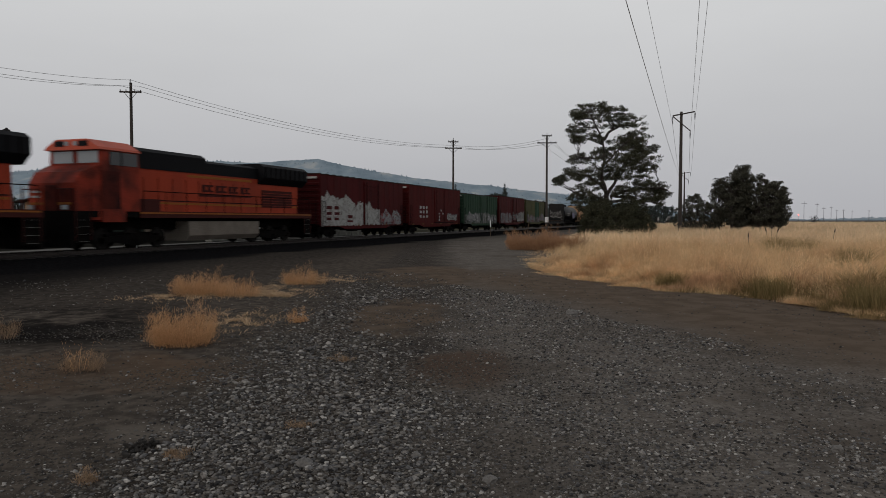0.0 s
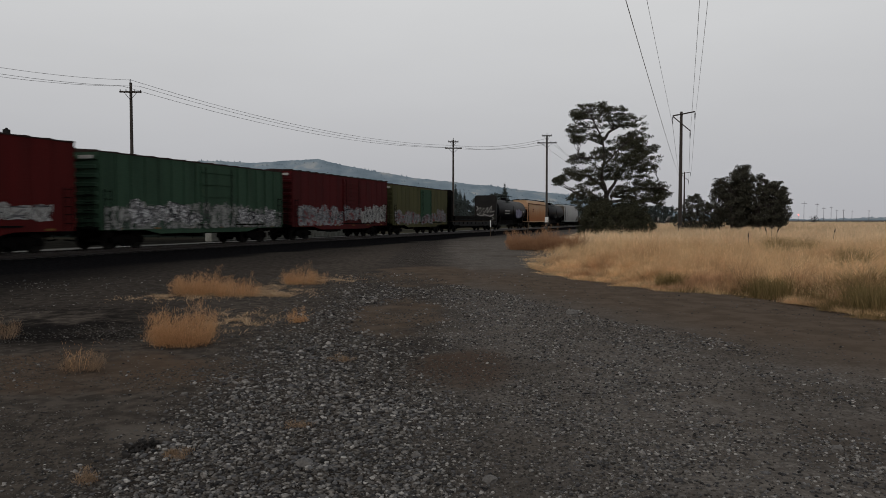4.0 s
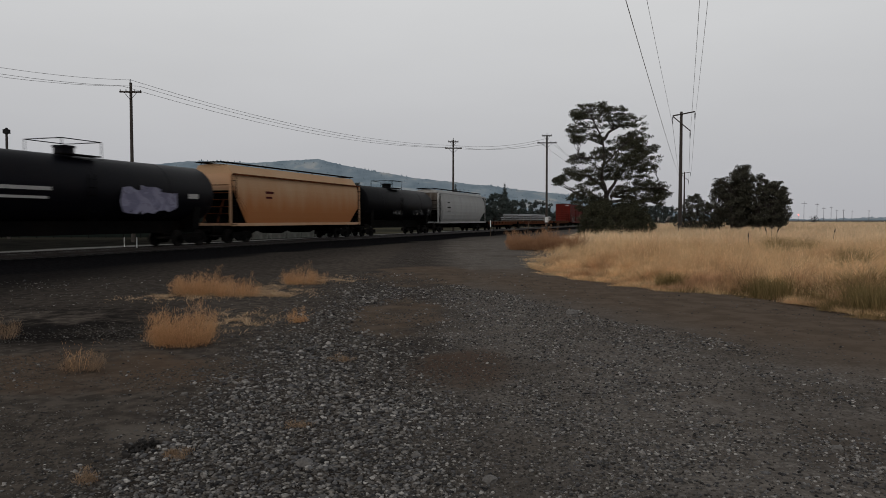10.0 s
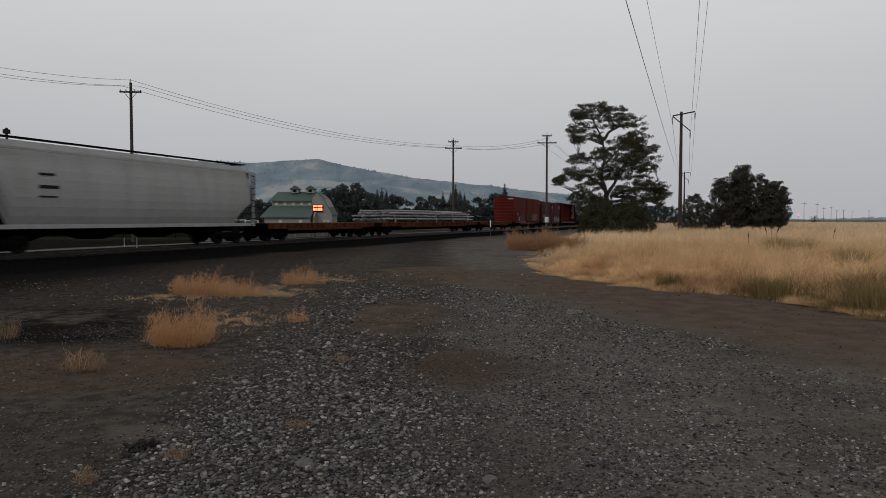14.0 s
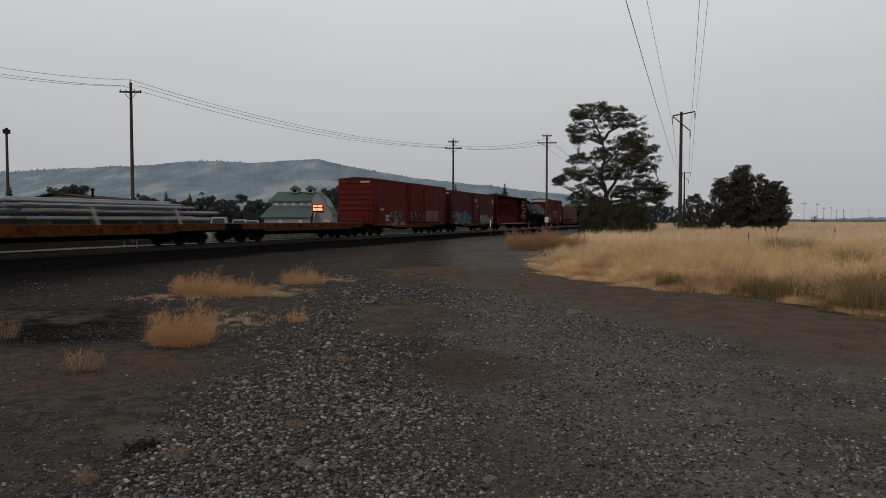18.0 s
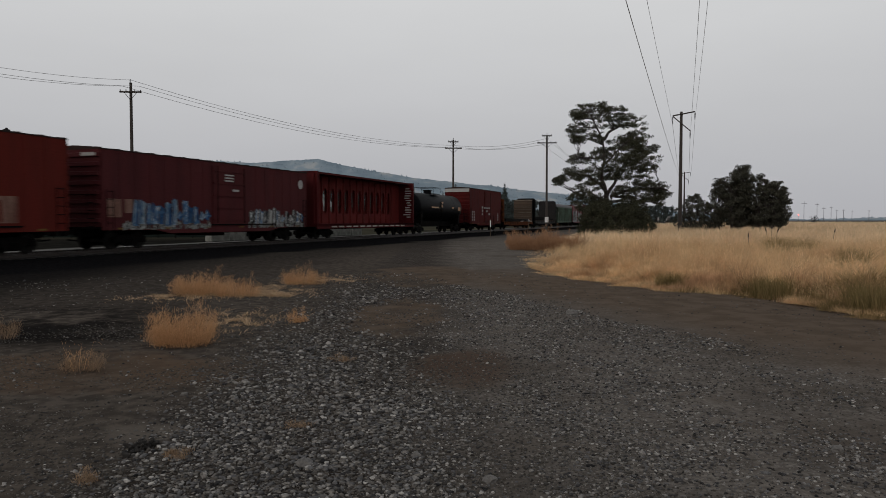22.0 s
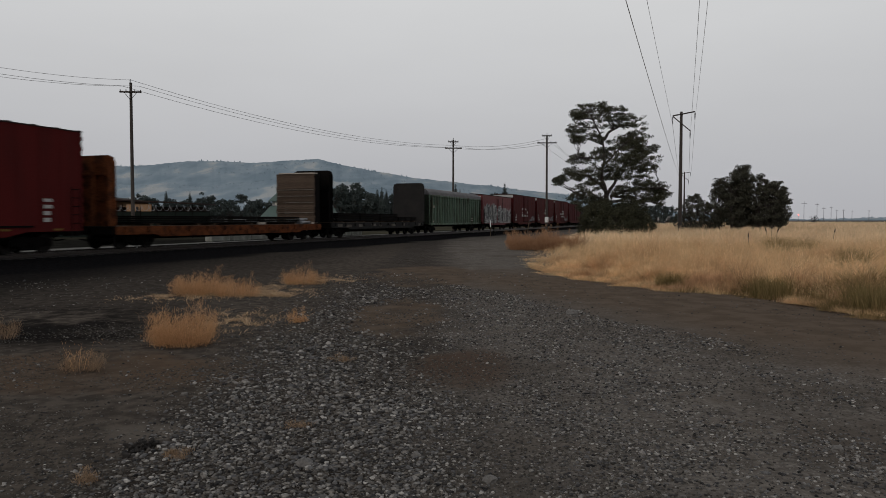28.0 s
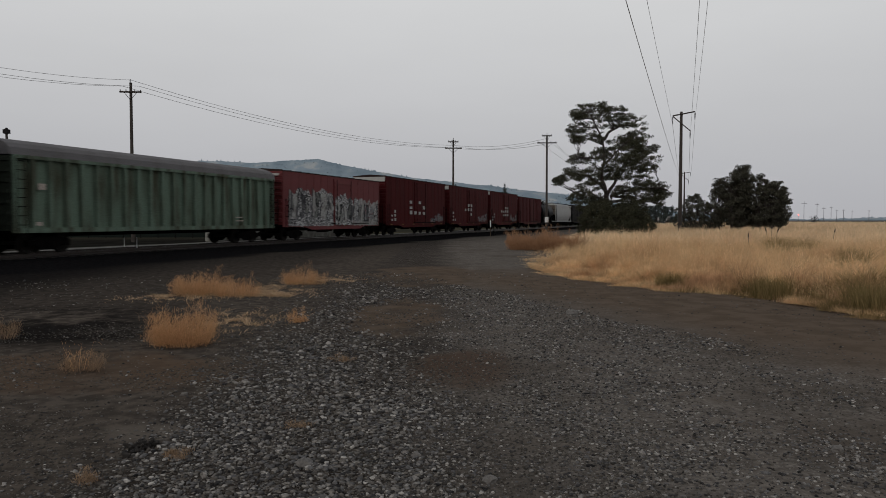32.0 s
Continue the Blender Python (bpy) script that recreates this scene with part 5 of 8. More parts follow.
def pipes(car, L):
    """Layers of long galvanised pipes on bunks with raking stakes."""
    h = L / 2
    R = random.Random(5)
    for layer, z in enumerate((1.44, 1.72, 1.98, 2.2)):
        for i in range(6 - (layer > 3)):
            y = -1.32 + i * 0.5 + (0.22 if layer % 2 else 0) + R.uniform(-0.05, 0.05)
            cuts = ((-h + 0.1 + R.uniform(0, 1.2) + 0.9 * (layer > 1), -1.0 + R.uniform(0, 1.5)), (0.6 + R.uniform(0, 1.2), h - 0.3 - R.uniform(0, 1.2) - 2.2 * (layer > 1)))
            for x0, x1 in cuts:
                bm = bmesh.new()
                tube(bm, (x0, y, z + R.uniform(-0.05, 0.05)), (x1, y + R.uniform(-0.06, 0.06), z + R.uniform(-0.05, 0.05)), R.uniform(0.06, 0.1), 8)
                part("pipe", bm, M_PIPE, car)
    for i in range(6):
        x = -h + 1.5 + i * (L - 3) / 5
        part("bunk", boxes((x - 0.09, x + 0.09, -1.45, 1.45, 1.18, 1.34)), M_DECK, car)
    for i in range(5):
        x = -h + 3.2 + i * (L - 7) / 4
        for sy in (-1, 1):
            bm = bmesh.new()
            v = box(bm, x - 0.09, x + 0.09, sy * 1.5 - 0.03, sy * 1.5 + 0.03, 1.1, 1.95)
            for q in v[4:]:
                q.co.x -= 0.42
            part("stake", bm, M_STRAP, car)


def lumber(car, x0, x1, z0, z1):
    """Thick rear bulkhead faced with weathered planks on steel posts."""
    n = 24
    step = (z1 - z0) / n
    for r in range(n):
        z = z0 + r * step
        part("plank", boxes((x0 + RND.uniform(0, 0.04), x0 + 0.16, -1.5 + RND.uniform(-0.03, 0.03), 1.5 + RND.uniform(-0.03, 0.03), z + 0.003, z + step - 0.003)), M_LUMBER, car)
        if r in (5, 10, 13, 16):
            part("batten", boxes((x0 - 0.03, x0 - 0.002, -1.46, 1.46 - 0.5 * (r == 10), z + 0.03, z + 0.075)), M_GRIME, car, "pale split batten")
    for yy in (-1.42, -0.5, 0.5, 1.42):
        part("bulkhead_post", boxes((x0 + 0.17, x1, yy - 0.08, yy + 0.08, z0, z1)), M_DARK, car)
    part("cap", boxes((x0 - 0.04, x0 + 0.5, -1.54, 1.3, z1, z1 + 0.07)), M_STRAP, car, "pale splintered top board")
    part("cap", boxes((x0 + 0.5, x1, -1.5, 1.5, z1, z1 + 0.05)), M_DARK, car)


def centre_beam(Sf, Sr):
    """Centre-partition flatcar: red ends and a long red wall with a row of tall oval openings."""
    car, L = start_car("centrebeam_flatcar", "red centrebeam flatcar with a row of oval openings", Sf, Sr)
    h = L / 2
    deck, top = 1.1, 4.7
    # wall pierced by ovals
    bm = bmesh.new()
    nx, x0 = 12, -7.4
    pitch = 1.215
    cols = []
    verts = {}

    def vert(x, z, y):
        k = (round(x, 4), round(z, 4), y)
        if k not in verts:
            verts[k] = bm.verts.new((x, y, z))
        return verts[k]
    for y in (-0.12, 0.12):
        for i in range(nx):
            xa, xb = x0 + i * pitch, x0 + (i + 1) * pitch
            cx, cz = (xa + xb) / 2, 2.85
            n = 24
            inner, outer = [], []
            for k in range(n):
                a = 2 * math.pi * k / n
                inner.append(vert(cx + 0.36 * math.copysign(abs(math.cos(a)) ** 0.8, math.cos(a)), cz + 0.98 * math.copysign(abs(math.sin(a)) ** 0.8, math.sin(a)), y))
                q = 1 / max(abs(math.cos(a)), abs(math.sin(a)))
                outer.append(vert(cx + pitch / 2 * math.cos(a) * q, cz + 1.25 * math.sin(a) * q, y))
            for k in range(n):
                bm.faces.new((inner[k], inner[(k + 1) % n], outer[(k + 1) % n], outer[k]))
        xe = x0 + nx * pitch
        for xa, xb, za, zb in ((x0, xe, 1.1, 1.6), (x0, xe, 4.1, top), (-h, x0, 1.1, top), (xe, h, 1.1, top)):
            bm.faces.new([bm.verts.new((x, y, z)) for x, z in ((xa, za), (xb, za), (xb, zb), (xa, zb))])
    part("centre_wall", bm, M_BEAM, car, "red wall pierced by tall ovals")
    for i in range(nx + 1):
        part("wall_post", boxes((x0 + i * pitch - 0.05, x0 + i * pitch + 0.05, -0.2, 0.2, deck, top)), M_BEAM, car)
    # top flange and deck
    part("top_chord", boxes((-h, h, -1.2, 1.2, top, top + 0.14)), M_BOX_A, car)
    part("deck", boxes((-h, h, -W2, W2, deck - 0.2, deck), (-h, h, -W2, -W2 + 0.1, deck - 0.35, deck), (-h, h, W2 - 0.1, W2, deck - 0.35, deck)), M_BOX_A, car)
    part("centre_sill", boxes((-h, h, -0.25, 0.25, 0.66, 1.0)), M_DARK, car)
    for sx in (-1, 1):
        part("bulkhead", boxes((sx * (h - 0.15) - 0.15, sx * (h - 0.15) + 0.15, -W2, W2, deck, top + 0.14)), M_BOX_A, car)
        for yy in (-1.3, -0.45, 0.45, 1.3):
            part("bulkhead_post", boxes((sx * (h + 0.06) - 0.06, sx * (h + 0.06) + 0.06, yy - 0.07, yy + 0.07, deck, top)), M_BOX_A, car)
        truck(car, sx * (h - 2.2))
    rl = random.Random(9)
    for _, _, z0, z1 in block_letters(0, 1, 1.6, 4.5, 13, 1, rl, 0.9):
        y0 = rl.uniform(-1.4, -1.2)
        part("lettering", boxes((h - 0.312, h - 0.302, y0, y0 + rl.uniform(0.35, 0.75), z0, z0 + 0.1)), M_LETTER, car)
    bars(car, [(x0 + (i + 0.1) * pitch, x0 + (i + 0.8) * pitch, deck - 0.27, deck - 0.17) for i in range(nx)], -W2 - 0.004, M_STRAP, "reflector")
    couplers(car, L)


def rib_hopper(Sf, Sr):
    """Chalky green high-sided car with close vertical ribs under a rounded grey cover."""
    car, L = start_car("covered_gondola", "chalky green ribbed gondola car with rounded grey roof cover", Sf, Sr)
    h = L / 2
    eave = 3.9
    for sy in (-1, 1):
        part("side_wall", boxes((-h, h, sy * (W2 - 0.14) - 0.03, sy * (W2 - 0.14) + 0.03, 1.0, eave)), M_MINT, car)
        part("top_chord", boxes((-h, h, sy * W2 - 0.07, sy * W2 + 0.07, eave - 0.1, eave + 0.04)), M_MINT, car)
        part("side_sill", boxes((-h, h, sy * W2 - 0.06, sy * W2 + 0.06, 0.86, 1.06)), M_MINT, car)
        m = 22
        for i in range(m + 1):
            x = -h + 0.1 + i * (L - 0.2) / m
            part("side_rib", boxes((x - 0.08, x + 0.08, sy * (W2 - 0.04) - 0.1, sy * (W2 - 0.04) + 0.1, 1.06, eave - 0.1)), M_MINT, car)
    for sx in (-1, 1):
        # ends take a much darker green than the sides
        bm = boxes((sx * h - 0.05, sx * h + 0.05, -W2, W2, 0.95, eave))
        for i in range(7):
            z = 1.25 + i * 0.42
            box(bm, sx * h - 0.13, sx * h + 0.13, -W2 + 0.08, W2 - 0.08, z - 0.07, z + 0.07)
        part("end_wall", bm, M_ENDGREEN, car, "dark ribbed end wall")
        ladder(car, sx * (h - 0.35), -W2 - 0.09, 0.7, eave)
        truck(car, sx * (h - 2.1))
    prof = [(1.6 * math.cos(math.pi * k / 10), eave + 0.04 + 0.72 * math.sin(math.pi * k / 10) ** 0.8) for k in range(11)]
    part("roof_cover", extrude_x(bmesh.new(), prof, -h - 0.1, h + 0.1), mat("dull_grey_cover", (0.13, 0.125, 0.13), var=0.2, streak=True, dirt=(0.09, 0.085, 0.085), spec=0.1), car, "rounded grey roof cover")
    part("underframe", boxes((-h, h, -W2 + 0.1, W2 - 0.1, 0.95, 1.05), (-h, h, -0.25, 0.25, 0.66, 1.0)), M_DARK, car)
    bars(car, [(-8.15, -7.8, 2.6, 2.85), (-8.3, -8.0, 1.15, 1.3), (5.2, 5.8, 1.5, 1.56), (5.2, 5.9, 1.3, 1.36)], -W2 - 0.062, M_STRAP, "patch")
    couplers(car, L)


train()


# ---- ground ----
def ground_material():
    m = bpy.data.materials.new("gravel_ground")
    m.use_nodes = True
    nt = m.node_tree
    b = nt.nodes["Principled BSDF"]
    L = nt.links.new
    geo = nt.nodes.new("ShaderNodeNewGeometry")
    sep = nt.nodes.new("ShaderNodeSeparateXYZ")
    L(geo.outputs["Position"], sep.inputs[0])

    def math_(op, a, b_=None, c=None):
        n = nt.nodes.new("ShaderNodeMath")
        n.operation = op
        for i, v in enumerate((a, b_, c)):
            if v is None:
                continue
            if isinstance(v, (int, float)):
                n.inputs[i].default_value = v
            else:
                L(v, n.inputs[i])
        return n.outputs[0]

    def noise_(scale, detail=4, rough=0.55):
        n = nt.nodes.new("ShaderNodeTexNoise")
        n.inputs["Scale"].default_value, n.inputs["Detail"].default_value, n.inputs["Roughness"].default_value = scale, detail, rough
        L(geo.outputs["Position"], n.inputs["Vector"])
        return n.outputs["Fac"]

    def step_(v, a, c):
        n = nt.nodes.new("ShaderNodeMapRange")
        n.interpolation_type = "SMOOTHSTEP"
        n.inputs["From Min"].default_value, n.inputs["From Max"].default_value = a, c
        L(v, n.inputs["Value"])
        return n.outputs["Result"]

    def mix_(f, a, c):
        n = nt.nodes.new("ShaderNodeMix")
        n.data_type = "RGBA"
        L(f, n.inputs["Factor"])
        for i, v in ((6, a), (7, c)):
            if isinstance(v, tuple):
                n.inputs[i].default_value = (*v, 1)
            else:
                L(v, n.inputs[i])
        return n.outputs[2]

    x, y = sep.outputs["X"], sep.outputs["Y"]
    wob = noise_(0.35, 5)
    wob2 = noise_(0.9, 5)
    # stones of two sizes
    vor = nt.nodes.new("ShaderNodeTexVoronoi")
    vor.inputs["Scale"].default_value = 22
    L(geo.outputs["Position"], vor.inputs["Vector"])
    vor2 = nt.nodes.new("ShaderNodeTexVoronoi")
    vor2.inputs["Scale"].default_value = 9
    L(geo.outputs["Position"], vor2.inputs["Vector"])
    # base under the coarse stones kept dark: shade of their gaps in the colour
    grey = mix_(step_(noise_(14, 5), 0.3, 0.7), (0.03, 0.026, 0.023), (0.082, 0.072, 0.065))
    sepc = nt.nodes.new("ShaderNodeSeparateColor")
    L(vor.outputs["Color"], sepc.inputs[0])
    stones = mix_(step_(sepc.outputs[0], 0.3, 1.0), (0.03, 0.025, 0.0215), (0.128, 0.113, 0.101))
    gravel = mix_(step_(wob2, 0.35, 0.6), grey, stones)
    fines = mix_(step_(noise_(26, 4), 0.3, 0.75), (0.10, 0.088, 0.078), (0.215, 0.193, 0.173))
    fines = mix_(math_("MULTIPLY", step_(noise_(2.6, 5, 0.7), 0.46, 0.62), 0.5), fines, (0.065, 0.058, 0.053))
    fines = mix_(math_("MULTIPLY", step_(noise_(1.1, 6, 0.6), 0.5, 0.66), 0.6), fines, (0.12, 0.102, 0.086))
    gravel = mix_(math_("MULTIPLY", step_(math_("ADD", x, math_("MULTIPLY_ADD", wob2, 2.4, -1.2)), -0.7, 1.0), 0.88), gravel, fines)
    dirt = mix_(step_(noise_(5, 6), 0.35, 0.65), (0.05, 0.043, 0.037), (0.095, 0.08, 0.068))
    mud = mix_(step_(noise_(2.2, 6), 0.4, 0.62), (0.096, 0.072, 0.054), (0.124, 0.095, 0.073))
    # distance from the track's middle line
    d = math_("SUBTRACT", math_("MULTIPLY_ADD", x, N.x, math_("MULTIPLY", y, N.y)), MID)
    # dirt at the near left, blotches in the middle, a worn lane by the field
    left = math_("ADD", math_("MULTIPLY_ADD", x, -1.0, -2.2), math_("MULTIPLY_ADD", wob2, 2.4, -1.2))
    col = mix_(step_(left, -0.15, 0.35), gravel, dirt)
    for cx, cy, rx, ry in ((-0.75, 12.6, 1.0, 2.6), (-0.6, 22.0, 1.9, 5.0)):
        worn = math_("SUBTRACT", 1.0, math_("ADD", math_("POWER", math_("DIVIDE", math_("SUBTRACT", x, cx), rx), 2.0), math_("POWER", math_("DIVIDE", math_("SUBTRACT", y, cy), ry), 2.0)))
        col = mix_(math_("MULTIPLY", step_(math_("ADD", worn, math_("MULTIPLY_ADD", wob2, 2.4, -1.2)), 0.0, 0.8), 0.95), col, mud)
    # the last patch is brown-grey dirt plus the lens's dim corner in its tone
    for cx, cy, rx, ry, tone in ((0.28, 8.1, 0.75, 1.2, (0.082, 0.055, 0.041)), (-4.0, 8.0, 2.2, 1.3, (0.105, 0.072, 0.05)), (-2.3, 5.6, 0.5, 0.35, (0.115, 0.1, 0.086)), (3.6, 4.6, 1.3, 2.2, (0.09, 0.076, 0.065))):
        worn = math_("SUBTRACT", 1.0, math_("ADD", math_("POWER", math_("DIVIDE", math_("SUBTRACT", x, cx), rx), 2.0), math_("POWER", math_("DIVIDE", math_("SUBTRACT", y, cy), ry), 2.0)))
        col = mix_(math_("MULTIPLY", step_(math_("ADD", worn, math_("MULTIPLY_ADD", wob2, 2.8, -1.4)), 0.0, 0.9), 0.8), col, tone)
    blot = math_("MULTIPLY", step_(wob, 0.5, 0.62), 0.4)
    col = mix_(blot, col, dirt)
    lane = math_("ADD", math_("MULTIPLY_ADD", x, 0.94, math_("MULTIPLY", y, 0.34)), math_("MULTIPLY_ADD", wob2, 1.0, -0.5))
    near = math_("SUBTRACT", 1.0, step_(y, 19.0, 27.0))
    col = mix_(math_("MULTIPLY", math_("MULTIPLY", step_(lane, 5.8, 8.4), near), 0.92), col, mud)
    # dark cinder bed beside the track; pale road behind it; straw-coloured soil under the field
    cinder = mix_(step_(noise_(9, 5), 0.35, 0.7), (0.0045, 0.0045, 0.005), (0.0125, 0.0122, 0.0128))
    dd = math_("ADD", d, math_("MULTIPLY_ADD", wob, 3.0, -1.5))
    band = math_("MULTIPLY", step_(dd, -7.8, -6.2), math_("SUBTRACT", 1.0, step_(d, 5.4, 5.9)))
    col = mix_(band, col, cinder)
    part_band = math_("MULTIPLY", step_(dd, -14.5, -7.5), math_("SUBTRACT", 1.0, step_(d, -6.0, -4.0)))
    col = mix_(math_("MULTIPLY", part_band, 0.36), col, cinder)
    # dark wet cinder at the left, with the lens's darker edge painted in
    soot = math_("MULTIPLY", math_("MULTIPLY", step_(math_("MULTIPLY_ADD", x, -1.0, math_("MULTIPLY_ADD", wob, 5.0, -2.5)), 3.6, 6.0), step_(y, 8.9, 10.2)), math_("SUBTRACT", 1.0, step_(d, -5.0, -3.0)))
    pale = math_("SUBTRACT", 1.0, math_("ADD", math_("POWER", math_("DIVIDE", math_("ADD", x, 7.2), 2.4), 2.0), math_("POWER", math_("DIVIDE", math_("SUBTRACT", y, 12.3), 1.1), 2.0)))
    soot = math_("MULTIPLY", soot, math_("SUBTRACT", 1.0, step_(math_("ADD", pale, math_("MULTIPLY_ADD", noise_(1.7, 6, 0.65), 5.0, -2.6)), 0.0, 1.0)))
    soot = math_("MULTIPLY", soot, math_("SUBTRACT", 1.0, math_("MULTIPLY", math_("MULTIPLY", step_(y, 12.0, 14.5), 0.65), step_(x, -12.0, -8.0))))
    col = mix_(math_("MULTIPLY", soot, 0.85), col, cinder)
    road = mix_(step_(noise_(3, 5), 0.35, 0.7), (0.115, 0.113, 0.108), (0.165, 0.162, 0.155))
    col = mix_(math_("MULTIPLY", step_(d, 5.6, 6.0), math_("SUBTRACT", 1.0, step_(d, 7.4, 8.0))), col, road)
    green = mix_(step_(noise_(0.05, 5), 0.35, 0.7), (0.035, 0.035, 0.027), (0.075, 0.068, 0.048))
    # the gloom beneath the cars, put into the near ground's colour behind the kerb
    yard_gloom = mix_(step_(noise_(0.6, 5), 0.35, 0.7), (0.010, 0.010, 0.009), (0.022, 0.021, 0.018))
    green = mix_(step_(y, 56.0, 74.0), yard_gloom, green)
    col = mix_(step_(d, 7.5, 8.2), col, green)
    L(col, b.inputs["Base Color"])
    b.inputs["Roughness"].default_value = 1.0
    b.inputs["Specular IOR Level"].default_value = 0.0
    bp = nt.nodes.new("ShaderNodeBump")
    bp.inputs["Strength"].default_value, bp.inputs["Distance"].default_value = 0.45, 0.02
    hgt = math_("ADD", math_("MULTIPLY", vor.outputs["Distance"], -0.9), math_("ADD", math_("MULTIPLY", vor2.outputs["Distance"], -0.5), noise_(30, 3)))
    L(hgt, bp.inputs["Height"])
    L(bp.outputs[0], b.inputs["Normal"])
    return m


def relief(x, y):
    """Low swells of the yard; the bed under the track rises a little."""
    d = N.x * x + N.y * y - MID
    z = 0.035 * noise.noise((x * 0.35, y * 0.35, 0)) + 0.05 * noise.noise((x * 0.12, y * 0.12, 3))
    if math.hypot(x, y) < 3.5:
        z *= 0.5
    bed = max(0.0, min(1.0, (5.4 - abs(d)) / 2.6))
    return z * (1 - bed) + bed * 0.07


def ground():
    # rows near the eye are fine, far ones wide
    xs = sorted({round(s * v, 3) for s in (-1, 1) for v in [0.0, *[0.3 * 1.085 ** k * (k + 1) ** 0.55 for k in range(75)]] if v < 3900} | {-4500.0, 4500.0})
    ys = [-4500, -1500, -500, -150, -60, -25, -12, -6] + [-3 + 0.35 * k for k in range(130)]
    v = ys[-1]
    while v < 4500:
        v = v * 1.045 + 0.3
        ys.append(v)
    nx, ny = len(xs), len(ys)
    verts = [(x, y, relief(x, y)) for y in ys for x in xs]
    faces = [(j * nx + i, j * nx + i + 1, (j + 1) * nx + i + 1, (j + 1) * nx + i) for j in range(ny - 1) for i in range(nx - 1)]
    g = link("ground", raw("ground", verts, faces), ground_material(), smooth=True)
    tagged(g, "dark grey gravel yard with brown dirt patches and a cinder track bed", "ground", kind="structure")


ground()


# ---- railway track ----
def track():
    t = thing("railway_track", "straight railway track on dark ballast", "railway track", kind="structure")
    m = pose(0, 0, 0, 0, 0, TRACK_TURN)
    for sy in (-1, 1):
        y = sy * 0.755
        prof = [(y - 0.07, 0.0), (y + 0.07, 0.0), (y + 0.07, 0.02), (y + 0.012, 0.04), (y + 0.012, 0.13), (y + 0.037, 0.14), (y + 0.037, 0.172), (y - 0.037, 0.172), (y - 0.037, 0.14), (y - 0.012, 0.13), (y - 0.012, 0.04), (y - 0.07, 0.02)]
        r = part("rail", extrude_x(bmesh.new(), prof, -150, 900), M_RAIL, t)
        p = on_track(0, 0, RAIL_Z - 0.172)
        r.matrix_local = Matrix.Translation(p) @ m
    tie = mesh_of("tie", boxes((-0.115, 0.115, -1.3, 1.3, -0.17, 0.0)), M_TIE)
    for i in range(150):
        o = link("tie", tie, M_TIE, t)
        o.matrix_local = Matrix.Translation(on_track(-12 + i * 0.52, 0, RAIL_Z - 0.172)) @ m
    bm = bmesh.new()
    for i in range(400):
        x = 66 + i * 0.6
        box(bm, x - 0.12, x + 0.12, -1.3, 1.3, -0.1, 0.0)
    far = part("far_tie", bm, M_TIE, t)
    tagged(far, kind="stuff")
    far.matrix_local = Matrix.Translation(on_track(0, 0, RAIL_Z - 0.172)) @ m


track()


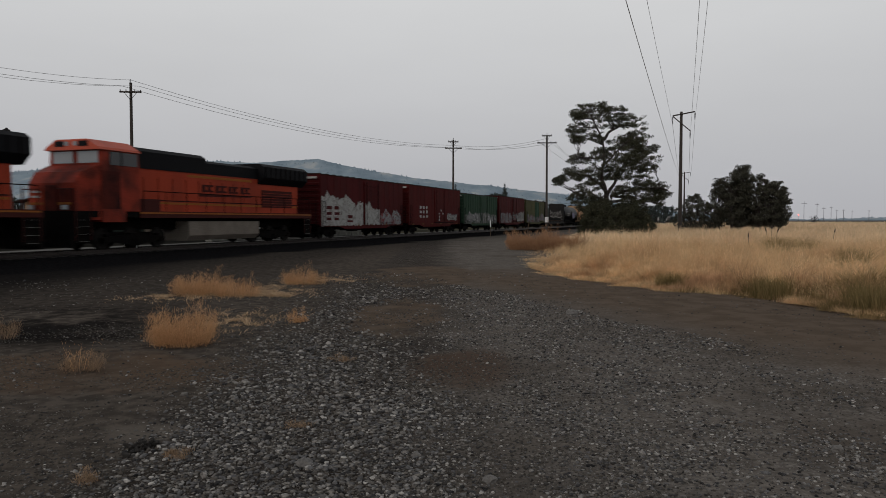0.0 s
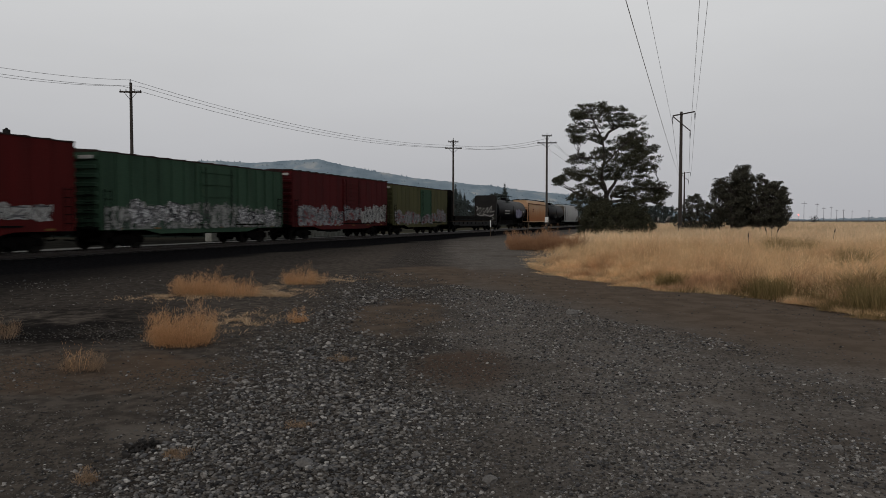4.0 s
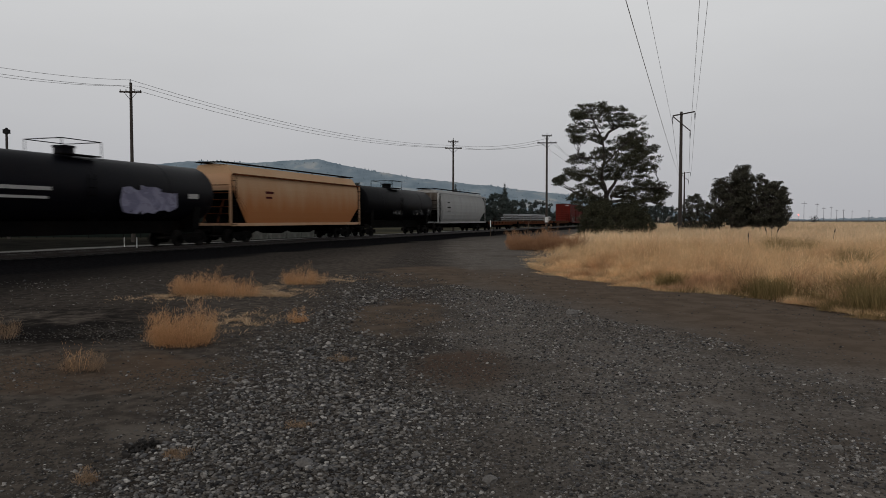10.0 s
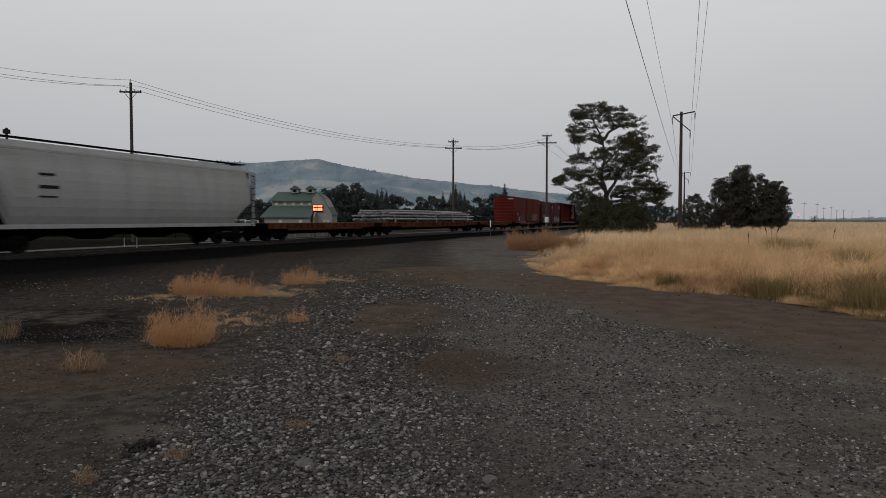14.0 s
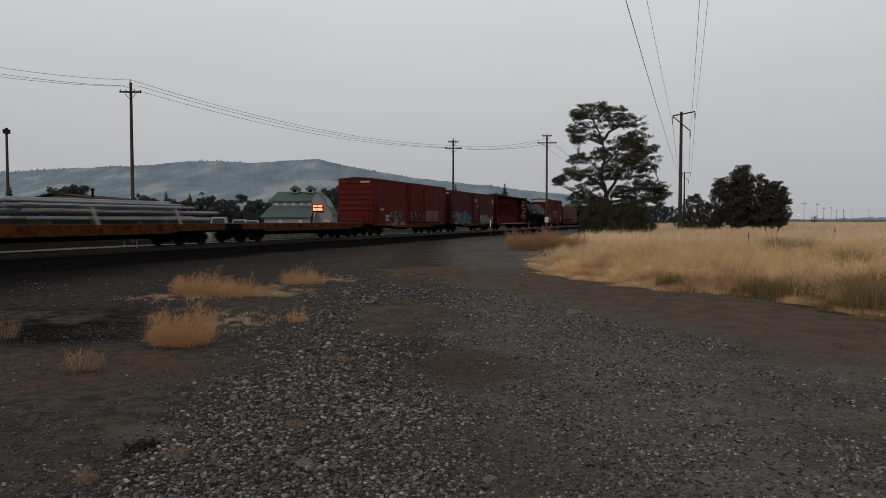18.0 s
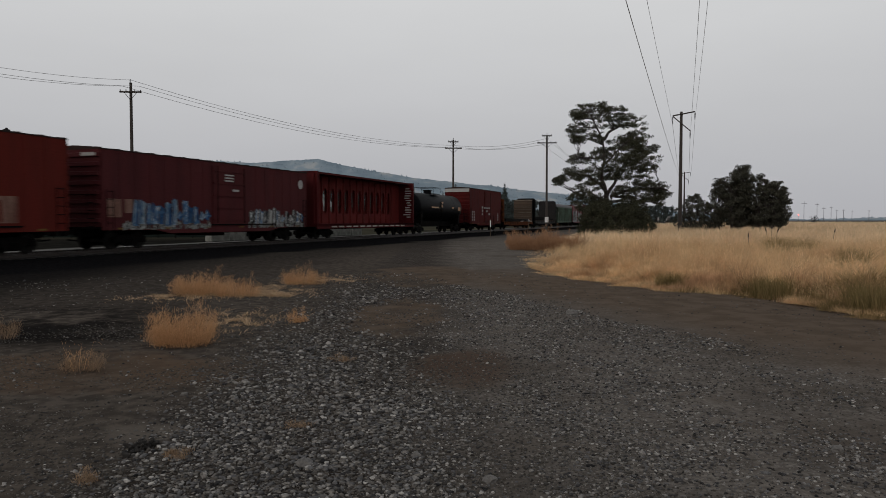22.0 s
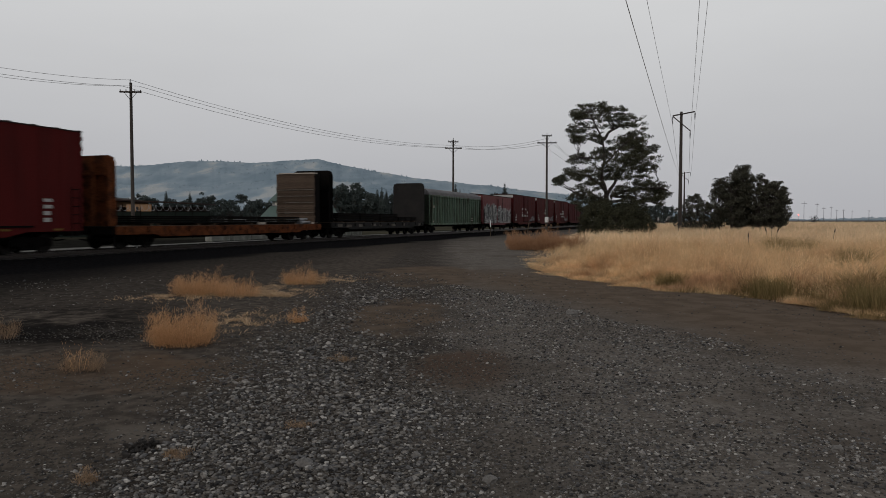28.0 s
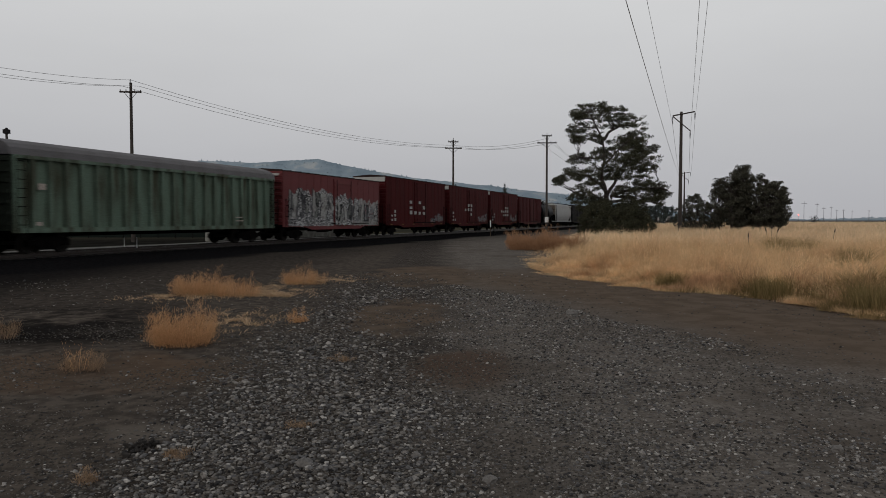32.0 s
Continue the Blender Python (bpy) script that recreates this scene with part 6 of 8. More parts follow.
# ---- loose stones on the yard ----
def stones():
    rng = np.random.default_rng(4)
    bm = bmesh.new()
    bmesh.ops.create_icosphere(bm, subdivisions=1, radius=1)
    base = np.array([v.co[:] for v in bm.verts])
    fidx = np.array([[v.index for v in f.verts] for f in bm.faces])
    bm.free()
    n = 290000
    # thick and coarse in the middle of the yard, thin on the dirt, the worn patches and the lane
    r = 2.6 + 20 * rng.random(n) ** 1.35
    a = rng.uniform(-0.6, 0.6, n)
    m = 46000
    r[:m], a[:m] = 0.4 + 7 * rng.random(m) ** 0.7, rng.uniform(-3.14, 3.14, m)
    px, py = r * np.sin(a), r * np.cos(a)
    bank = np.array([noise.noise((x * 0.45, y * 0.45, 9.0)) for x, y in zip(px, py)])
    drift = np.array([noise.noise((x * 1.3, y * 0.9, 31.0)) + 0.6 * noise.noise((x * 3.1, y * 2.4, 33.0)) for x, y in zip(px, py)])
    left = -px - 2.25 + 0.45 * bank
    lane = 0.94 * px + 0.34 * py
    patch = sum(np.exp(-((px - cx) / rx) ** 2 - ((py - cy) / ry) ** 2) for cx, cy, rx, ry in ((-0.75, 12.4, 0.85, 2.4), (0.28, 8.1, 0.6, 0.9), (-0.6, 21.0, 1.6, 3.5)))
    soft = 1 / (1 + np.exp((left + 0.1 + 0.3 * rng.standard_normal(n)) * 6))
    far = np.exp(-np.clip(py - 14, 0, 20) / 8)
    coarse = 1 / (1 + np.exp((px + 0.3 + 0.9 * bank - 0.1 * np.clip(6 - py, 0, 4)) * 3.2))
    ridge = np.exp(-((px - 0.3 - 0.12 * (py - 10)) / 2.2) ** 2) * np.clip((py - 8.5) / 3, 0, 1)
    open_ = np.clip(0.55 + 0.8 * drift + 0.35 * bank + 0.6 * ridge - 0.14 * np.clip(px - 2.0, 0, 3), 0.03, 1)
    yard = np.clip(coarse * (0.9 + 0.4 * bank) + (1 - coarse) * open_ - 1.6 * patch, 0.02, 1) * far
    ramp = np.where(np.arange(n) < m, 1.0, np.clip((r - 2.4) / 1.5, 0.05, 1.0) * np.clip((0.6 - np.abs(a)) / 0.08, 0.2, 1.0))
    sooty = np.where((px < -3.0 - 0.5 * bank) & (py > 10.5), np.where(py > 13, 0.5, 0.15), 1.0)
    keep = rng.random(n) < ramp * sooty * np.where(lane > 6.7 + 0.5 * bank, 0.03, 1.0) * (0.05 * np.clip(1 + 1.6 * drift, 0.1, 3) + 0.93 * soft * yard) * (1 - 0.9 * np.clip(patch, 0, 1))
    px, py, soft, coarse, drift = px[keep], py[keep], soft[keep], coarse[keep], drift[keep]
    n = len(px)
    size = (0.0048 + 0.019 * rng.random(n) ** 2.4) * (0.6 + 0.4 * soft) * (0.66 + 0.34 * coarse) * np.clip(0.72 + 0.055 * py, 0.85, 1.8) * np.clip(1 + 0.35 * drift, 0.7, 1.4)
    size *= np.where(rng.random(n) < 0.012, 1.6, 1.0)
    verts = np.zeros((n, len(base), 3))
    ang = rng.random(n) * 6.28
    sq = rng.uniform(0.4, 0.75, n)
    el = rng.uniform(0.72, 1.4, n)
    jit = rng.uniform(0.55, 1.4, (n, len(base), 1))
    b = base[None] * jit * np.stack([el, 1 / el, sq], 1)[:, None, :]
    ca, sa = np.cos(ang)[:, None], np.sin(ang)[:, None]
    verts[..., 0] = px[:, None] + size[:, None] * (b[..., 0] * ca - b[..., 1] * sa)
    verts[..., 1] = py[:, None] + size[:, None] * (b[..., 0] * sa + b[..., 1] * ca)
    gz = np.array([relief(x, y) for x, y in zip(px, py)])
    verts[..., 2] = gz[:, None] + size[:, None] * (b[..., 2] + 0.25)
    mesh_np("gravel_stones", verts.reshape(-1, 3), (fidx[None] + (np.arange(n) * len(base))[:, None, None]).reshape(-1, 3), M_STONE, "loose grey gravel stones on the yard", "gravel")


def pebbles():
    """Fine chips strewn over the whole yard."""
    rng = np.random.default_rng(14)
    base = np.array([(1, 0, 0), (-1, 0, 0), (0, 1, 0), (0, -1, 0), (0, 0, 1), (0, 0, -1)], float)
    fidx = np.array([(0, 2, 4), (2, 1, 4), (1, 3, 4), (3, 0, 4), (2, 0, 5), (1, 2, 5), (3, 1, 5), (0, 3, 5)])
    n = 170000
    r = 2.8 + 20 * rng.random(n) ** 1.4
    a = rng.uniform(-0.62, 0.62, n)
    m = 20000
    r[:m], a[:m] = 0.4 + 8 * rng.random(m) ** 0.7, rng.uniform(-3.14, 3.14, m)
    px, py = r * np.sin(a), r * np.cos(a)
    edge = np.interp(py, EY, EX)
    bank = np.array([noise.noise((x * 0.7, y * 0.7, 19.0)) for x, y in zip(px, py)])
    keep = (px < edge - 0.1) & (rng.random(n) < np.clip(0.5 + 1.5 * bank, 0.06, 1) * np.where(0.94 * px + 0.34 * py > 6.9 + 0.6 * bank, 0.16, 1.0) * np.where((px < -3.2 - 0.5 * bank) & (py > 11.5), 0.12, 1.0))
    px, py = px[keep], py[keep]
    n = len(px)
    size = (0.004 + 0.012 * rng.random(n) ** 2) * np.clip(0.7 + py * 0.05, 0.8, 1.7)
    b = base[None] * rng.uniform(0.6, 1.4, (n, 6, 1)) * np.array([1, 1, 0.6])
    ang = rng.random(n) * 6.28
    ca, sa = np.cos(ang)[:, None], np.sin(ang)[:, None]
    V = np.zeros((n, 6, 3))
    V[..., 0] = px[:, None] + size[:, None] * (b[..., 0] * ca - b[..., 1] * sa)
    V[..., 1] = py[:, None] + size[:, None] * (b[..., 0] * sa + b[..., 1] * ca)
    gz = np.array([relief(x, y) for x, y in zip(px, py)])
    V[..., 2] = gz[:, None] + size[:, None] * (b[..., 2] + 0.2)
    mesh_np("gravel_chips", V.reshape(-1, 3), (fidx[None] + (np.arange(n) * 6)[:, None, None]).reshape(-1, 3), M_CHIP, "fine dark and pale gravel chips on dirt", "gravel")


def mesh_np(name, verts, tris, material, label, category, smooth=False):
    me = bpy.data.meshes.new(name)
    me.vertices.add(len(verts))
    me.vertices.foreach_set("co", np.ascontiguousarray(verts, dtype=np.float32).ravel())
    k = tris.shape[1]
    me.loops.add(tris.size)
    me.loops.foreach_set("vertex_index", np.ascontiguousarray(tris, dtype=np.int32).ravel())
    me.polygons.add(len(tris))
    me.polygons.foreach_set("loop_start", np.arange(0, tris.size, k, dtype=np.int32))
    me.update(calc_edges=True)
    ob = link(name, me, material, None, "", smooth)
    return tagged(ob, label, category, kind="stuff")


stones()


# ---- grass ----
def blades(px, py, h, w, rng, bend=0.35, z=None, ox=0.0, oy=0.0):
    """Tapered bent blades: five points and three triangles each."""
    n = len(px)
    a = rng.random(n) * 6.28
    ba = rng.random(n) * 6.28
    bd = bend * h * rng.random(n)
    dx, dy = np.cos(a) * w / 2, np.sin(a) * w / 2
    z = np.zeros(n) if z is None else z
    V = np.zeros((n, 5, 3))
    for k, (f, s, q) in enumerate(((0, -1, 0), (0, 1, 0), (0.55, -0.8, 0.3), (0.55, 0.8, 0.3), (1, 0, 1))):
        V[:, k, 0] = px + s * dx + q * bd * np.cos(ba) + f * ox * h
        V[:, k, 1] = py + s * dy + q * bd * np.sin(ba) + f * oy * h
        V[:, k, 2] = z + f * h
    F = np.array([[0, 1, 3], [0, 3, 2], [2, 3, 4]])[None] + (np.arange(n) * 5)[:, None, None]
    return V.reshape(-1, 3), F.reshape(-1, 3)


EDGE = [(-20, 30.0), (6, 8.3), (12, 7.2), (13.3, 7.1), (15, 6.9), (15.6, 6.2), (16.4, 5.25), (18.6, 4.5), (20.6, 3.6), (24, 3.2), (30, 3.6), (40, 4.6), (60, 9.0), (90, 16.0), (150, 32.0), (300, 80.0), (700, 210.0)]
EY = np.array([e[0] for e in EDGE])
EX = np.array([e[1] for e in EDGE])


def field():
    rng = np.random.default_rng(8)

    def heads(px, py, hh, k):
        """Feathery seed heads round the tops of the blades."""
        i = rng.integers(0, len(px), k)
        f = rng.uniform(0.55, 1.05, k)
        return blades(px[i] + rng.normal(0, 0.07, k), py[i] + rng.normal(0, 0.07, k), rng.uniform(0.04, 0.12, k), rng.uniform(0.005, 0.012, k), rng, 1.8, hh[i] * f)

    for n, y0, y1, wx, w0, hh, name in ((120000, 11, 42, 34, 0.008, 0.80, "near"), (70000, 40, 110, 75, 0.03, 0.85, "mid"), (45000, 105, 420, 330, 0.14, 0.9, "far")):
        py = y0 + (y1 - y0) * rng.random(n) ** 1.15
        ex = np.interp(py, EY, EX)
        px = ex + (0.75 * py + 6 - ex).clip(4) * rng.random(n)
        px = px + np.array([0.9 * noise.noise((x * 0.7, y * 0.7, 15)) + 0.5 * noise.noise((x * 2.0, y * 2.0, 16)) for x, y in zip(px, py)])
        edge = px - ex
        hm = np.array([noise.noise((x * 0.4, y * 0.4, 5)) + 0.8 * noise.noise((x * 1.3, y * 1.3, 8)) for x, y in zip(px, py)])
        rim = np.array([noise.noise((x * 0.9, y * 0.9, 25)) for x, y in zip(px, py)])
        tuss = np.array([noise.noise((x * 2.6, y * 2.6, 44)) for x, y in zip(px, py)])
        h = hh * (0.42 + 0.5 * rng.random(n) ** 1.4 + 0.45 * hm + 0.45 * tuss) * np.clip(0.06 + (edge - 0.35) * (0.30 + 0.3 * rim), 0.06, 1.0)
        if name == "near":
            h = h * (1 + 0.75 * np.exp(-((px - 6.0) / 2.6) ** 2 - ((py - 25.0) / 4.5) ** 2))
            h = np.where((py < 17.5) & (edge < 0.7), 0.01, h)
        w = w0 * rng.uniform(0.6, 1.5, n)
        V, F = blades(px, py, h, w, rng, 0.9)
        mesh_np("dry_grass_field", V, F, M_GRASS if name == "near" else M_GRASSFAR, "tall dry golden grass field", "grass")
        if name == "near":
            k = py < 30
            V, F = heads(px[k], py[k], h[k], 170000)
            mesh_np("grass_seed_heads", V, F, M_GRASS, "feathery pale seed heads of the dry grass", "grass")
    # low tangled undergrowth along the rim: rusty brown and olive patches
    n = 80000
    py = rng.uniform(10.5, 24, n)
    ex = np.interp(py, EY, EX)
    reach = np.where(py > 17, 2.0, 3.6)
    px = ex - 0.05 + reach * rng.random(n) ** 1.3
    px = px + np.array([0.8 * noise.noise((x * 1.1, y * 1.1, 35)) + 0.3 * noise.noise((x * 4, y * 4, 36)) for x, y in zip(px, py)])
    px = px + rng.normal(0, 0.1, n)
    tint = np.array([noise.noise((x * 0.55, y * 0.55, 2)) + 0.5 * noise.noise((x * 1.7, y * 1.7, 3)) for x, y in zip(px, py)])
    lump = np.array([noise.noise((x * 1.4, y * 1.4, 12)) for x, y in zip(px, py)])
    h = (0.10 + 0.28 * rng.random(n) ** 1.5) * np.clip(1 + 1.3 * lump, 0.3, 2.2) * np.clip(0.3 + 0.7 * (px - ex), 0.25, 1.5)
    olive = (tint + 0.3 * rng.standard_normal(n) > 0.0 + 0.25 * np.clip(py - 15.2, 0, 10) - 0.5 * (px - ex < 0.7)) & (px > 4.4)
    for sel, m, label in ((olive, M_GRASSG, "olive green undergrowth along the field"), (~olive & (py < 17.5), M_RUSTGRASS, "rusty brown undergrowth along the field"), (~olive & (py >= 17.5), M_GRASS, "short pale grass along the field")):
        V, F = blades(px[sel], py[sel], h[sel], 0.007 * rng.uniform(0.6, 1.6, sel.sum()), rng, 1.3)
        mesh_np("field_undergrowth", V, F, m, label, "grass")
    # dark thistle stalks standing above the grass
    for i, (x, y, hh, lean) in enumerate(((20.1, 45.0, 1.2, 0.16), (20.45, 45.0, 1.35, -0.02), (20.9, 45.2, 1.15, -0.14), (24.35, 45.0, 1.1, -0.12), (15.2, 36.0, 1.0, 0.0))):
        t = thing("thistle_stalk", "dead dark thistle stalk above the grass", "thistle", Matrix.Translation((x, y, 0)), group="thistles in the field")
        bm = bmesh.new()
        tube(bm, (lean, 0, 0), (0, 0, hh * 0.85), 0.012, 4, 0.01)
        part("stalk", bm, M_BARK, t)
        bm = bmesh.new()
        tube(bm, (0, 0, hh * 0.8), (-lean * 0.5, 0, hh), 0.045, 6, 0.02)
        part("flower_head", bm, M_BARK, t)
    # darker leafy tufts standing in the field
    for i, (x, y, r, hh, k) in enumerate(((6.9, 15.2, 0.4, 0.55, 500), (13.5, 29.0, 0.5, 1.2, 700), (8.6, 14.6, 0.45, 0.7, 500), (5.5, 17.4, 0.35, 0.5, 350), (7.8, 12.9, 0.45, 0.55, 500), (14.7, 29.3, 0.35, 1.1, 400), (11.9, 21.0, 0.45, 1.0, 600), (8.0, 13.6, 0.4, 0.6, 400))):
        rr = np.random.default_rng(60 + i)
        k = k * 2
        a, q = rr.random(k) * 6.28, np.sqrt(rr.random(k)) * r
        V, F = blades(q * np.cos(a), q * np.sin(a), hh * rr.uniform(0.3, 0.95, k), 0.008 * rr.uniform(0.6, 1.8, k), rr, 1.0)
        t = thing("grass_tuft", "dark green-brown leafy tuft in the dry field", "grass tuft", Matrix.Translation((x, y, 0)), group="tufts in the field")
        tagged(stuff_part("blade", V, F, M_TUFT, t), kind="stuff")
    # trampled straw at the field's rim
    n = 2500
    py = rng.uniform(17, 27, n)
    ex = np.interp(py, EY, EX)
    px = ex - 0.25 + 0.5 * rng.random(n)
    V, F = blades(px, py, 0.05 + 0.08 * rng.random(n), 0.012 * np.ones(n), rng, 6.0, z=np.full(n, 0.02))
    mesh_np("flattened_straw", V, F, M_GRASS, "pale flattened straw at the field edge", "straw")


def stuff_part(name, V, F, material, parent):
    me = bpy.data.meshes.new(name)
    me.from_pydata(V.tolist(), [], F.tolist())
    return link(name, me, material, parent)


field()
pebbles()


def weed(px, py, wx, wy, h, n, material, label, seed, thin=0.004):
    """A brittle dry weed: a spray of stems, each a ragged plume of fine twigs."""
    rng = np.random.default_rng(seed)
    w = thing("dry_weed", label, "weed", Matrix.Translation((px, py, relief(px, py))))
    k = max(10, n // 28)
    ang, rad = rng.random(k) * 6.28, np.sqrt(rng.random(k))
    lean = 0.5 * rad + rng.normal(0, 0.08, k)
    lump = np.array([noise.noise((math.cos(a) * b * 1.6 + seed, math.sin(a) * b * 1.6, 1)) for a, b in zip(ang, rad)])
    hs = h * np.clip((1.0 - 0.55 * rad ** 2) * rng.uniform(0.35, 1.0, k) ** 0.8 * (1 + 1.0 * lump) * np.where(rng.random(k) < 0.06, 1.3, 1.0), 0.15, 1.35)
    bx, by = wx / 2 * 0.85 * rad * np.cos(ang), wy / 2 * 0.85 * rad * np.sin(ang)
    V, F = blades(bx, by, hs, np.full(k, thin * 1.3), rng, 0.1, np.full(k, -0.02), lean * np.cos(ang), lean * np.sin(ang))
    tagged(stuff_part("stem", V, F, material, w), kind="stuff")
    m = int(n * 2.6)
    i = rng.integers(0, k, m)
    f = rng.random(m) ** 0.9
    wide = (0.03 + 0.1 * h) * (1.3 - 0.75 * f)
    x = bx[i] + lean[i] * np.cos(ang[i]) * hs[i] * f + rng.normal(0, 1, m) * wide * 0.6
    y = by[i] + lean[i] * np.sin(ang[i]) * hs[i] * f + rng.normal(0, 1, m) * wide * 0.6
    V, F = blades(x, y, (0.02 + 0.06 * h) * rng.uniform(0.4, 1.2, m), np.full(m, thin * 0.8), rng, 2.0, hs[i] * f * 0.97)
    tagged(stuff_part("twig", V, F, material, w), kind="stuff")
    return w


def weeds():
    for row in (
        (-5.4, 15.9, 1.25, 1.0, 0.66, 3600, M_WEED, "large dry orange weed clump on gravel", 1),
        (-5.2, 16.6, 0.5, 0.4, 0.85, 120, M_WEED, "few tall thin dry weed stalks", 15),
        (-3.7, 9.55, 0.3, 0.3, 0.8, 90, M_WEED, "few tall thin dry weed stalks", 18),
        (-4.05, 7.98, 0.2, 0.2, 0.46, 60, M_WEED, "few tall thin dry weed stalks", 19),
        (-4.42, 15.5, 1.0, 0.9, 0.48, 2600, M_WEED, "low dry orange weed clump on gravel", 17),
        (-3.55, 18.3, 1.15, 0.8, 0.58, 2400, M_WEED, "dry orange weed clump on gravel", 2),
        (-3.45, 9.6, 0.82, 0.65, 0.62, 4200, M_WEED, "bushy dry orange weed clump on gravel", 3),
        (-4.0, 7.95, 0.46, 0.35, 0.3, 700, M_DULLWEED, "small dry weed clump", 4),
        (-2.39, 11.7, 0.32, 0.25, 0.26, 500, M_WEED, "small pale dry weed on gravel", 5),
        (-6.25, 10.1, 0.45, 0.5, 0.45, 800, M_DULLWEED, "thin dry weed clump on dirt", 6),
        (-1.2, 8.5, 0.3, 0.25, 0.1, 200, M_DULLWEED, "tiny dry weed tuft on gravel", 7),
        (-1.85, 4.95, 0.2, 0.18, 0.06, 220, M_DULLWEED, "tiny dry weed tuft on gravel", 8),
        (-2.25, 4.5, 0.14, 0.14, 0.11, 220, M_DULLWEED, "tiny dry weed tuft on gravel", 9),
        (-1.15, 5.65, 0.2, 0.16, 0.05, 160, M_DULLWEED, "tiny dry weed tuft on gravel", 16),
        (5.6, 39.5, 4.6, 3.2, 1.3, 15000, M_REDWEED, "reddish dry weed thicket at the field corner", 10, 0.014),
    ):
        weed(*row)
    for i, (x, y, wx, wy) in enumerate(((-5.7, 15.4, 1.6, 1.2), (-4.0, 16.6, 1.4, 1.6), (-3.75, 15.8, 1.2, 0.9), (-3.3, 19.6, 1.6, 1.8), (-3.5, 11.8, 1.1, 1.6))):
        rng = np.random.default_rng(40 + i)
        n = 3000
        px, py = x + wx / 2 * rng.standard_normal(n) * 0.62, y + wy / 2 * rng.standard_normal(n) * 0.7
        k = np.array([noise.noise((a * 3.4, b * 2.4, i)) for a, b in zip(px, py)]) > rng.uniform(-0.15, 0.35, n)
        px, py = px[k], py[k]
        n = len(px)
        z = np.array([relief(a, b) for a, b in zip(px, py)])
        V, F = blades(px, py, 0.02 + 0.04 * rng.random(n), np.full(n, 0.012), rng, 5.0, z)
        mesh_np("flattened_straw", V, F, M_STRAW, "flat dry straw lying on gravel", "straw")


weeds()


# ---- trees ----
def leaf_cloud(centres, radii, per, size, rng, flat=0.55):
    """Small leaf quads scattered in flattened pads."""
    V = []
    for c, r in zip(centres, radii):
        n = int(per * r * r)
        d = rng.standard_normal((n, 3))
        d /= np.linalg.norm(d, axis=1)[:, None]
        d *= (rng.random(n) ** 0.45)[:, None]
        p = np.array(c) + d * np.array([r, r, r * flat])
        V.append(p)
    P = np.vstack(V)
    n = len(P)
    a = rng.standard_normal((n, 3))
    a /= np.linalg.norm(a, axis=1)[:, None]
    b = np.cross(a, rng.standard_normal((n, 3)))
    b /= np.linalg.norm(b, axis=1)[:, None]
    s = size * rng.uniform(0.6, 1.4, n)[:, None]
    Q = np.stack([P - a * s, P + b * s * 0.5, P + a * s, P - b * s * 0.5], 1)
    return Q.reshape(-1, 3), (np.arange(n) * 4)[:, None] + np.array([[0, 1, 2, 3]])


def limb(bm, p, q, r0, r1, rnd, wob=0.12, seg=4):
    pts = [Vector(p)]
    for k in range(1, seg + 1):
        f = k / seg
        o = Vector((rnd.uniform(-1, 1), rnd.uniform(-1, 1), rnd.uniform(-0.5, 0.5))) * wob * (Vector(q) - Vector(p)).length * (0 if k == seg else 1) * 0.5
        pts.append(Vector(p).lerp(Vector(q), f) + o)
    for k in range(seg):
        tube(bm, pts[k], pts[k + 1], r0 + (r1 - r0) * k / seg, 7, r0 + (r1 - r0) * (k + 1) / seg)
    return pts


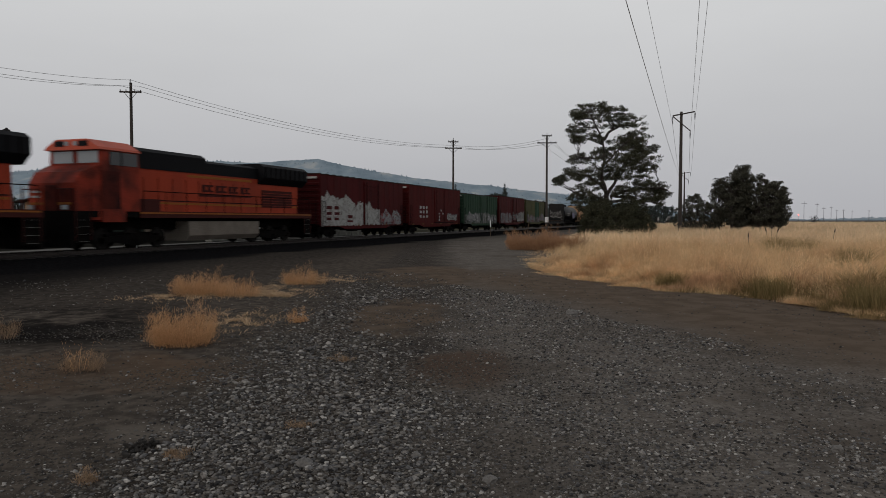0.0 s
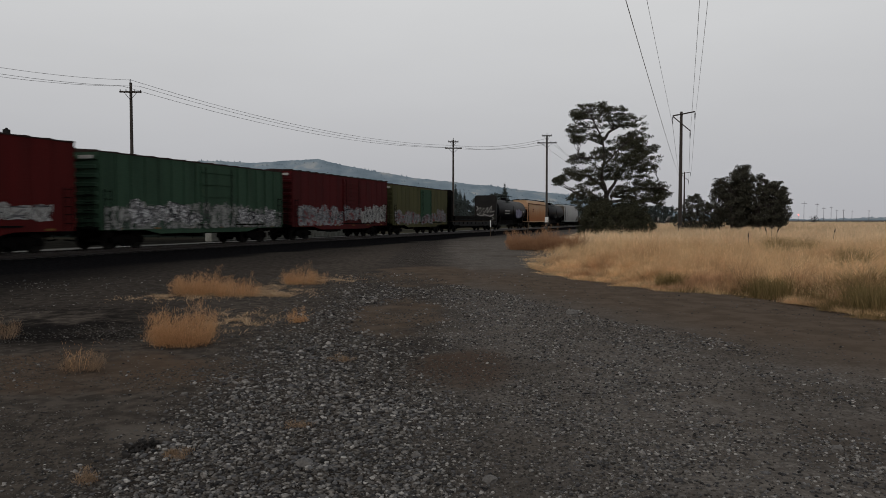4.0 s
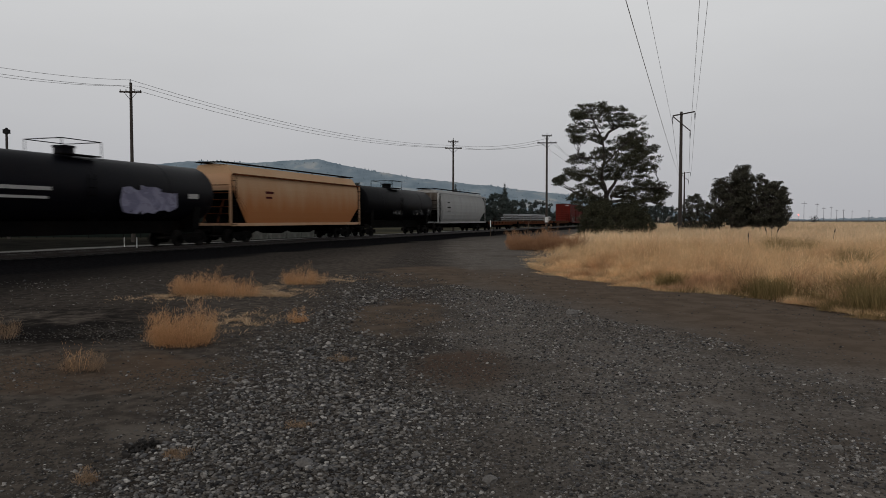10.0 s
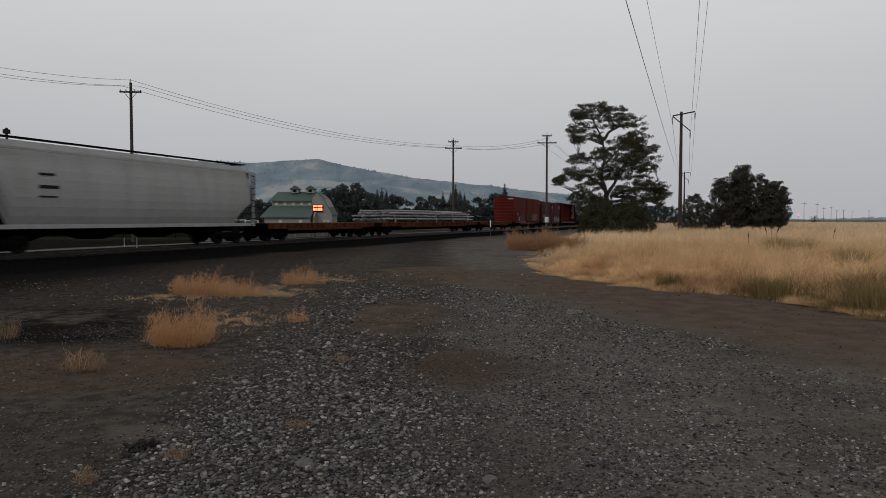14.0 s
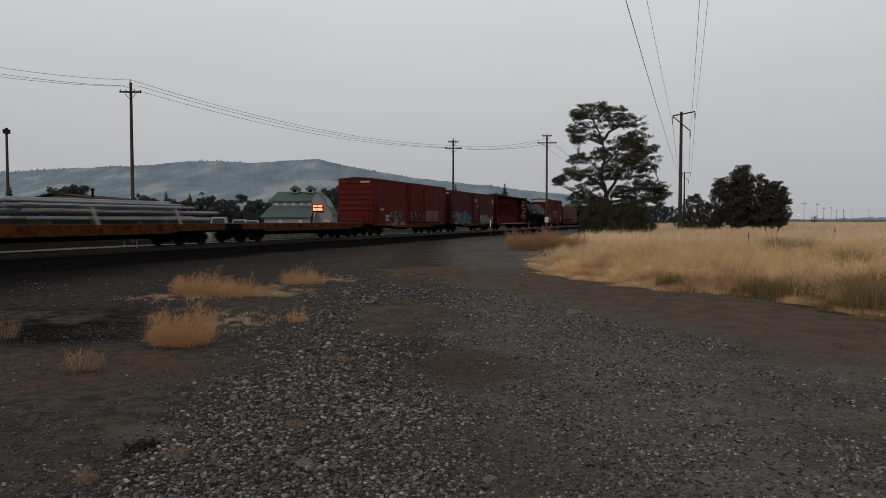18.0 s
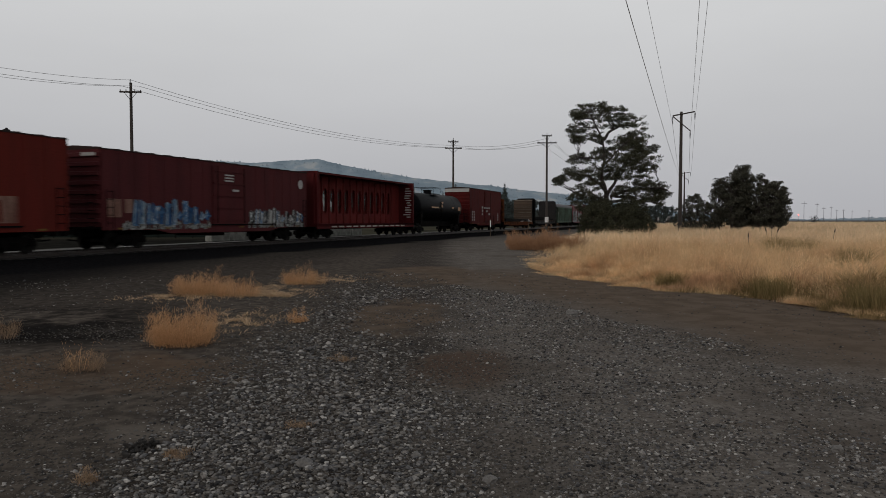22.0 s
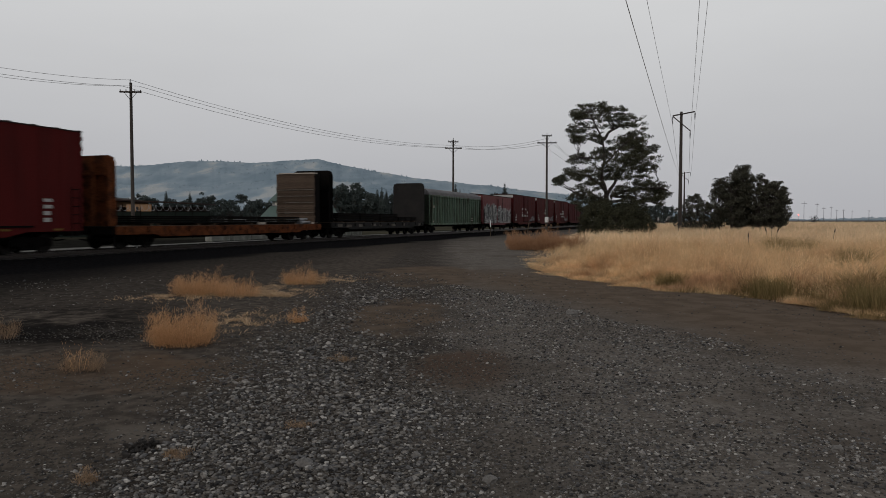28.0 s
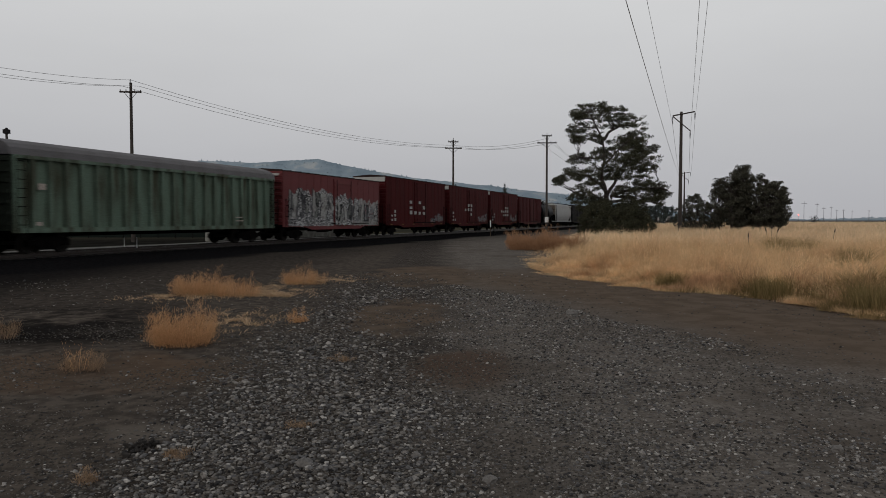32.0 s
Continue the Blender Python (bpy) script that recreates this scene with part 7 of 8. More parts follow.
def tree(name, label, x, y, height, spread, seed, leafmat, pads=60, per=120, leaf=0.12, trunk_h=0.3, squash=1.0, flat=0.55, profile=None, pad=(0.035, 0.085)):
    rnd = random.Random(seed)
    rng = np.random.default_rng(seed)
    t = thing(name, label, "tree", Matrix.Translation((x, y, relief(x, y) - 0.05)))
    bm = bmesh.new()
    fork = Vector((0, 0, height * trunk_h))
    limb(bm, (0, 0, -0.1), fork, height * 0.030, height * 0.022, rnd, 0.06)
    part("trunk", bm, M_BARK, t, smooth=True)
    mains = []
    for k in range(6):
        a = 2 * math.pi * k / 6 + rnd.uniform(-0.4, 0.4)
        out = spread * rnd.uniform(0.3, 0.55)
        q = Vector((math.cos(a) * out, math.sin(a) * out, height * rnd.uniform(0.45, 0.88)))
        bm = bmesh.new()
        pts = limb(bm, fork - Vector((0, 0, rnd.uniform(0, 0.12) * height)), q, height * 0.016, height * 0.006, rnd, 0.25, 5)
        part("limb", bm, M_BARK, t)
        mains += pts[2:]
    bm = bmesh.new()
    centres, radii = [], []
    while len(centres) < pads:
        z = rnd.uniform(trunk_h * 0.7, 1.0)
        if profile:
            g = z * len(profile) - 0.5
            i = max(0, min(int(g), len(profile) - 2))
            u = max(0.0, min(1.0, g - i))
            w0, w1 = [profile[i][q] * (1 - u) + profile[i + 1][q] * u for q in (0, 1)]
        else:
            w = math.sqrt(max(0.05, 1 - ((z - 0.5) / 0.52) ** 2)) * (1 + 0.3 * noise.noise((z * 4, seed, 0)))
            w0, w1 = -w, w
        f = rnd.random()
        px = (w0 + (w1 - w0) * f) * spread
        half = (w1 - w0) / 2 * spread
        py = rnd.uniform(-1, 1) * half * math.sqrt(max(0.05, 1 - (2 * f - 1) ** 2)) * squash
        c = Vector((px, py, z * height * 0.97))
        centres.append(c[:])
        radii.append(height * rnd.uniform(*pad))
        base = min(mains, key=lambda m: (m - c).length + (0.6 * height if m.z > c.z else 0))
        limb(bm, base, c, height * 0.004, height * 0.0012, rnd, 0.3, 3)
    tagged(part("branchwork", bm, M_BARK, t), kind="stuff")
    V, F = leaf_cloud(centres, radii, per, leaf, rng, flat)
    tagged(stuff_part("crown", V, F, leafmat, t), kind="stuff")
    return t


def conifer(name, label, x, y, height, w, seed, leafmat):
    rnd = random.Random(seed)
    t = thing(name, label, "tree", Matrix.Translation((x, y, -0.1)))
    bm = bmesh.new()
    tube(bm, (0, 0, 0), (0, 0, height * 0.97), height * 0.02, 6, 0.02)
    part("trunk", bm, M_BARK, t)
    V, F = [], []
    z = height * 0.08
    while z < height:
        r = w * (1 - z / height) ** 0.85 + 0.1
        for k in range(22):
            a = rnd.random() * 6.28
            rr = r * rnd.uniform(0.6, 1.1)
            i = len(V)
            ca, sa = math.cos(a), math.sin(a)
            ww = 0.16 * r + 0.2
            V += [(0, 0, z + 0.25 * rr), (ca * rr * 0.6 - sa * ww, sa * rr * 0.6 + ca * ww, z - 0.12 * rr), (ca * rr, sa * rr, z - 0.3 * rr), (ca * rr * 0.6 + sa * ww, sa * rr * 0.6 - ca * ww, z - 0.12 * rr)]
            F += [(i, i + 1, i + 2, i + 3)]
        z += height * 0.028
    link("crown", raw("crown", V, F), leafmat, t)
    return t


LOCUST_LIMBS = (
    ((0.1, 4.2), (-0.45, 6.8), (-0.55, 9.4), (-1.3, 10.9), (-2.0, 12.4)),
    ((-0.5, 9.4), (0.3, 10.6), (1.5, 11.3), (2.8, 11.4)),
    ((0.2, 4.2), (1.1, 5.9), (2.0, 7.4), (3.2, 8.9), (3.9, 9.6)),
    ((-0.1, 4.8), (-1.8, 6.2), (-3.8, 6.5), (-4.6, 6.1)),
    ((0.5, 4.1), (2.9, 4.8), (5.4, 5.0), (6.2, 4.7)),
    ((-0.45, 6.8), (0.9, 8.5), (2.2, 9.8)),
    ((-0.5, 8.0), (-2.2, 8.0), (-3.2, 8.2)),
    ((-0.3, 3.6), (-1.6, 4.6), (-2.7, 4.3)),
)
BOUGHS = (
    (-2.1, 13.05, 1.1), (-0.4, 13.2, 0.95), (-2.9, 12.4, 0.7), (0.8, 12.6, 1.1), (-2.6, 11.45, 0.95), (-0.2, 11.75, 1.5),
    (2.5, 11.85, 1.1), (3.5, 10.6, 1.05), (-2.7, 10.4, 0.85), (-1.5, 10.0, 0.7), (1.9, 10.0, 1.25), (4.0, 9.05, 0.9),
    (2.4, 8.85, 1.5), (0.1, 8.9, 0.95), (-2.4, 8.1, 1.05), (0.1, 7.7, 1.45), (3.4, 7.7, 1.45), (4.6, 7.15, 0.9),
    (-3.5, 6.55, 1.1), (-1.5, 6.5, 1.3), (-4.4, 5.95, 0.65), (1.4, 6.2, 1.1), (3.5, 5.8, 1.1), (-1.8, 5.1, 1.3),
    (1.5, 4.8, 1.0), (5.4, 5.35, 1.0), (6.1, 4.6, 0.8), (3.4, 4.5, 1.2), (-2.7, 4.2, 0.8), (5.2, 3.9, 0.7),
    (1.9, 7.5, 1.3), (3.0, 9.7, 1.1), (0.5, 6.6, 0.9), (-0.9, 3.9, 0.9), (2.2, 3.6, 1.0), (3.6, 3.3, 0.9), (-2.1, 3.3, 0.9), (0.6, 3.2, 0.8))


def locust(x, y):
    """An old locust: a leaning trunk, long bare limbs and flat lacy boughs with sky between them."""
    rnd, rng = random.Random(12), np.random.default_rng(12)
    t = thing("locust_tree", "open-crowned dark green locust tree at the field edge", "tree", Matrix.Translation((x, y, relief(x, y) - 0.05)))
    bm = bmesh.new()
    limb(bm, (0.35, 0, -0.1), (0.1, 0, 4.3), 0.36, 0.26, rnd, 0.05)
    part("trunk", bm, M_BARK, t, smooth=True)
    joints = []
    for k, line in enumerate(LOCUST_LIMBS):
        bm = bmesh.new()
        depth = rnd.uniform(-0.35, 0.35)
        pts = [Vector((a, depth * math.hypot(a - line[0][0], c - line[0][1]), c)) for a, c in line]
        r = 0.19 if k < 5 else 0.11
        for i, (p, q) in enumerate(zip(pts, pts[1:])):
            limb(bm, p, q, r * 0.72 ** i, r * 0.72 ** (i + 1), rnd, 0.16, 3)
            joints += [p, p.lerp(q, 0.5), q]
        part("limb", bm, M_BARK, t, smooth=True)
    bm = bmesh.new()
    centres, radii = [], []
    for bx, bz, br in BOUGHS:
        deep = rnd.choice((-1, 1)) * rnd.uniform(0.1, 0.5) * (3.6 - 0.25 * abs(bz - 7))
        for k in range(int(21 + 28 * br)):
            a, q = rnd.uniform(0, 6.28), math.sqrt(rnd.random())
            c = Vector((bx + math.cos(a) * q * br * 1.1, deep + rnd.uniform(-1.3, 1.3) * br, bz + math.sin(a) * q * br * 0.66 - 0.22))
            if any(((c.x - hx) / rx) ** 2 + ((c.z - hz) / rz) ** 2 < 1 for hx, hz, rx, rz in ((0.75, 10.65, 1.15, 0.6), (-2.3, 9.2, 1.6, 0.5), (-3.9, 4.6, 0.9, 0.5), (0.9, 5.5, 0.8, 0.4), (4.6, 6.3, 0.9, 0.35), (-2.6, 7.3, 1.0, 0.25))):
                continue
            centres.append(c[:])
            radii.append(rnd.uniform(0.2, 0.5))
            if k % 7 == 0:
                base = min(joints, key=lambda m: (m - c).length + (5.0 if m.z > c.z + 0.3 else 0))
                limb(bm, base, c, 0.04, 0.012, rnd, 0.14, 3)
    tagged(part("branchwork", bm, M_BARK, t), kind="stuff")
    V, F = leaf_cloud(centres, radii, 330, 0.072, rng, 0.5)
    tagged(stuff_part("crown", V, F, M_LEAF, t), kind="stuff")


def trees():
    locust(16.55, 74.0)
    for i, (x, y, h, w) in enumerate(((15.6, 72.0, 3.5, 2.0), (18.4, 72.5, 3.3, 2.4), (17.0, 71.0, 2.9, 2.2), (20.2, 74, 2.4, 1.5))):
        tree("bush", "dense dark bush under the locust tree", x, y, h, w, 20 + i, M_LEAF, 120, 380, 0.09, 0.1, 1.0, 0.8, ((-0.9, 0.9), (-1.0, 1.0), (-1.0, 1.0), (-0.8, 0.8), (-0.4, 0.4)), (0.09, 0.19))
    # clump beside the transmission line
    for i, (x, y, h, w) in enumerate(((38.5, 101, 7.7, 1.0), (39.9, 100, 8.0, 1.5), (42.4, 103, 9.6, 1.25), (41.2, 101, 8.5, 1.6), (43.6, 102, 8.2, 1.6), (45.2, 100, 7.5, 1.8), (46.5, 102, 7.2, 1.7), (48.0, 103, 6.6, 1.35), (43.9, 100, 6.7, 2.1), (46.2, 101, 6.2, 2.0), (40.8, 101, 7.0, 2.1))):
        tree("broadleaf_tree", "dark dense broadleaf tree in the field clump", x, y, h, w, 30 + i, M_LEAF2, 125, 330, 0.1, 0.17, 1.0, 0.55, ((-0.45, 0.5), (-0.85, 0.85), (-0.95, 1.05), (-1.0, 0.9), (-0.65, 0.75)), (0.025, 0.085))
    for i, (x, y, h, w) in enumerate(((32.4, 97, 4.0, 1.5), (33.9, 98, 5.2, 1.4), (35.4, 99, 4.4, 1.3), (36.6, 99, 4.0, 1.1))):
        tree("shrub_tree", "low dark shrub tree beside the pole", x, y, h, w, 40 + i, M_LEAF2, 90, 420, 0.11, 0.06, 1.0, 0.8)
    # dark trees of the settlement behind the track
    R = random.Random(77)
    # conifers and taller broadleaf trees as (bearing, top, depth); a lower belt fills in between
    firs = ((18, 322, 150), (295, 337, 210), (337, 338, 210), (598, 330, 190), (612, 327, 192), (650, 338, 190), (668, 333, 186), (684, 334, 190), (784, 338, 200), (806, 324, 205), (822, 340, 205), (893, 322, 215), (907, 352, 225), (1010, 360, 260), (676, 330, 180), (798, 336, 195), (814, 334, 195))
    crowns = ((120, 328, 170), (105, 330, 168), (140, 331, 172), (358, 341, 212), (372, 347, 215), (250, 344, 215), (430, 346, 225), (628, 331, 194), (700, 345, 200), (765, 346, 205), (878, 344, 220), (590, 338, 175), (604, 325, 180), (620, 326, 182), (638, 336, 180), (655, 345, 182), (1164, 361, 230), (1182, 365, 236), (1148, 367, 240))
    low = []
    for k in range(28):
        low.append((-20 + k * 36 + R.uniform(-10, 10), R.uniform(349, 358), R.uniform(178, 225)))
    far_trees = [(*r, 1) for r in firs] + [(*r, 0) for r in crowns] + [(*r, 0) for r in low]
    for i, (px, top, z, kind) in enumerate(far_trees):
        x = (px - 784) / 1280 * z
        h = (389.5 - top) / 1280 * z + 1.65
        if kind:
            conifer("conifer", "dark conifer behind the railway", x, z, h, h * 0.27, 200 + i, M_FAR)
        else:
            tree("distant_tree", "dark distant broadleaf tree", x, z, h, h * 0.5, 300 + i, M_FAR, 60, 90, 0.26, 0.06, 1.0, 0.8, None, (0.06, 0.13))


trees()


def woods():
    """Belts of far trees as one mass."""
    rng = np.random.default_rng(6)
    C, R = [], []
    for k in range(420):
        px = rng.uniform(-150, 1030)
        z = rng.uniform(240, 420)
        C.append(((px - 784) / 1280 * z, z, rng.uniform(0.5, 5.0)))
        R.append(rng.uniform(1.6, 3.4))
    V, F = leaf_cloud(C, R, 26, 0.7, rng, 0.9)
    mesh_np("far_woods", V, F, M_FAR, "dark belt of far trees", "woods")


woods()


# ---- hills ----
def hills():
    m = bpy.data.materials.new("haze_tinted_hill")
    m.use_nodes = True
    nt = m.node_tree
    b = nt.nodes["Principled BSDF"]
    L = nt.links.new
    co = nt.nodes.new("ShaderNodeTexCoord")
    mp = nt.nodes.new("ShaderNodeMapping")
    mp.inputs["Scale"].default_value = (0.0065, 0.001, 0.012)
    n1 = nt.nodes.new("ShaderNodeTexNoise")
    n1.inputs["Scale"].default_value, n1.inputs["Detail"].default_value = 1.6, 8
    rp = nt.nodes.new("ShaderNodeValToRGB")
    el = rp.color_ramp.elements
    # distance haze and its pale fog patches are put into these hill colours
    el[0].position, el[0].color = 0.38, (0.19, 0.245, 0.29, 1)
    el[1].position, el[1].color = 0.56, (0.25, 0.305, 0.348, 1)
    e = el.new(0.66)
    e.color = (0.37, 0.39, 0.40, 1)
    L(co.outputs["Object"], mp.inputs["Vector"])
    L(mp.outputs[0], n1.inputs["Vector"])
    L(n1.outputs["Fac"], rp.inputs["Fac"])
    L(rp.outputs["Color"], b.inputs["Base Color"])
    b.inputs["Roughness"].default_value = 1.0
    b.inputs["Specular IOR Level"].default_value = 0.0
    # the ridge, as (bearing, rise) per 1280 of depth
    for name, D0, ridge, seed in (("hill_far", 3200, ((-900, 60), (-784, 84), (-690, 90), (-590, 94), (-520, 97), (-450, 104), (-400, 104), (-330, 101), (-260, 106), (-220, 108), (-180, 98), (-130, 88), (-60, 76), (0, 69), (60, 63), (120, 56), (200, 47), (260, 40), (330, 26), (420, 14), (520, 6), (640, 0)), 1),
                                  ("hill_near", 2300, ((-900, 40), (-784, 50), (-700, 66), (-600, 60), (-500, 66), (-420, 58), (-300, 72), (-200, 70), (-100, 62), (0, 50), (100, 42), (200, 34), (300, 18), (420, 4), (520, 0)), 2),
                                  ("hill_right", 3000, ((600, -1), (680, 2), (740, 4), (800, 6), (1000, 8), (1300, 5)), 3)):
        xs = np.array([r[0] for r in ridge], float)
        hs = np.array([r[1] for r in ridge], float)
        verts, faces = [], []
        cols, rows = 900, 14
        for j in range(rows):
            f = j / (rows - 1)
            for i in range(cols):
                u = xs[0] + (xs[-1] - xs[0]) * i / (cols - 1)
                h = np.interp(u, xs, hs) + 1.6 * noise.noise((u * 0.03, seed, 0)) + 1.0 * noise.noise((u * 0.13, seed, 4)) 
                d = D0 * (0.72 + 0.28 * f)
                prof = f ** 0.8
                rough = 5 * noise.noise((u * 0.05, j * 0.9, seed)) * f * (1 - f) * 3
                verts.append((u / 1280 * d, d, (max(h, -1) * prof + rough) / 1280 * D0 * (0.72 + 0.28 * f)))
        for j in range(rows - 1):
            for i in range(cols - 1):
                faces.append((j * cols + i, j * cols + i + 1, (j + 1) * cols + i + 1, (j + 1) * cols + i))
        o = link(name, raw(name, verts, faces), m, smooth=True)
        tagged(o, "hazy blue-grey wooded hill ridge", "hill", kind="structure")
        # conifers that stand along the ridge and down the upper slope
        rnd = random.Random(seed)
        V, F = [], []
        for k in range(1100 if seed < 3 else 60):
            j = rnd.choice((rows - 1, rows - 1, rows - 2, rows - 3, rows - 4))
            i = rnd.randrange(cols)
            vx, vy, vz = verts[j * cols + i]
            if noise.noise((i * 0.02, j * 0.5, seed + 20)) < -0.12:
                continue
            hh, ww = (2 + 7 * rnd.random() ** 2) * D0 / 3000, rnd.uniform(3, 8)
            q = len(V)
            V += [(vx - ww, vy - 2, vz - 4), (vx + ww, vy - 2, vz - 4), (vx, vy + ww, vz - 4), (vx + rnd.uniform(-1, 1), vy, vz + hh)]
            F += [(q, q + 1, q + 3), (q + 1, q + 2, q + 3), (q + 2, q, q + 3)]
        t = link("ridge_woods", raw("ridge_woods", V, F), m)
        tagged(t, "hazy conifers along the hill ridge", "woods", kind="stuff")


hills()


# ---- poles and wires ----
def at(px, z):
    return (px - 784) / 1280 * z


def wire(name, p, q, sag, r, label, n=14):
    bm = bmesh.new()
    p, q = Vector(p), Vector(q)
    pts = [p.lerp(q, k / n) - Vector((0, 0, sag * 4 * (k / n) * (1 - k / n))) for k in range(n + 1)]
    polytube(bm, pts, r * (1.3 if name == "power_line" else 0.85), 4)
    o = part(name, bm, M_WIRE)
    tagged(o, label, "wire")


def utility_pole(x, y, h, arms, turn, label, tag=False):
    p = thing("utility_pole", label, "utility pole", pose(x, y, 0, 0, 0, turn))
    bm = bmesh.new()
    tube(bm, (0, 0, -0.3), (0, 0, h), 0.15, 10, 0.1)
    part("pole", bm, M_POLE, p)
    for z, w in arms:
        part("crossarm", bevelled(boxes((-w / 2, w / 2, -0.17, -0.06, h - z - 0.06, h - z + 0.06)), 0.01), M_POLE, p)
        for k in (-0.46, -0.2, 0.2, 0.46):
            bm = bmesh.new()
            tube(bm, (w * k, -0.115, h - z + 0.05), (w * k, -0.115, h - z + 0.17), 0.03, 6, 0.042)
            part("insulator", bm, M_ROOFGREY, p)
        bm = bmesh.new()
        for s in (-1, 1):
            tube(bm, (s * w * 0.28, -0.12, h - z - 0.05), (0, -0.13, h - z - 0.6), 0.018, 4)
        part("arm_brace", bm, M_DARK, p)
    bm = bmesh.new()
    tube(bm, (0, -0.115, h - 0.05), (0, -0.115, h + 0.25), 0.035, 6, 0.045)
    part("top_pin", bm, M_ROOFGREY, p)
    if tag:
        part("tag", boxes((-0.22, 0.22, -0.2, -0.18, 1.35, 2.0)), M_WHITEPOST, p, "white number tag")
    return p


def poles():
    p1, p2, p3 = (at(236, 54), 54.0, 11.8), (at(802, 91), 91.0, 11.65), (at(967, 88), 88.0, 11.9)
    utility_pole(*p1, ((0.7, 1.55),), 8, "weathered wooden utility pole with one crossarm")
    utility_pole(*p2, ((0.25, 1.3), (1.05, 2.1)), 5, "weathered wooden utility pole with two crossarms")
    utility_pole(*p3, ((0.1, 1.2), (0.95, 2.3)), -5, "weathered wooden utility pole with a white tag", tag=True)
    for k, dz in ((-0.6, -0.25), (0.0, 0.2), (0.6, -0.25)):
        a = Vector((p1[0] + k, p1[1], p1[2] + dz))
        b = Vector((p2[0] + k * 1.5, p2[1], p2[2] - 0.8 + dz * 0.6))
        wire("power_line", a, b, 1.1, 0.011, "thin overhead wire between utility poles", 20)
        wire("power_line", b, (p3[0] + k * 1.5, p3[1], p3[2] + dz - 0.6), 0.5, 0.012, "thin overhead wire between utility poles")
        wire("power_line", (at(-160, 36) + k, 36.0, 9.8 + dz), a, 0.3, 0.009, "thin overhead wire between utility poles")
        wire("power_line", (p3[0] + k * 1.5, p3[1], p3[2] + dz - 0.6), (34.0, 150, 9.5 + dz), 0.6, 0.015, "thin overhead wire between utility poles")
    # transmission line over the yard
    tops = []
    for px, z, h in ((1203, 91.0, 15.0), (1210, 205.0, 15.0)):
        x = at(px, z)
        p = thing("transmission_pole", "tall dark transmission pole with a tilted crossarm", "transmission pole", pose(x, z, 0, 0, 0, -12))
        bm = bmesh.new()
        tube(bm, (0, 0, -0.4), (0, 0, h + 0.15), 0.26, 12, 0.16)
        part("pole", bm, M_POLE, p)
        bm = bmesh.new()
        tube(bm, (-1.05, -0.2, h - 0.35), (1.6, -0.2, h + 0.1), 0.09, 6)
        part("crossarm", bm, M_POLE, p)
        bm = bmesh.new()
        tube(bm, (-1.0, -0.2, h - 0.45), (1.1, -0.2, h - 2.3), 0.07, 6)
        part("brace_arm", bm, M_POLE, p)
        for ix, iz in ((-1.05, h - 0.4), (1.6, h + 0.05), (1.05, h - 2.3)):
            bm = bmesh.new()
            for q in range(6):
                tube(bm, (ix, -0.2, iz - 0.12 - q * 0.14), (ix, -0.2, iz - 0.2 - q * 0.14), 0.07, 8)
            tube(bm, (ix, -0.2, iz), (ix, -0.2, iz - 1.0), 0.02, 4)
            part("insulator_string", bm, M_DARK, p)
        tops.append([p.matrix_world @ Vector(v) for v in ((-1.05, -0.2, h - 1.4), (1.6, -0.2, h - 0.95), (1.05, -0.2, h - 3.3), (-0.25, -0.2, h - 7.7))])
    for k in range(4):
        a, b = tops[0][k], tops[1][k]
        wire("transmission_wire", a - Vector(((0.3425, 0.334, 0.334, 0.3425)[k], 1.0, 0.0)) * 110, a, 0.5, 0.013 if k < 3 else 0.012, "overhead transmission wire over the yard", 40)
        wire("transmission_wire", a, b, 1.2, 0.02, "overhead transmission wire over the yard", 16)
    # lamp pole behind the railway
    x = at(16, 62)
    p = thing("lamp_pole", "dark wooden pole with a floodlight head", "lamp pole", pose(x, 62, 0))
    bm = bmesh.new()
    tube(bm, (0, 0, 0), (0, 0, 9.1), 0.14, 8, 0.1)
    part("pole", bm, M_POLE, p)
    bm = boxes((-0.22, 0.22, -0.2, 0.2, 9.0, 9.35))
    tube(bm, (0, 0, 9.35), (0, 0, 9.5), 0.16, 8, 0.08)
    part("floodlight", bm, M_BULK, p)
    # row of far poles on the plain
    for i, (px, top, z) in enumerate(((1422, 357, 330), (1445, 360, 420), (1457, 367, 480), (1470, 366, 520), (1480, 371, 640), (1492, 371, 700), (1507, 373, 800), (1537, 372, 620), (1389, 372, 640))):
        p = thing("far_pole", "thin far utility pole on the plain", "utility pole", pose(at(px, z), z, 0), group="far poles")
        h = (389.5 - top) / 1280 * z + 1.65
        bm = bmesh.new()
        tube(bm, (0, 0, 0), (0, 0, h), 0.14 * z / 400, 6, 0.1 * z / 400)
        part("pole", bm, M_FARPOLE, p)
        part("crossarm", boxes((-1.2, 1.2, -0.1, 0.1, h - 0.9, h - 0.7)), M_FARPOLE, p)
    tree("far_bush", "far round bush on the plain", at(1440, 330), 330, 4.2, 2.2, 90, M_FAR, 40, 60, 0.3, 0.1, 1.0, 0.9)
    p = thing("signal_lamp", "far glowing red signal lamp on a mast", "signal", pose(at(1412, 330), 330, 0))
    bm = bmesh.new()
    tube(bm, (0, 0, 0), (0, 0, 4.2), 0.1, 6)
    part("mast", bm, M_POLE, p)
    bm = bmesh.new()
    tube(bm, (0, -0.1, 3.9), (0, -0.3, 3.9), 0.3, 10)
    part("lamp", bm, glow("signal_red", (1.0, 0.16, 0.12), 2.2), p, "glowing red lamp")


poles()


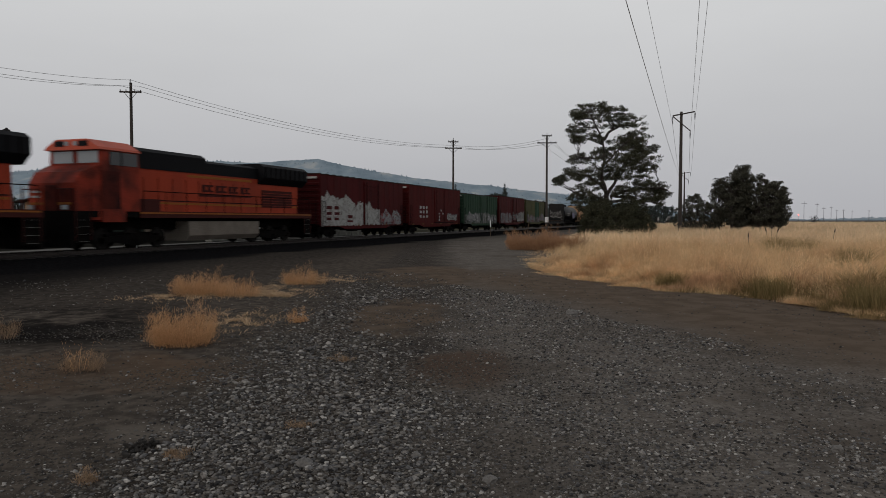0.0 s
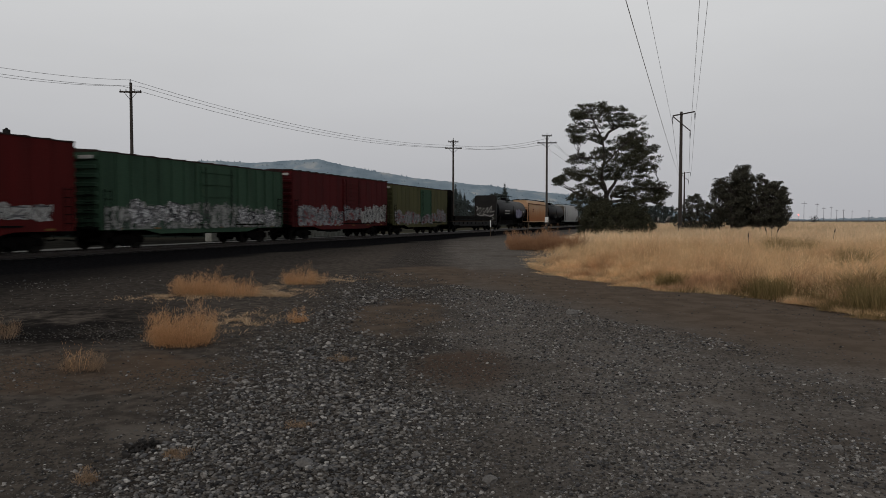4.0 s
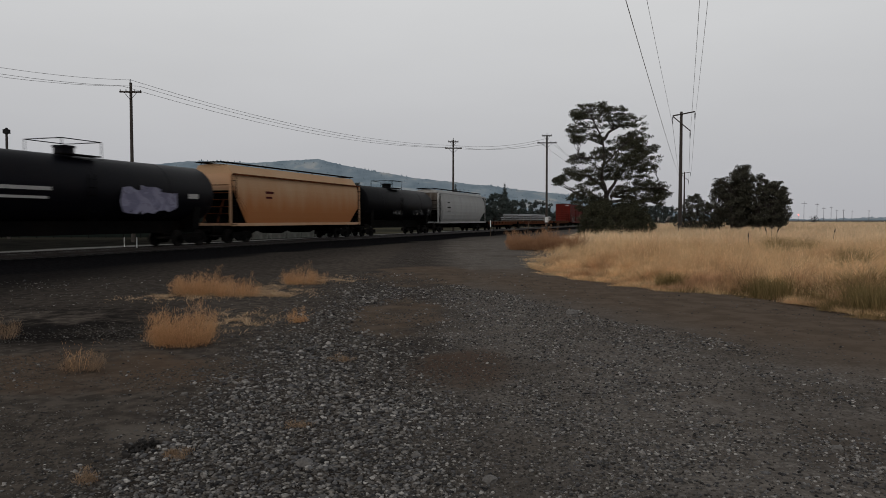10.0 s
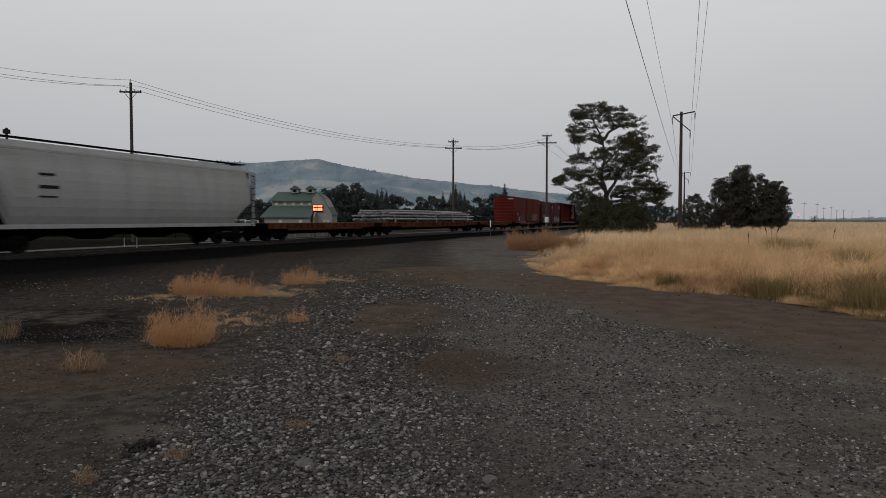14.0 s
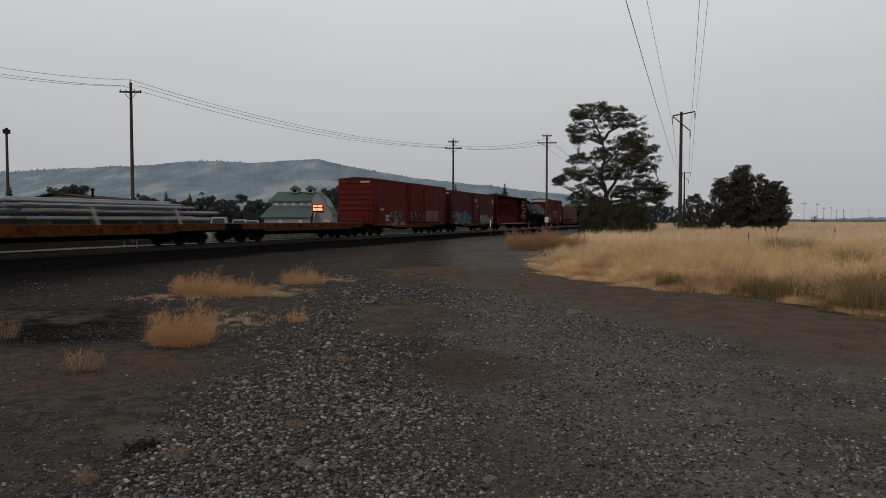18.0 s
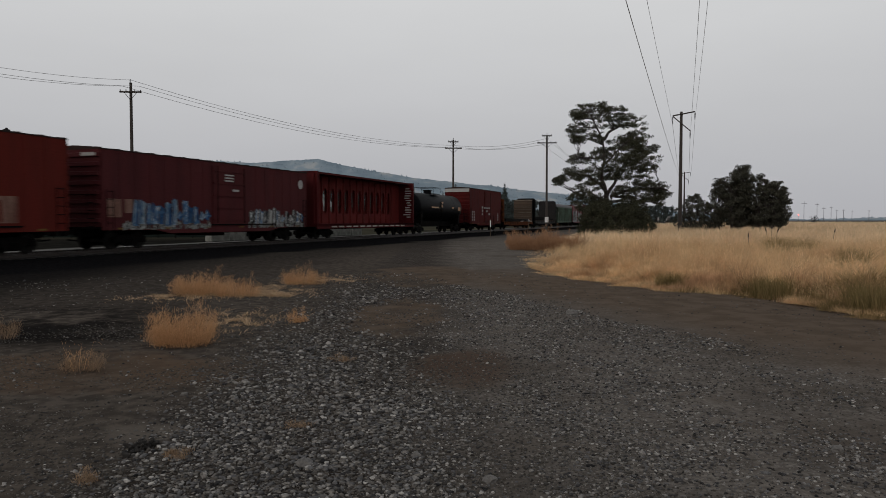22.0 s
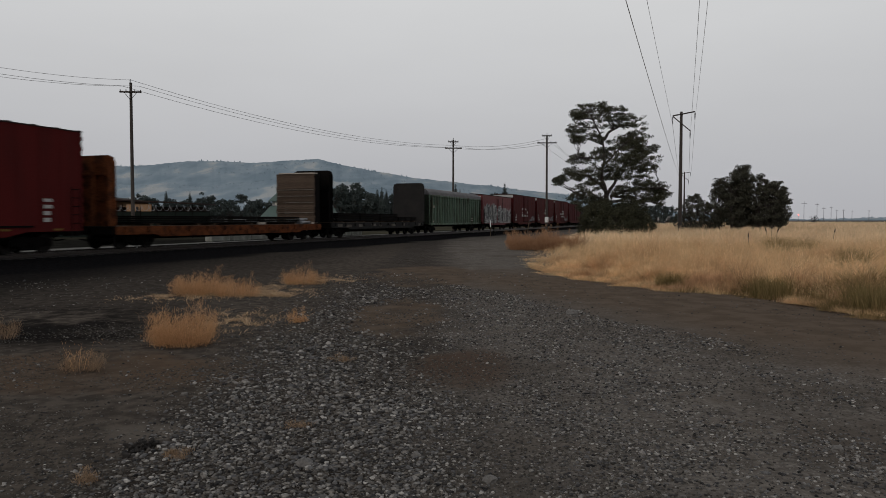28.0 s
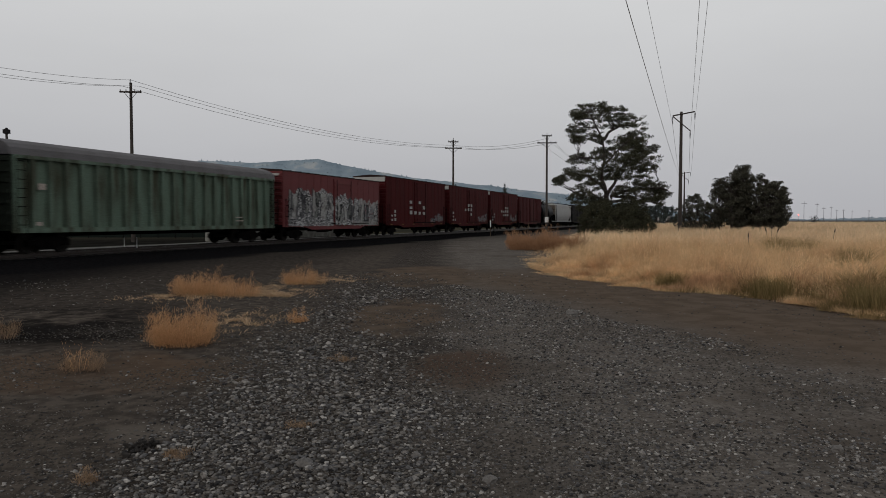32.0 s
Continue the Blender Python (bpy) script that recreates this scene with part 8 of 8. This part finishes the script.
# ---- buildings behind the railway ----
def yard_building():
    z = 80.0
    b = thing("yard_building", "long tan metal building with a low gable and a lit lamp", "building", pose(at(100, z), z, 0))
    x0, x1 = at(45, z) - at(100, z), at(172, z) - at(100, z)
    xr = at(345, z) - at(100, z)
    hw, hp = 3.45, 4.4
    prof = [(x0, 0), (x1, 0), (x1, hw + 0.4), (0.0, hp), (x0, hw + 0.15)]
    bm = bmesh.new()
    a = [bm.verts.new((x, 0, zz)) for x, zz in prof]
    c = [bm.verts.new((x, 14, zz)) for x, zz in prof]
    for i in range(5):
        bm.faces.new((a[i], c[i], c[(i + 1) % 5], a[(i + 1) % 5]))
    bm.faces.new(a)
    bm.faces.new(c[::-1])
    part("wall", bm, M_TANWALL, b)
    for i in range(18):
        x = x0 + 0.2 + i * (x1 - x0 - 0.4) / 17
        part("siding_rib", boxes((x - 0.03, x + 0.03, -0.04, 0.0, 0, hw - 0.05)), M_TANWALL, b)
    for xa, xb in ((x0 - 0.9, 0.0), (0.0, x1 + 0.9)):
        bm = bmesh.new()
        za = hp + 0.08 if xa == 0 else hw + 0.05
        zb = hp + 0.08 if xb == 0 else hw + 0.36
        v = box(bm, xa, xb, -0.8, 14.6, 0, 0.14)
        for q in v:
            q.co.z += za if abs(q.co.x - xa) < 0.01 else zb
        part("roof", bm, M_DARKROOF, b)
    # open shed that runs on from it
    # the dim inside of the shed is put into this wall's dark colour
    part("shed_wall", boxes((x1 + 0.05, xr, 3.0, 3.2, 0, 3.1)), M_DARKROOF, b, "dark back wall of the open shed")
    bm = bmesh.new()
    part("shed_panel", boxes((at(228, z) - at(100, z), at(272, z) - at(100, z), -0.5, -0.4, 0, 3.35)), M_TANWALL, b, "pale wall panel of the shed")
    v = box(bm, x1 + 0.3, xr + 0.5, -1.0, 6.0, 3.86, 4.0)
    for q in v:
        if q.co.x > x1 + 1:
            q.co.z -= 0.5
    part("shed_roof", bm, M_DARKROOF, b)
    for i in range(6):
        x = x1 + 1 + i * (xr - x1 - 1.5) / 5
        part("shed_post", boxes((x - 0.09, x + 0.09, -0.7, -0.52, 0, 3.1)), M_POLE, b)
    bm = bmesh.new()
    tube(bm, (at(150, z) - at(100, z), 2, 3.8), (at(150, z) - at(100, z), 2, 5.0), 0.14, 8)
    tube(bm, (at(150, z) - at(100, z), 2, 5.0), (at(150, z) - at(100, z), 2, 5.2), 0.24, 8)
    part("flue", bm, M_DARK, b)
    xl = at(158, z) - at(100, z)
    lamp = part("lamp_housing", boxes((xl - 0.2, xl + 0.2, -0.4, -0.02, 3.25, 3.45)), M_DARK, b)
    bm = bmesh.new()
    bmesh.ops.create_uvsphere(bm, u_segments=10, v_segments=8, radius=0.27)
    bmesh.ops.translate(bm, verts=bm.verts, vec=(xl, -0.45, 3.1))
    part("lamp_globe", bm, glow("warm_lamp", (1.0, 0.93, 0.8), 18.0), b, "bright warm lamp globe")
    bm = boxes((at(95, z) - at(100, z) - 0.4, at(95, z) - at(100, z) + 0.4, -0.35, 0, 3.6, 3.9))
    part("flood_bracket", bm, M_DARK, b)
    spot = bpy.data.lights.new("wall_lamp", "POINT")
    spot.energy, spot.color, spot.shadow_soft_size = 80, (1.0, 0.82, 0.6), 0.3
    lo = new("wall_lamp", spot)
    lo.location = (at(158, z), z - 1.0, 3.15)


def fence():
    z = 66.0
    f = thing("security_fence", "dark green screened fence topped with razor wire coils", "fence", pose(0, z, 0))
    x0, x1 = at(-120, z), at(372, z)
    n = 16
    for i in range(n):
        xa, xb = x0 + i * (x1 - x0) / n, x0 + (i + 1) * (x1 - x0) / n
        part("screen", boxes((xa + 0.02, xb - 0.02, -0.015, 0.015, 0.05, 2.38)), M_SCREEN, f)
        bm = bmesh.new()
        tube(bm, (xa, 0, 0), (xa, 0, 2.6), 0.045, 6)
        tube(bm, (xa, 0, 2.6), (xa + 0.1, -0.3, 3.05), 0.03, 5)
        part("post", bm, M_DARK, f)
    bm = bmesh.new()
    tube(bm, (x0, 0, 2.4), (x1, 0, 2.4), 0.03, 5)
    part("top_rail", bm, M_DARK, f)
    bm = bmesh.new()
    m = 720
    polytube(bm, [Vector((x0 + (x1 - x0) * k / m, 0.28 * math.cos(k / m * 2 * math.pi * 40), 2.74 + 0.26 * math.sin(k / m * 2 * math.pi * 40))) for k in range(m + 1)], 0.016, 3)
    part("razor_wire", bm, M_ROOFGREY, f, "coiled razor wire")


def barn():
    z = 150.0
    b = thing("barn", "grey barn with green metal roofs and two cupolas", "barn", pose(at(520, z), z, 0, 0, 0, 0))

    def X(px):
        return at(px, z) - at(520, z)

    def Z(py):
        return (389.5 - py) / 1280 * z + 1.65
    xl, xm, xr = X(477), X(552), X(587)
    zlow, zmid, zt = Z(384), Z(365), Z(356)
    # tall middle block, long roof towards the railway, gable end to the side
    part("wall", boxes((xl, xr - 2.6, 2.5, 9, 0, zt)), M_BARNWALL, b)
    bm = bmesh.new()
    prof = [(-1.5, 0), (12.5, 0), (12.5, zlow), (9.2, zmid), (9.2, zt), (5.6, Z(339)), (2.3, zt), (2.3, zmid), (-1.5, zlow)]
    a = [bm.verts.new((xm + 0.5, y, zz)) for y, zz in prof]
    c = [bm.verts.new((xm + 0.8, y, zz)) for y, zz in prof]
    for i in range(9):
        bm.faces.new((a[i], a[(i + 1) % 9], c[(i + 1) % 9], c[i]))
    bm.faces.new(a[::-1])
    bm.faces.new(c)
    part("gable_wall", bm, M_BARNWALL, b)
    # front face of the gable wing seen beside the long roof
    bm = bmesh.new()
    prof = [(xm, 0), (xr, 0), (xr, Z(378)), (X(573), Z(350)), (X(560), Z(340)), (xm, Z(352))]
    a = [bm.verts.new((x, 0.5, zz)) for x, zz in prof]
    c = [bm.verts.new((x, 8, zz)) for x, zz in prof]
    for i in range(6):
        bm.faces.new((a[i], c[i], c[(i + 1) % 6], a[(i + 1) % 6]))
    bm.faces.new(a)
    bm.faces.new(c[::-1])
    part("wing_wall", bm, M_BARNWALL, b)

    def slab(name, pts, th=0.18, material=M_BARNROOF):
        bm = bmesh.new()
        a = [bm.verts.new(p) for p in pts]
        c = [bm.verts.new((p[0], p[1], p[2] - th)) for p in pts]
        n = len(pts)
        for i in range(n):
            bm.faces.new((a[i], c[i], c[(i + 1) % n], a[(i + 1) % n]))
        bm.faces.new(a[::-1])
        bm.faces.new(c)
        return part(name, bm, material, b)
    slab("upper_roof", [(xl - 0.6, 1.8, zt + 0.1), (xm + 0.2, 1.8, zt + 0.1), (X(566), 5.6, Z(338)), (xl + 0.6, 5.6, Z(338))])
    slab("rear_roof", [(xl + 0.6, 5.6, Z(338)), (X(566), 5.6, Z(338)), (xm + 0.2, 9.6, zt), (xl - 0.6, 9.6, zt)])
    slab("lower_roof", [(X(466), -2.5, zlow), (xm + 0.3, -2.5, zlow), (xm + 0.2, 2.4, zmid + 0.05), (xl - 0.3, 2.4, zmid + 0.05)])
    slab("wing_roof", [(X(560), 0.2, Z(339)), (X(574), 0.2, Z(351)), (X(574), 8, Z(351)), (X(560), 8, Z(339))])
    slab("wing_eave", [(X(573), 0.2, Z(352)), (X(589), 0.2, Z(380)), (X(589), 8, Z(380)), (X(573), 8, Z(352))])
    part("lower_wall", boxes((X(472), xm, -1.8, 2.3, 0, zlow - 0.15)), M_BARNWALL, b)
    # panes look lit only by their pale base colour; nothing glows
    M_WIN = mat("pale_window_pane", (0.55, 0.52, 0.45), rough=0.2, var=0.05)
    for px in (485, 500, 515, 530, 545):
        part("window", boxes((X(px) - 0.3, X(px) + 0.3, 2.42, 2.52, Z(363), Z(358))), M_WIN, b)
    for px in (500, 535, 575, 579):
        part("window", boxes((X(px) - 0.35, X(px) + 0.35, -1.86 if px < 550 else 0.42, -1.78 if px < 550 else 0.52, 0.5, 1.7)), M_WIN, b)
    for px in (515, 543):
        x = X(px)
        part("cupola", boxes((x - 0.8, x + 0.8, 4.2, 6.4, Z(341), Z(333))), M_BARNWALL, b)
        bm = bmesh.new()
        for y0 in (3.7,):
            prof = [(x - 1.15, Z(334)), (x + 1.15, Z(334)), (x, Z(327))]
            a = [bm.verts.new((xx, 3.9, zz)) for xx, zz in prof]
            c = [bm.verts.new((xx, 6.7, zz)) for xx, zz in prof]
            for i in range(3):
                bm.faces.new((a[i], c[i], c[(i + 1) % 3], a[(i + 1) % 3]))
            bm.faces.new(a)
            bm.faces.new(c[::-1])
        part("cupola_roof", bm, M_BARNROOF, b)
        part("louvre", boxes((x - 0.35, x + 0.35, 4.14, 4.22, Z(339), Z(335))), M_DARK, b)
    # glowing two-line sign
    G = glow("sign_red", (1.0, 0.12, 0.05), 5.0)
    s = part("sign_board", boxes((X(553), X(571.5), 0.2, 0.4, Z(375.5), Z(362.5))), M_DARK, b, "dark board of the lit sign")
    for zz0, zz1 in ((366.0, 363.5), (372.5, 368.5)):
        for k in range(4):
            xa = X(554.2 + k * 4.3)
            part("sign_bar", boxes((xa, xa + X(523.3) , 0.13, 0.19, Z(zz0 + 0.8), Z(zz1))), G, s, "glowing red bars of unreadable lettering")


yard_building()
fence()
barn()


# ---- small things by the track ----
def small_things():
    z = 70.0
    m = thing("marker_post", "small white marker post beside the track", "marker post", pose(at(868, z), z, 0))
    part("post", bevelled(boxes((-0.05, 0.05, -0.04, 0.04, 0.95, 1.6)), 0.01), M_WHITEPOST, m)
    bm = bmesh.new()
    tube(bm, (0, 0, 0), (0, 0, 1.0), 0.025, 6)
    part("stand", bm, M_DECK, m)
    z = 50.0
    m = thing("leaning_stick", "thin pale stick leaning in the weeds", "stick", pose(at(930, z), z, 0))
    bm = bmesh.new()
    tube(bm, (0, 0, 0), (0.25, 0, 1.55), 0.05, 6, 0.03)
    part("stick", bm, M_DECK, m)
    for px, z in ((220, 37.0), (242, 37.0)):
        m = thing("stake", "thin pale stake behind the track", "stake", pose(at(px, z), z, 0))
        bm = bmesh.new()
        tube(bm, (0, 0, 0), (0, 0, 0.75), 0.03, 6)
        part("post", bm, M_WHITEPOST, m)
    # box trailer and waiting pickup beyond the railway
    z = 250.0
    b = thing("box_trailer", "white box trailer parked beyond the field", "trailer", pose(at(1179, z), z, 0))
    part("box", bevelled(boxes((-1.5, 1.5, 0, 6, 0.9, 3.0)), 0.05), M_WHITE, b)
    part("chassis", boxes((-1.5, 1.5, 0.2, 5.8, 0.55, 0.88)), M_DARK, b)
    for yy in (1.0, 4.8):
        for xx in (-1.4, 1.4):
            bm = bmesh.new()
            tube(bm, (xx - 0.15, yy, 0.5), (xx + 0.15, yy, 0.5), 0.5, 12)
            part("wheel", bm, M_DARK, b)
    for px, z, paint, tall, label in ((388, 78.0, M_WHITE, 1.95, "white van parked beyond the fence"), (424, 84.0, M_SILVERCAR, 1.7, "silver car parked beyond the fence"), (446, 82.0, M_SILVERCAR, 1.6, "silver car parked beyond the fence")):
        v = thing("parked_car", label, "car", pose(at(px, z), z, 0, 0, 0, 12))
        bm = boxes((-0.9, 0.9, -2.1, 2.1, 0.4, tall * 0.56))
        part("body", bevelled(bm, 0.08, 2), paint, v)
        bm = boxes((-0.82, 0.82, -1.0, 1.9, tall * 0.56, tall))
        for q in bm.verts:
            if q.co.z > tall * 0.9:
                q.co.x *= 0.84
                q.co.y = 0.45 + (q.co.y - 0.45) * 0.72
        part("cabin", bevelled(bm, 0.05), paint, v)
        wb = bmesh.new()
        wb.faces.new([wb.verts.new(p) for p in ((-0.68, -0.985, tall * 0.6), (0.68, -0.985, tall * 0.6), (0.6, -0.68, tall * 0.93), (-0.6, -0.68, tall * 0.93))])
        part("windscreen", wb, M_SIDEGLASS, v)
        for yy in (-1.35, 1.35):
            for xx in (-0.84, 0.84):
                bm = bmesh.new()
                tube(bm, (xx - 0.1, yy, 0.33), (xx + 0.1, yy, 0.33), 0.33, 12)
                part("wheel", bm, M_DARK, v)
    z = 165.0
    v = thing("pickup_truck", "dark pickup truck waiting with its headlights on", "pickup truck", pose(at(938, z), z, 0))
    part("body", bevelled(boxes((-1.0, 1.0, 0, 5.4, 0.55, 1.15)), 0.08), M_BULK, v)
    bm = boxes((-0.95, 0.95, 1.5, 3.3, 1.15, 1.9))
    for q in bm.verts:
        if q.co.z > 1.5:
            q.co.x *= 0.82
            q.co.y = 2.4 + (q.co.y - 2.4) * 0.72
    part("cab", bm, M_GLASS, v)
    for yy in (0.9, 4.4):
        for xx in (-0.92, 0.92):
            bm = bmesh.new()
            tube(bm, (xx - 0.12, yy, 0.38), (xx + 0.12, yy, 0.38), 0.38, 12)
            part("wheel", bm, M_DARK, v)
    for xx in (-0.7, 0.7):
        bm = bmesh.new()
        tube(bm, (xx, -0.02, 0.9), (xx, 0.02, 0.9), 0.2, 10)
        part("headlight", bm, glow("headlight", (1.0, 0.95, 0.85), 9.0), v, "glowing headlight")
    z = 74.0
    st = thing("dark_stand", "thin dark iron stand beside the marker post", "stand", pose(at(874, z), z, 0))
    bm = bmesh.new()
    tube(bm, (0, 0, 0), (0, 0, 2.1), 0.04, 6)
    part("rod", bm, M_DARK, st)
    for k in (-1, 1):
        bm = bmesh.new()
        tube(bm, (0, 0, 0.5), (0.25 * k, 0, 0), 0.03, 5)
        part("foot", bm, M_DARK, st)
    # row of low concrete blocks along the kerb behind the track
    RB = random.Random(31)
    conc = mat("stained_concrete", (0.24, 0.24, 0.22), var=0.25, rough=0.9, dirt=(0.13, 0.135, 0.115), dirt_amount=0.8, scale=1.5, spec=0.1)
    for i in range(10):
        yy = 55.4 + 2.5 * i
        xx = (0.325 * yy - MID - 7.7) / 0.9457
        o = part("concrete_block", bevelled(boxes((-0.3, 0.3, -1.18, 1.18, 0, 0.85 + RB.uniform(-0.06, 0.06))), 0.06), conc)
        o.matrix_world = pose(xx + RB.uniform(-0.08, 0.08), yy, 0.0, 0, 0, -math.degrees(TH))
        tagged(o, "stained pale concrete block along the kerb", "concrete block", group="concrete blocks along the kerb")
    # larger rocks in the yard
    for i, (px, py, s) in enumerate(((536, 838, 0.06), (1013, 559, 0.11), (735, 822, 0.035), (555, 757, 0.035), (868, 872, 0.045), (1490, 806, 0.045))):
        d = 1.65 * 1280 / (py - 389.5)
        rnd = random.Random(i)
        bm = bmesh.new()
        bmesh.ops.create_icosphere(bm, subdivisions=2, radius=s)
        for v in bm.verts:
            v.co *= 1 + 0.6 * noise.noise(v.co * (1.1 / s) + Vector((i, 0, 0)))
            v.co.z *= 0.6
        o = part("rock", bm, M_ROCK)
        o.location = (at(px, d), d, relief(at(px, d), d) + s * 0.25)
        tagged(o, "pale rounded rock lying on gravel", "rock")
    # blackened clod of bark
    d = 1.65 * 1280 / (800 - 389.5)
    bm = bmesh.new()
    rnd = random.Random(5)
    for k in range(26):
        p = Vector((rnd.gauss(0, 0.045), rnd.gauss(0, 0.07), 0.012))
        a = rnd.uniform(0, 6.28)
        q = p + Vector((math.cos(a) * rnd.uniform(0.02, 0.07), math.sin(a) * rnd.uniform(0.02, 0.06), rnd.uniform(0.0, 0.05)))
        tube(bm, p, q, rnd.uniform(0.014, 0.03), 5, 0.008)
    o = part("debris", bm, M_TIE)
    o.location = (at(245, d), d, relief(at(245, d), d))
    tagged(o, "blackened splinters of bark on gravel", "debris")


small_things()


# ---- the train rolls by, slowing a little ----
def motions():
    for car, S in CARS:
        walk(car, [(t, car_pose(S, t)) for t in range(0, 33, 4)])
    turned = {}
    for w, x, r in WHEELS:
        k = (x, r)
        if k not in turned:
            walk(w, [(f / 30, Matrix.LocRotScale((x, 0, r), Euler((0, -travelled(f / 30) / r, 0)), None)) for f in range(0, 961)])
            turned[k] = w
        else:
            first = turned[k].animation_data
            w.rotation_mode = "QUATERNION"
            keys = w.animation_data_create()
            keys.action = first.action
            keys.action_slot = first.action_slot


motions()
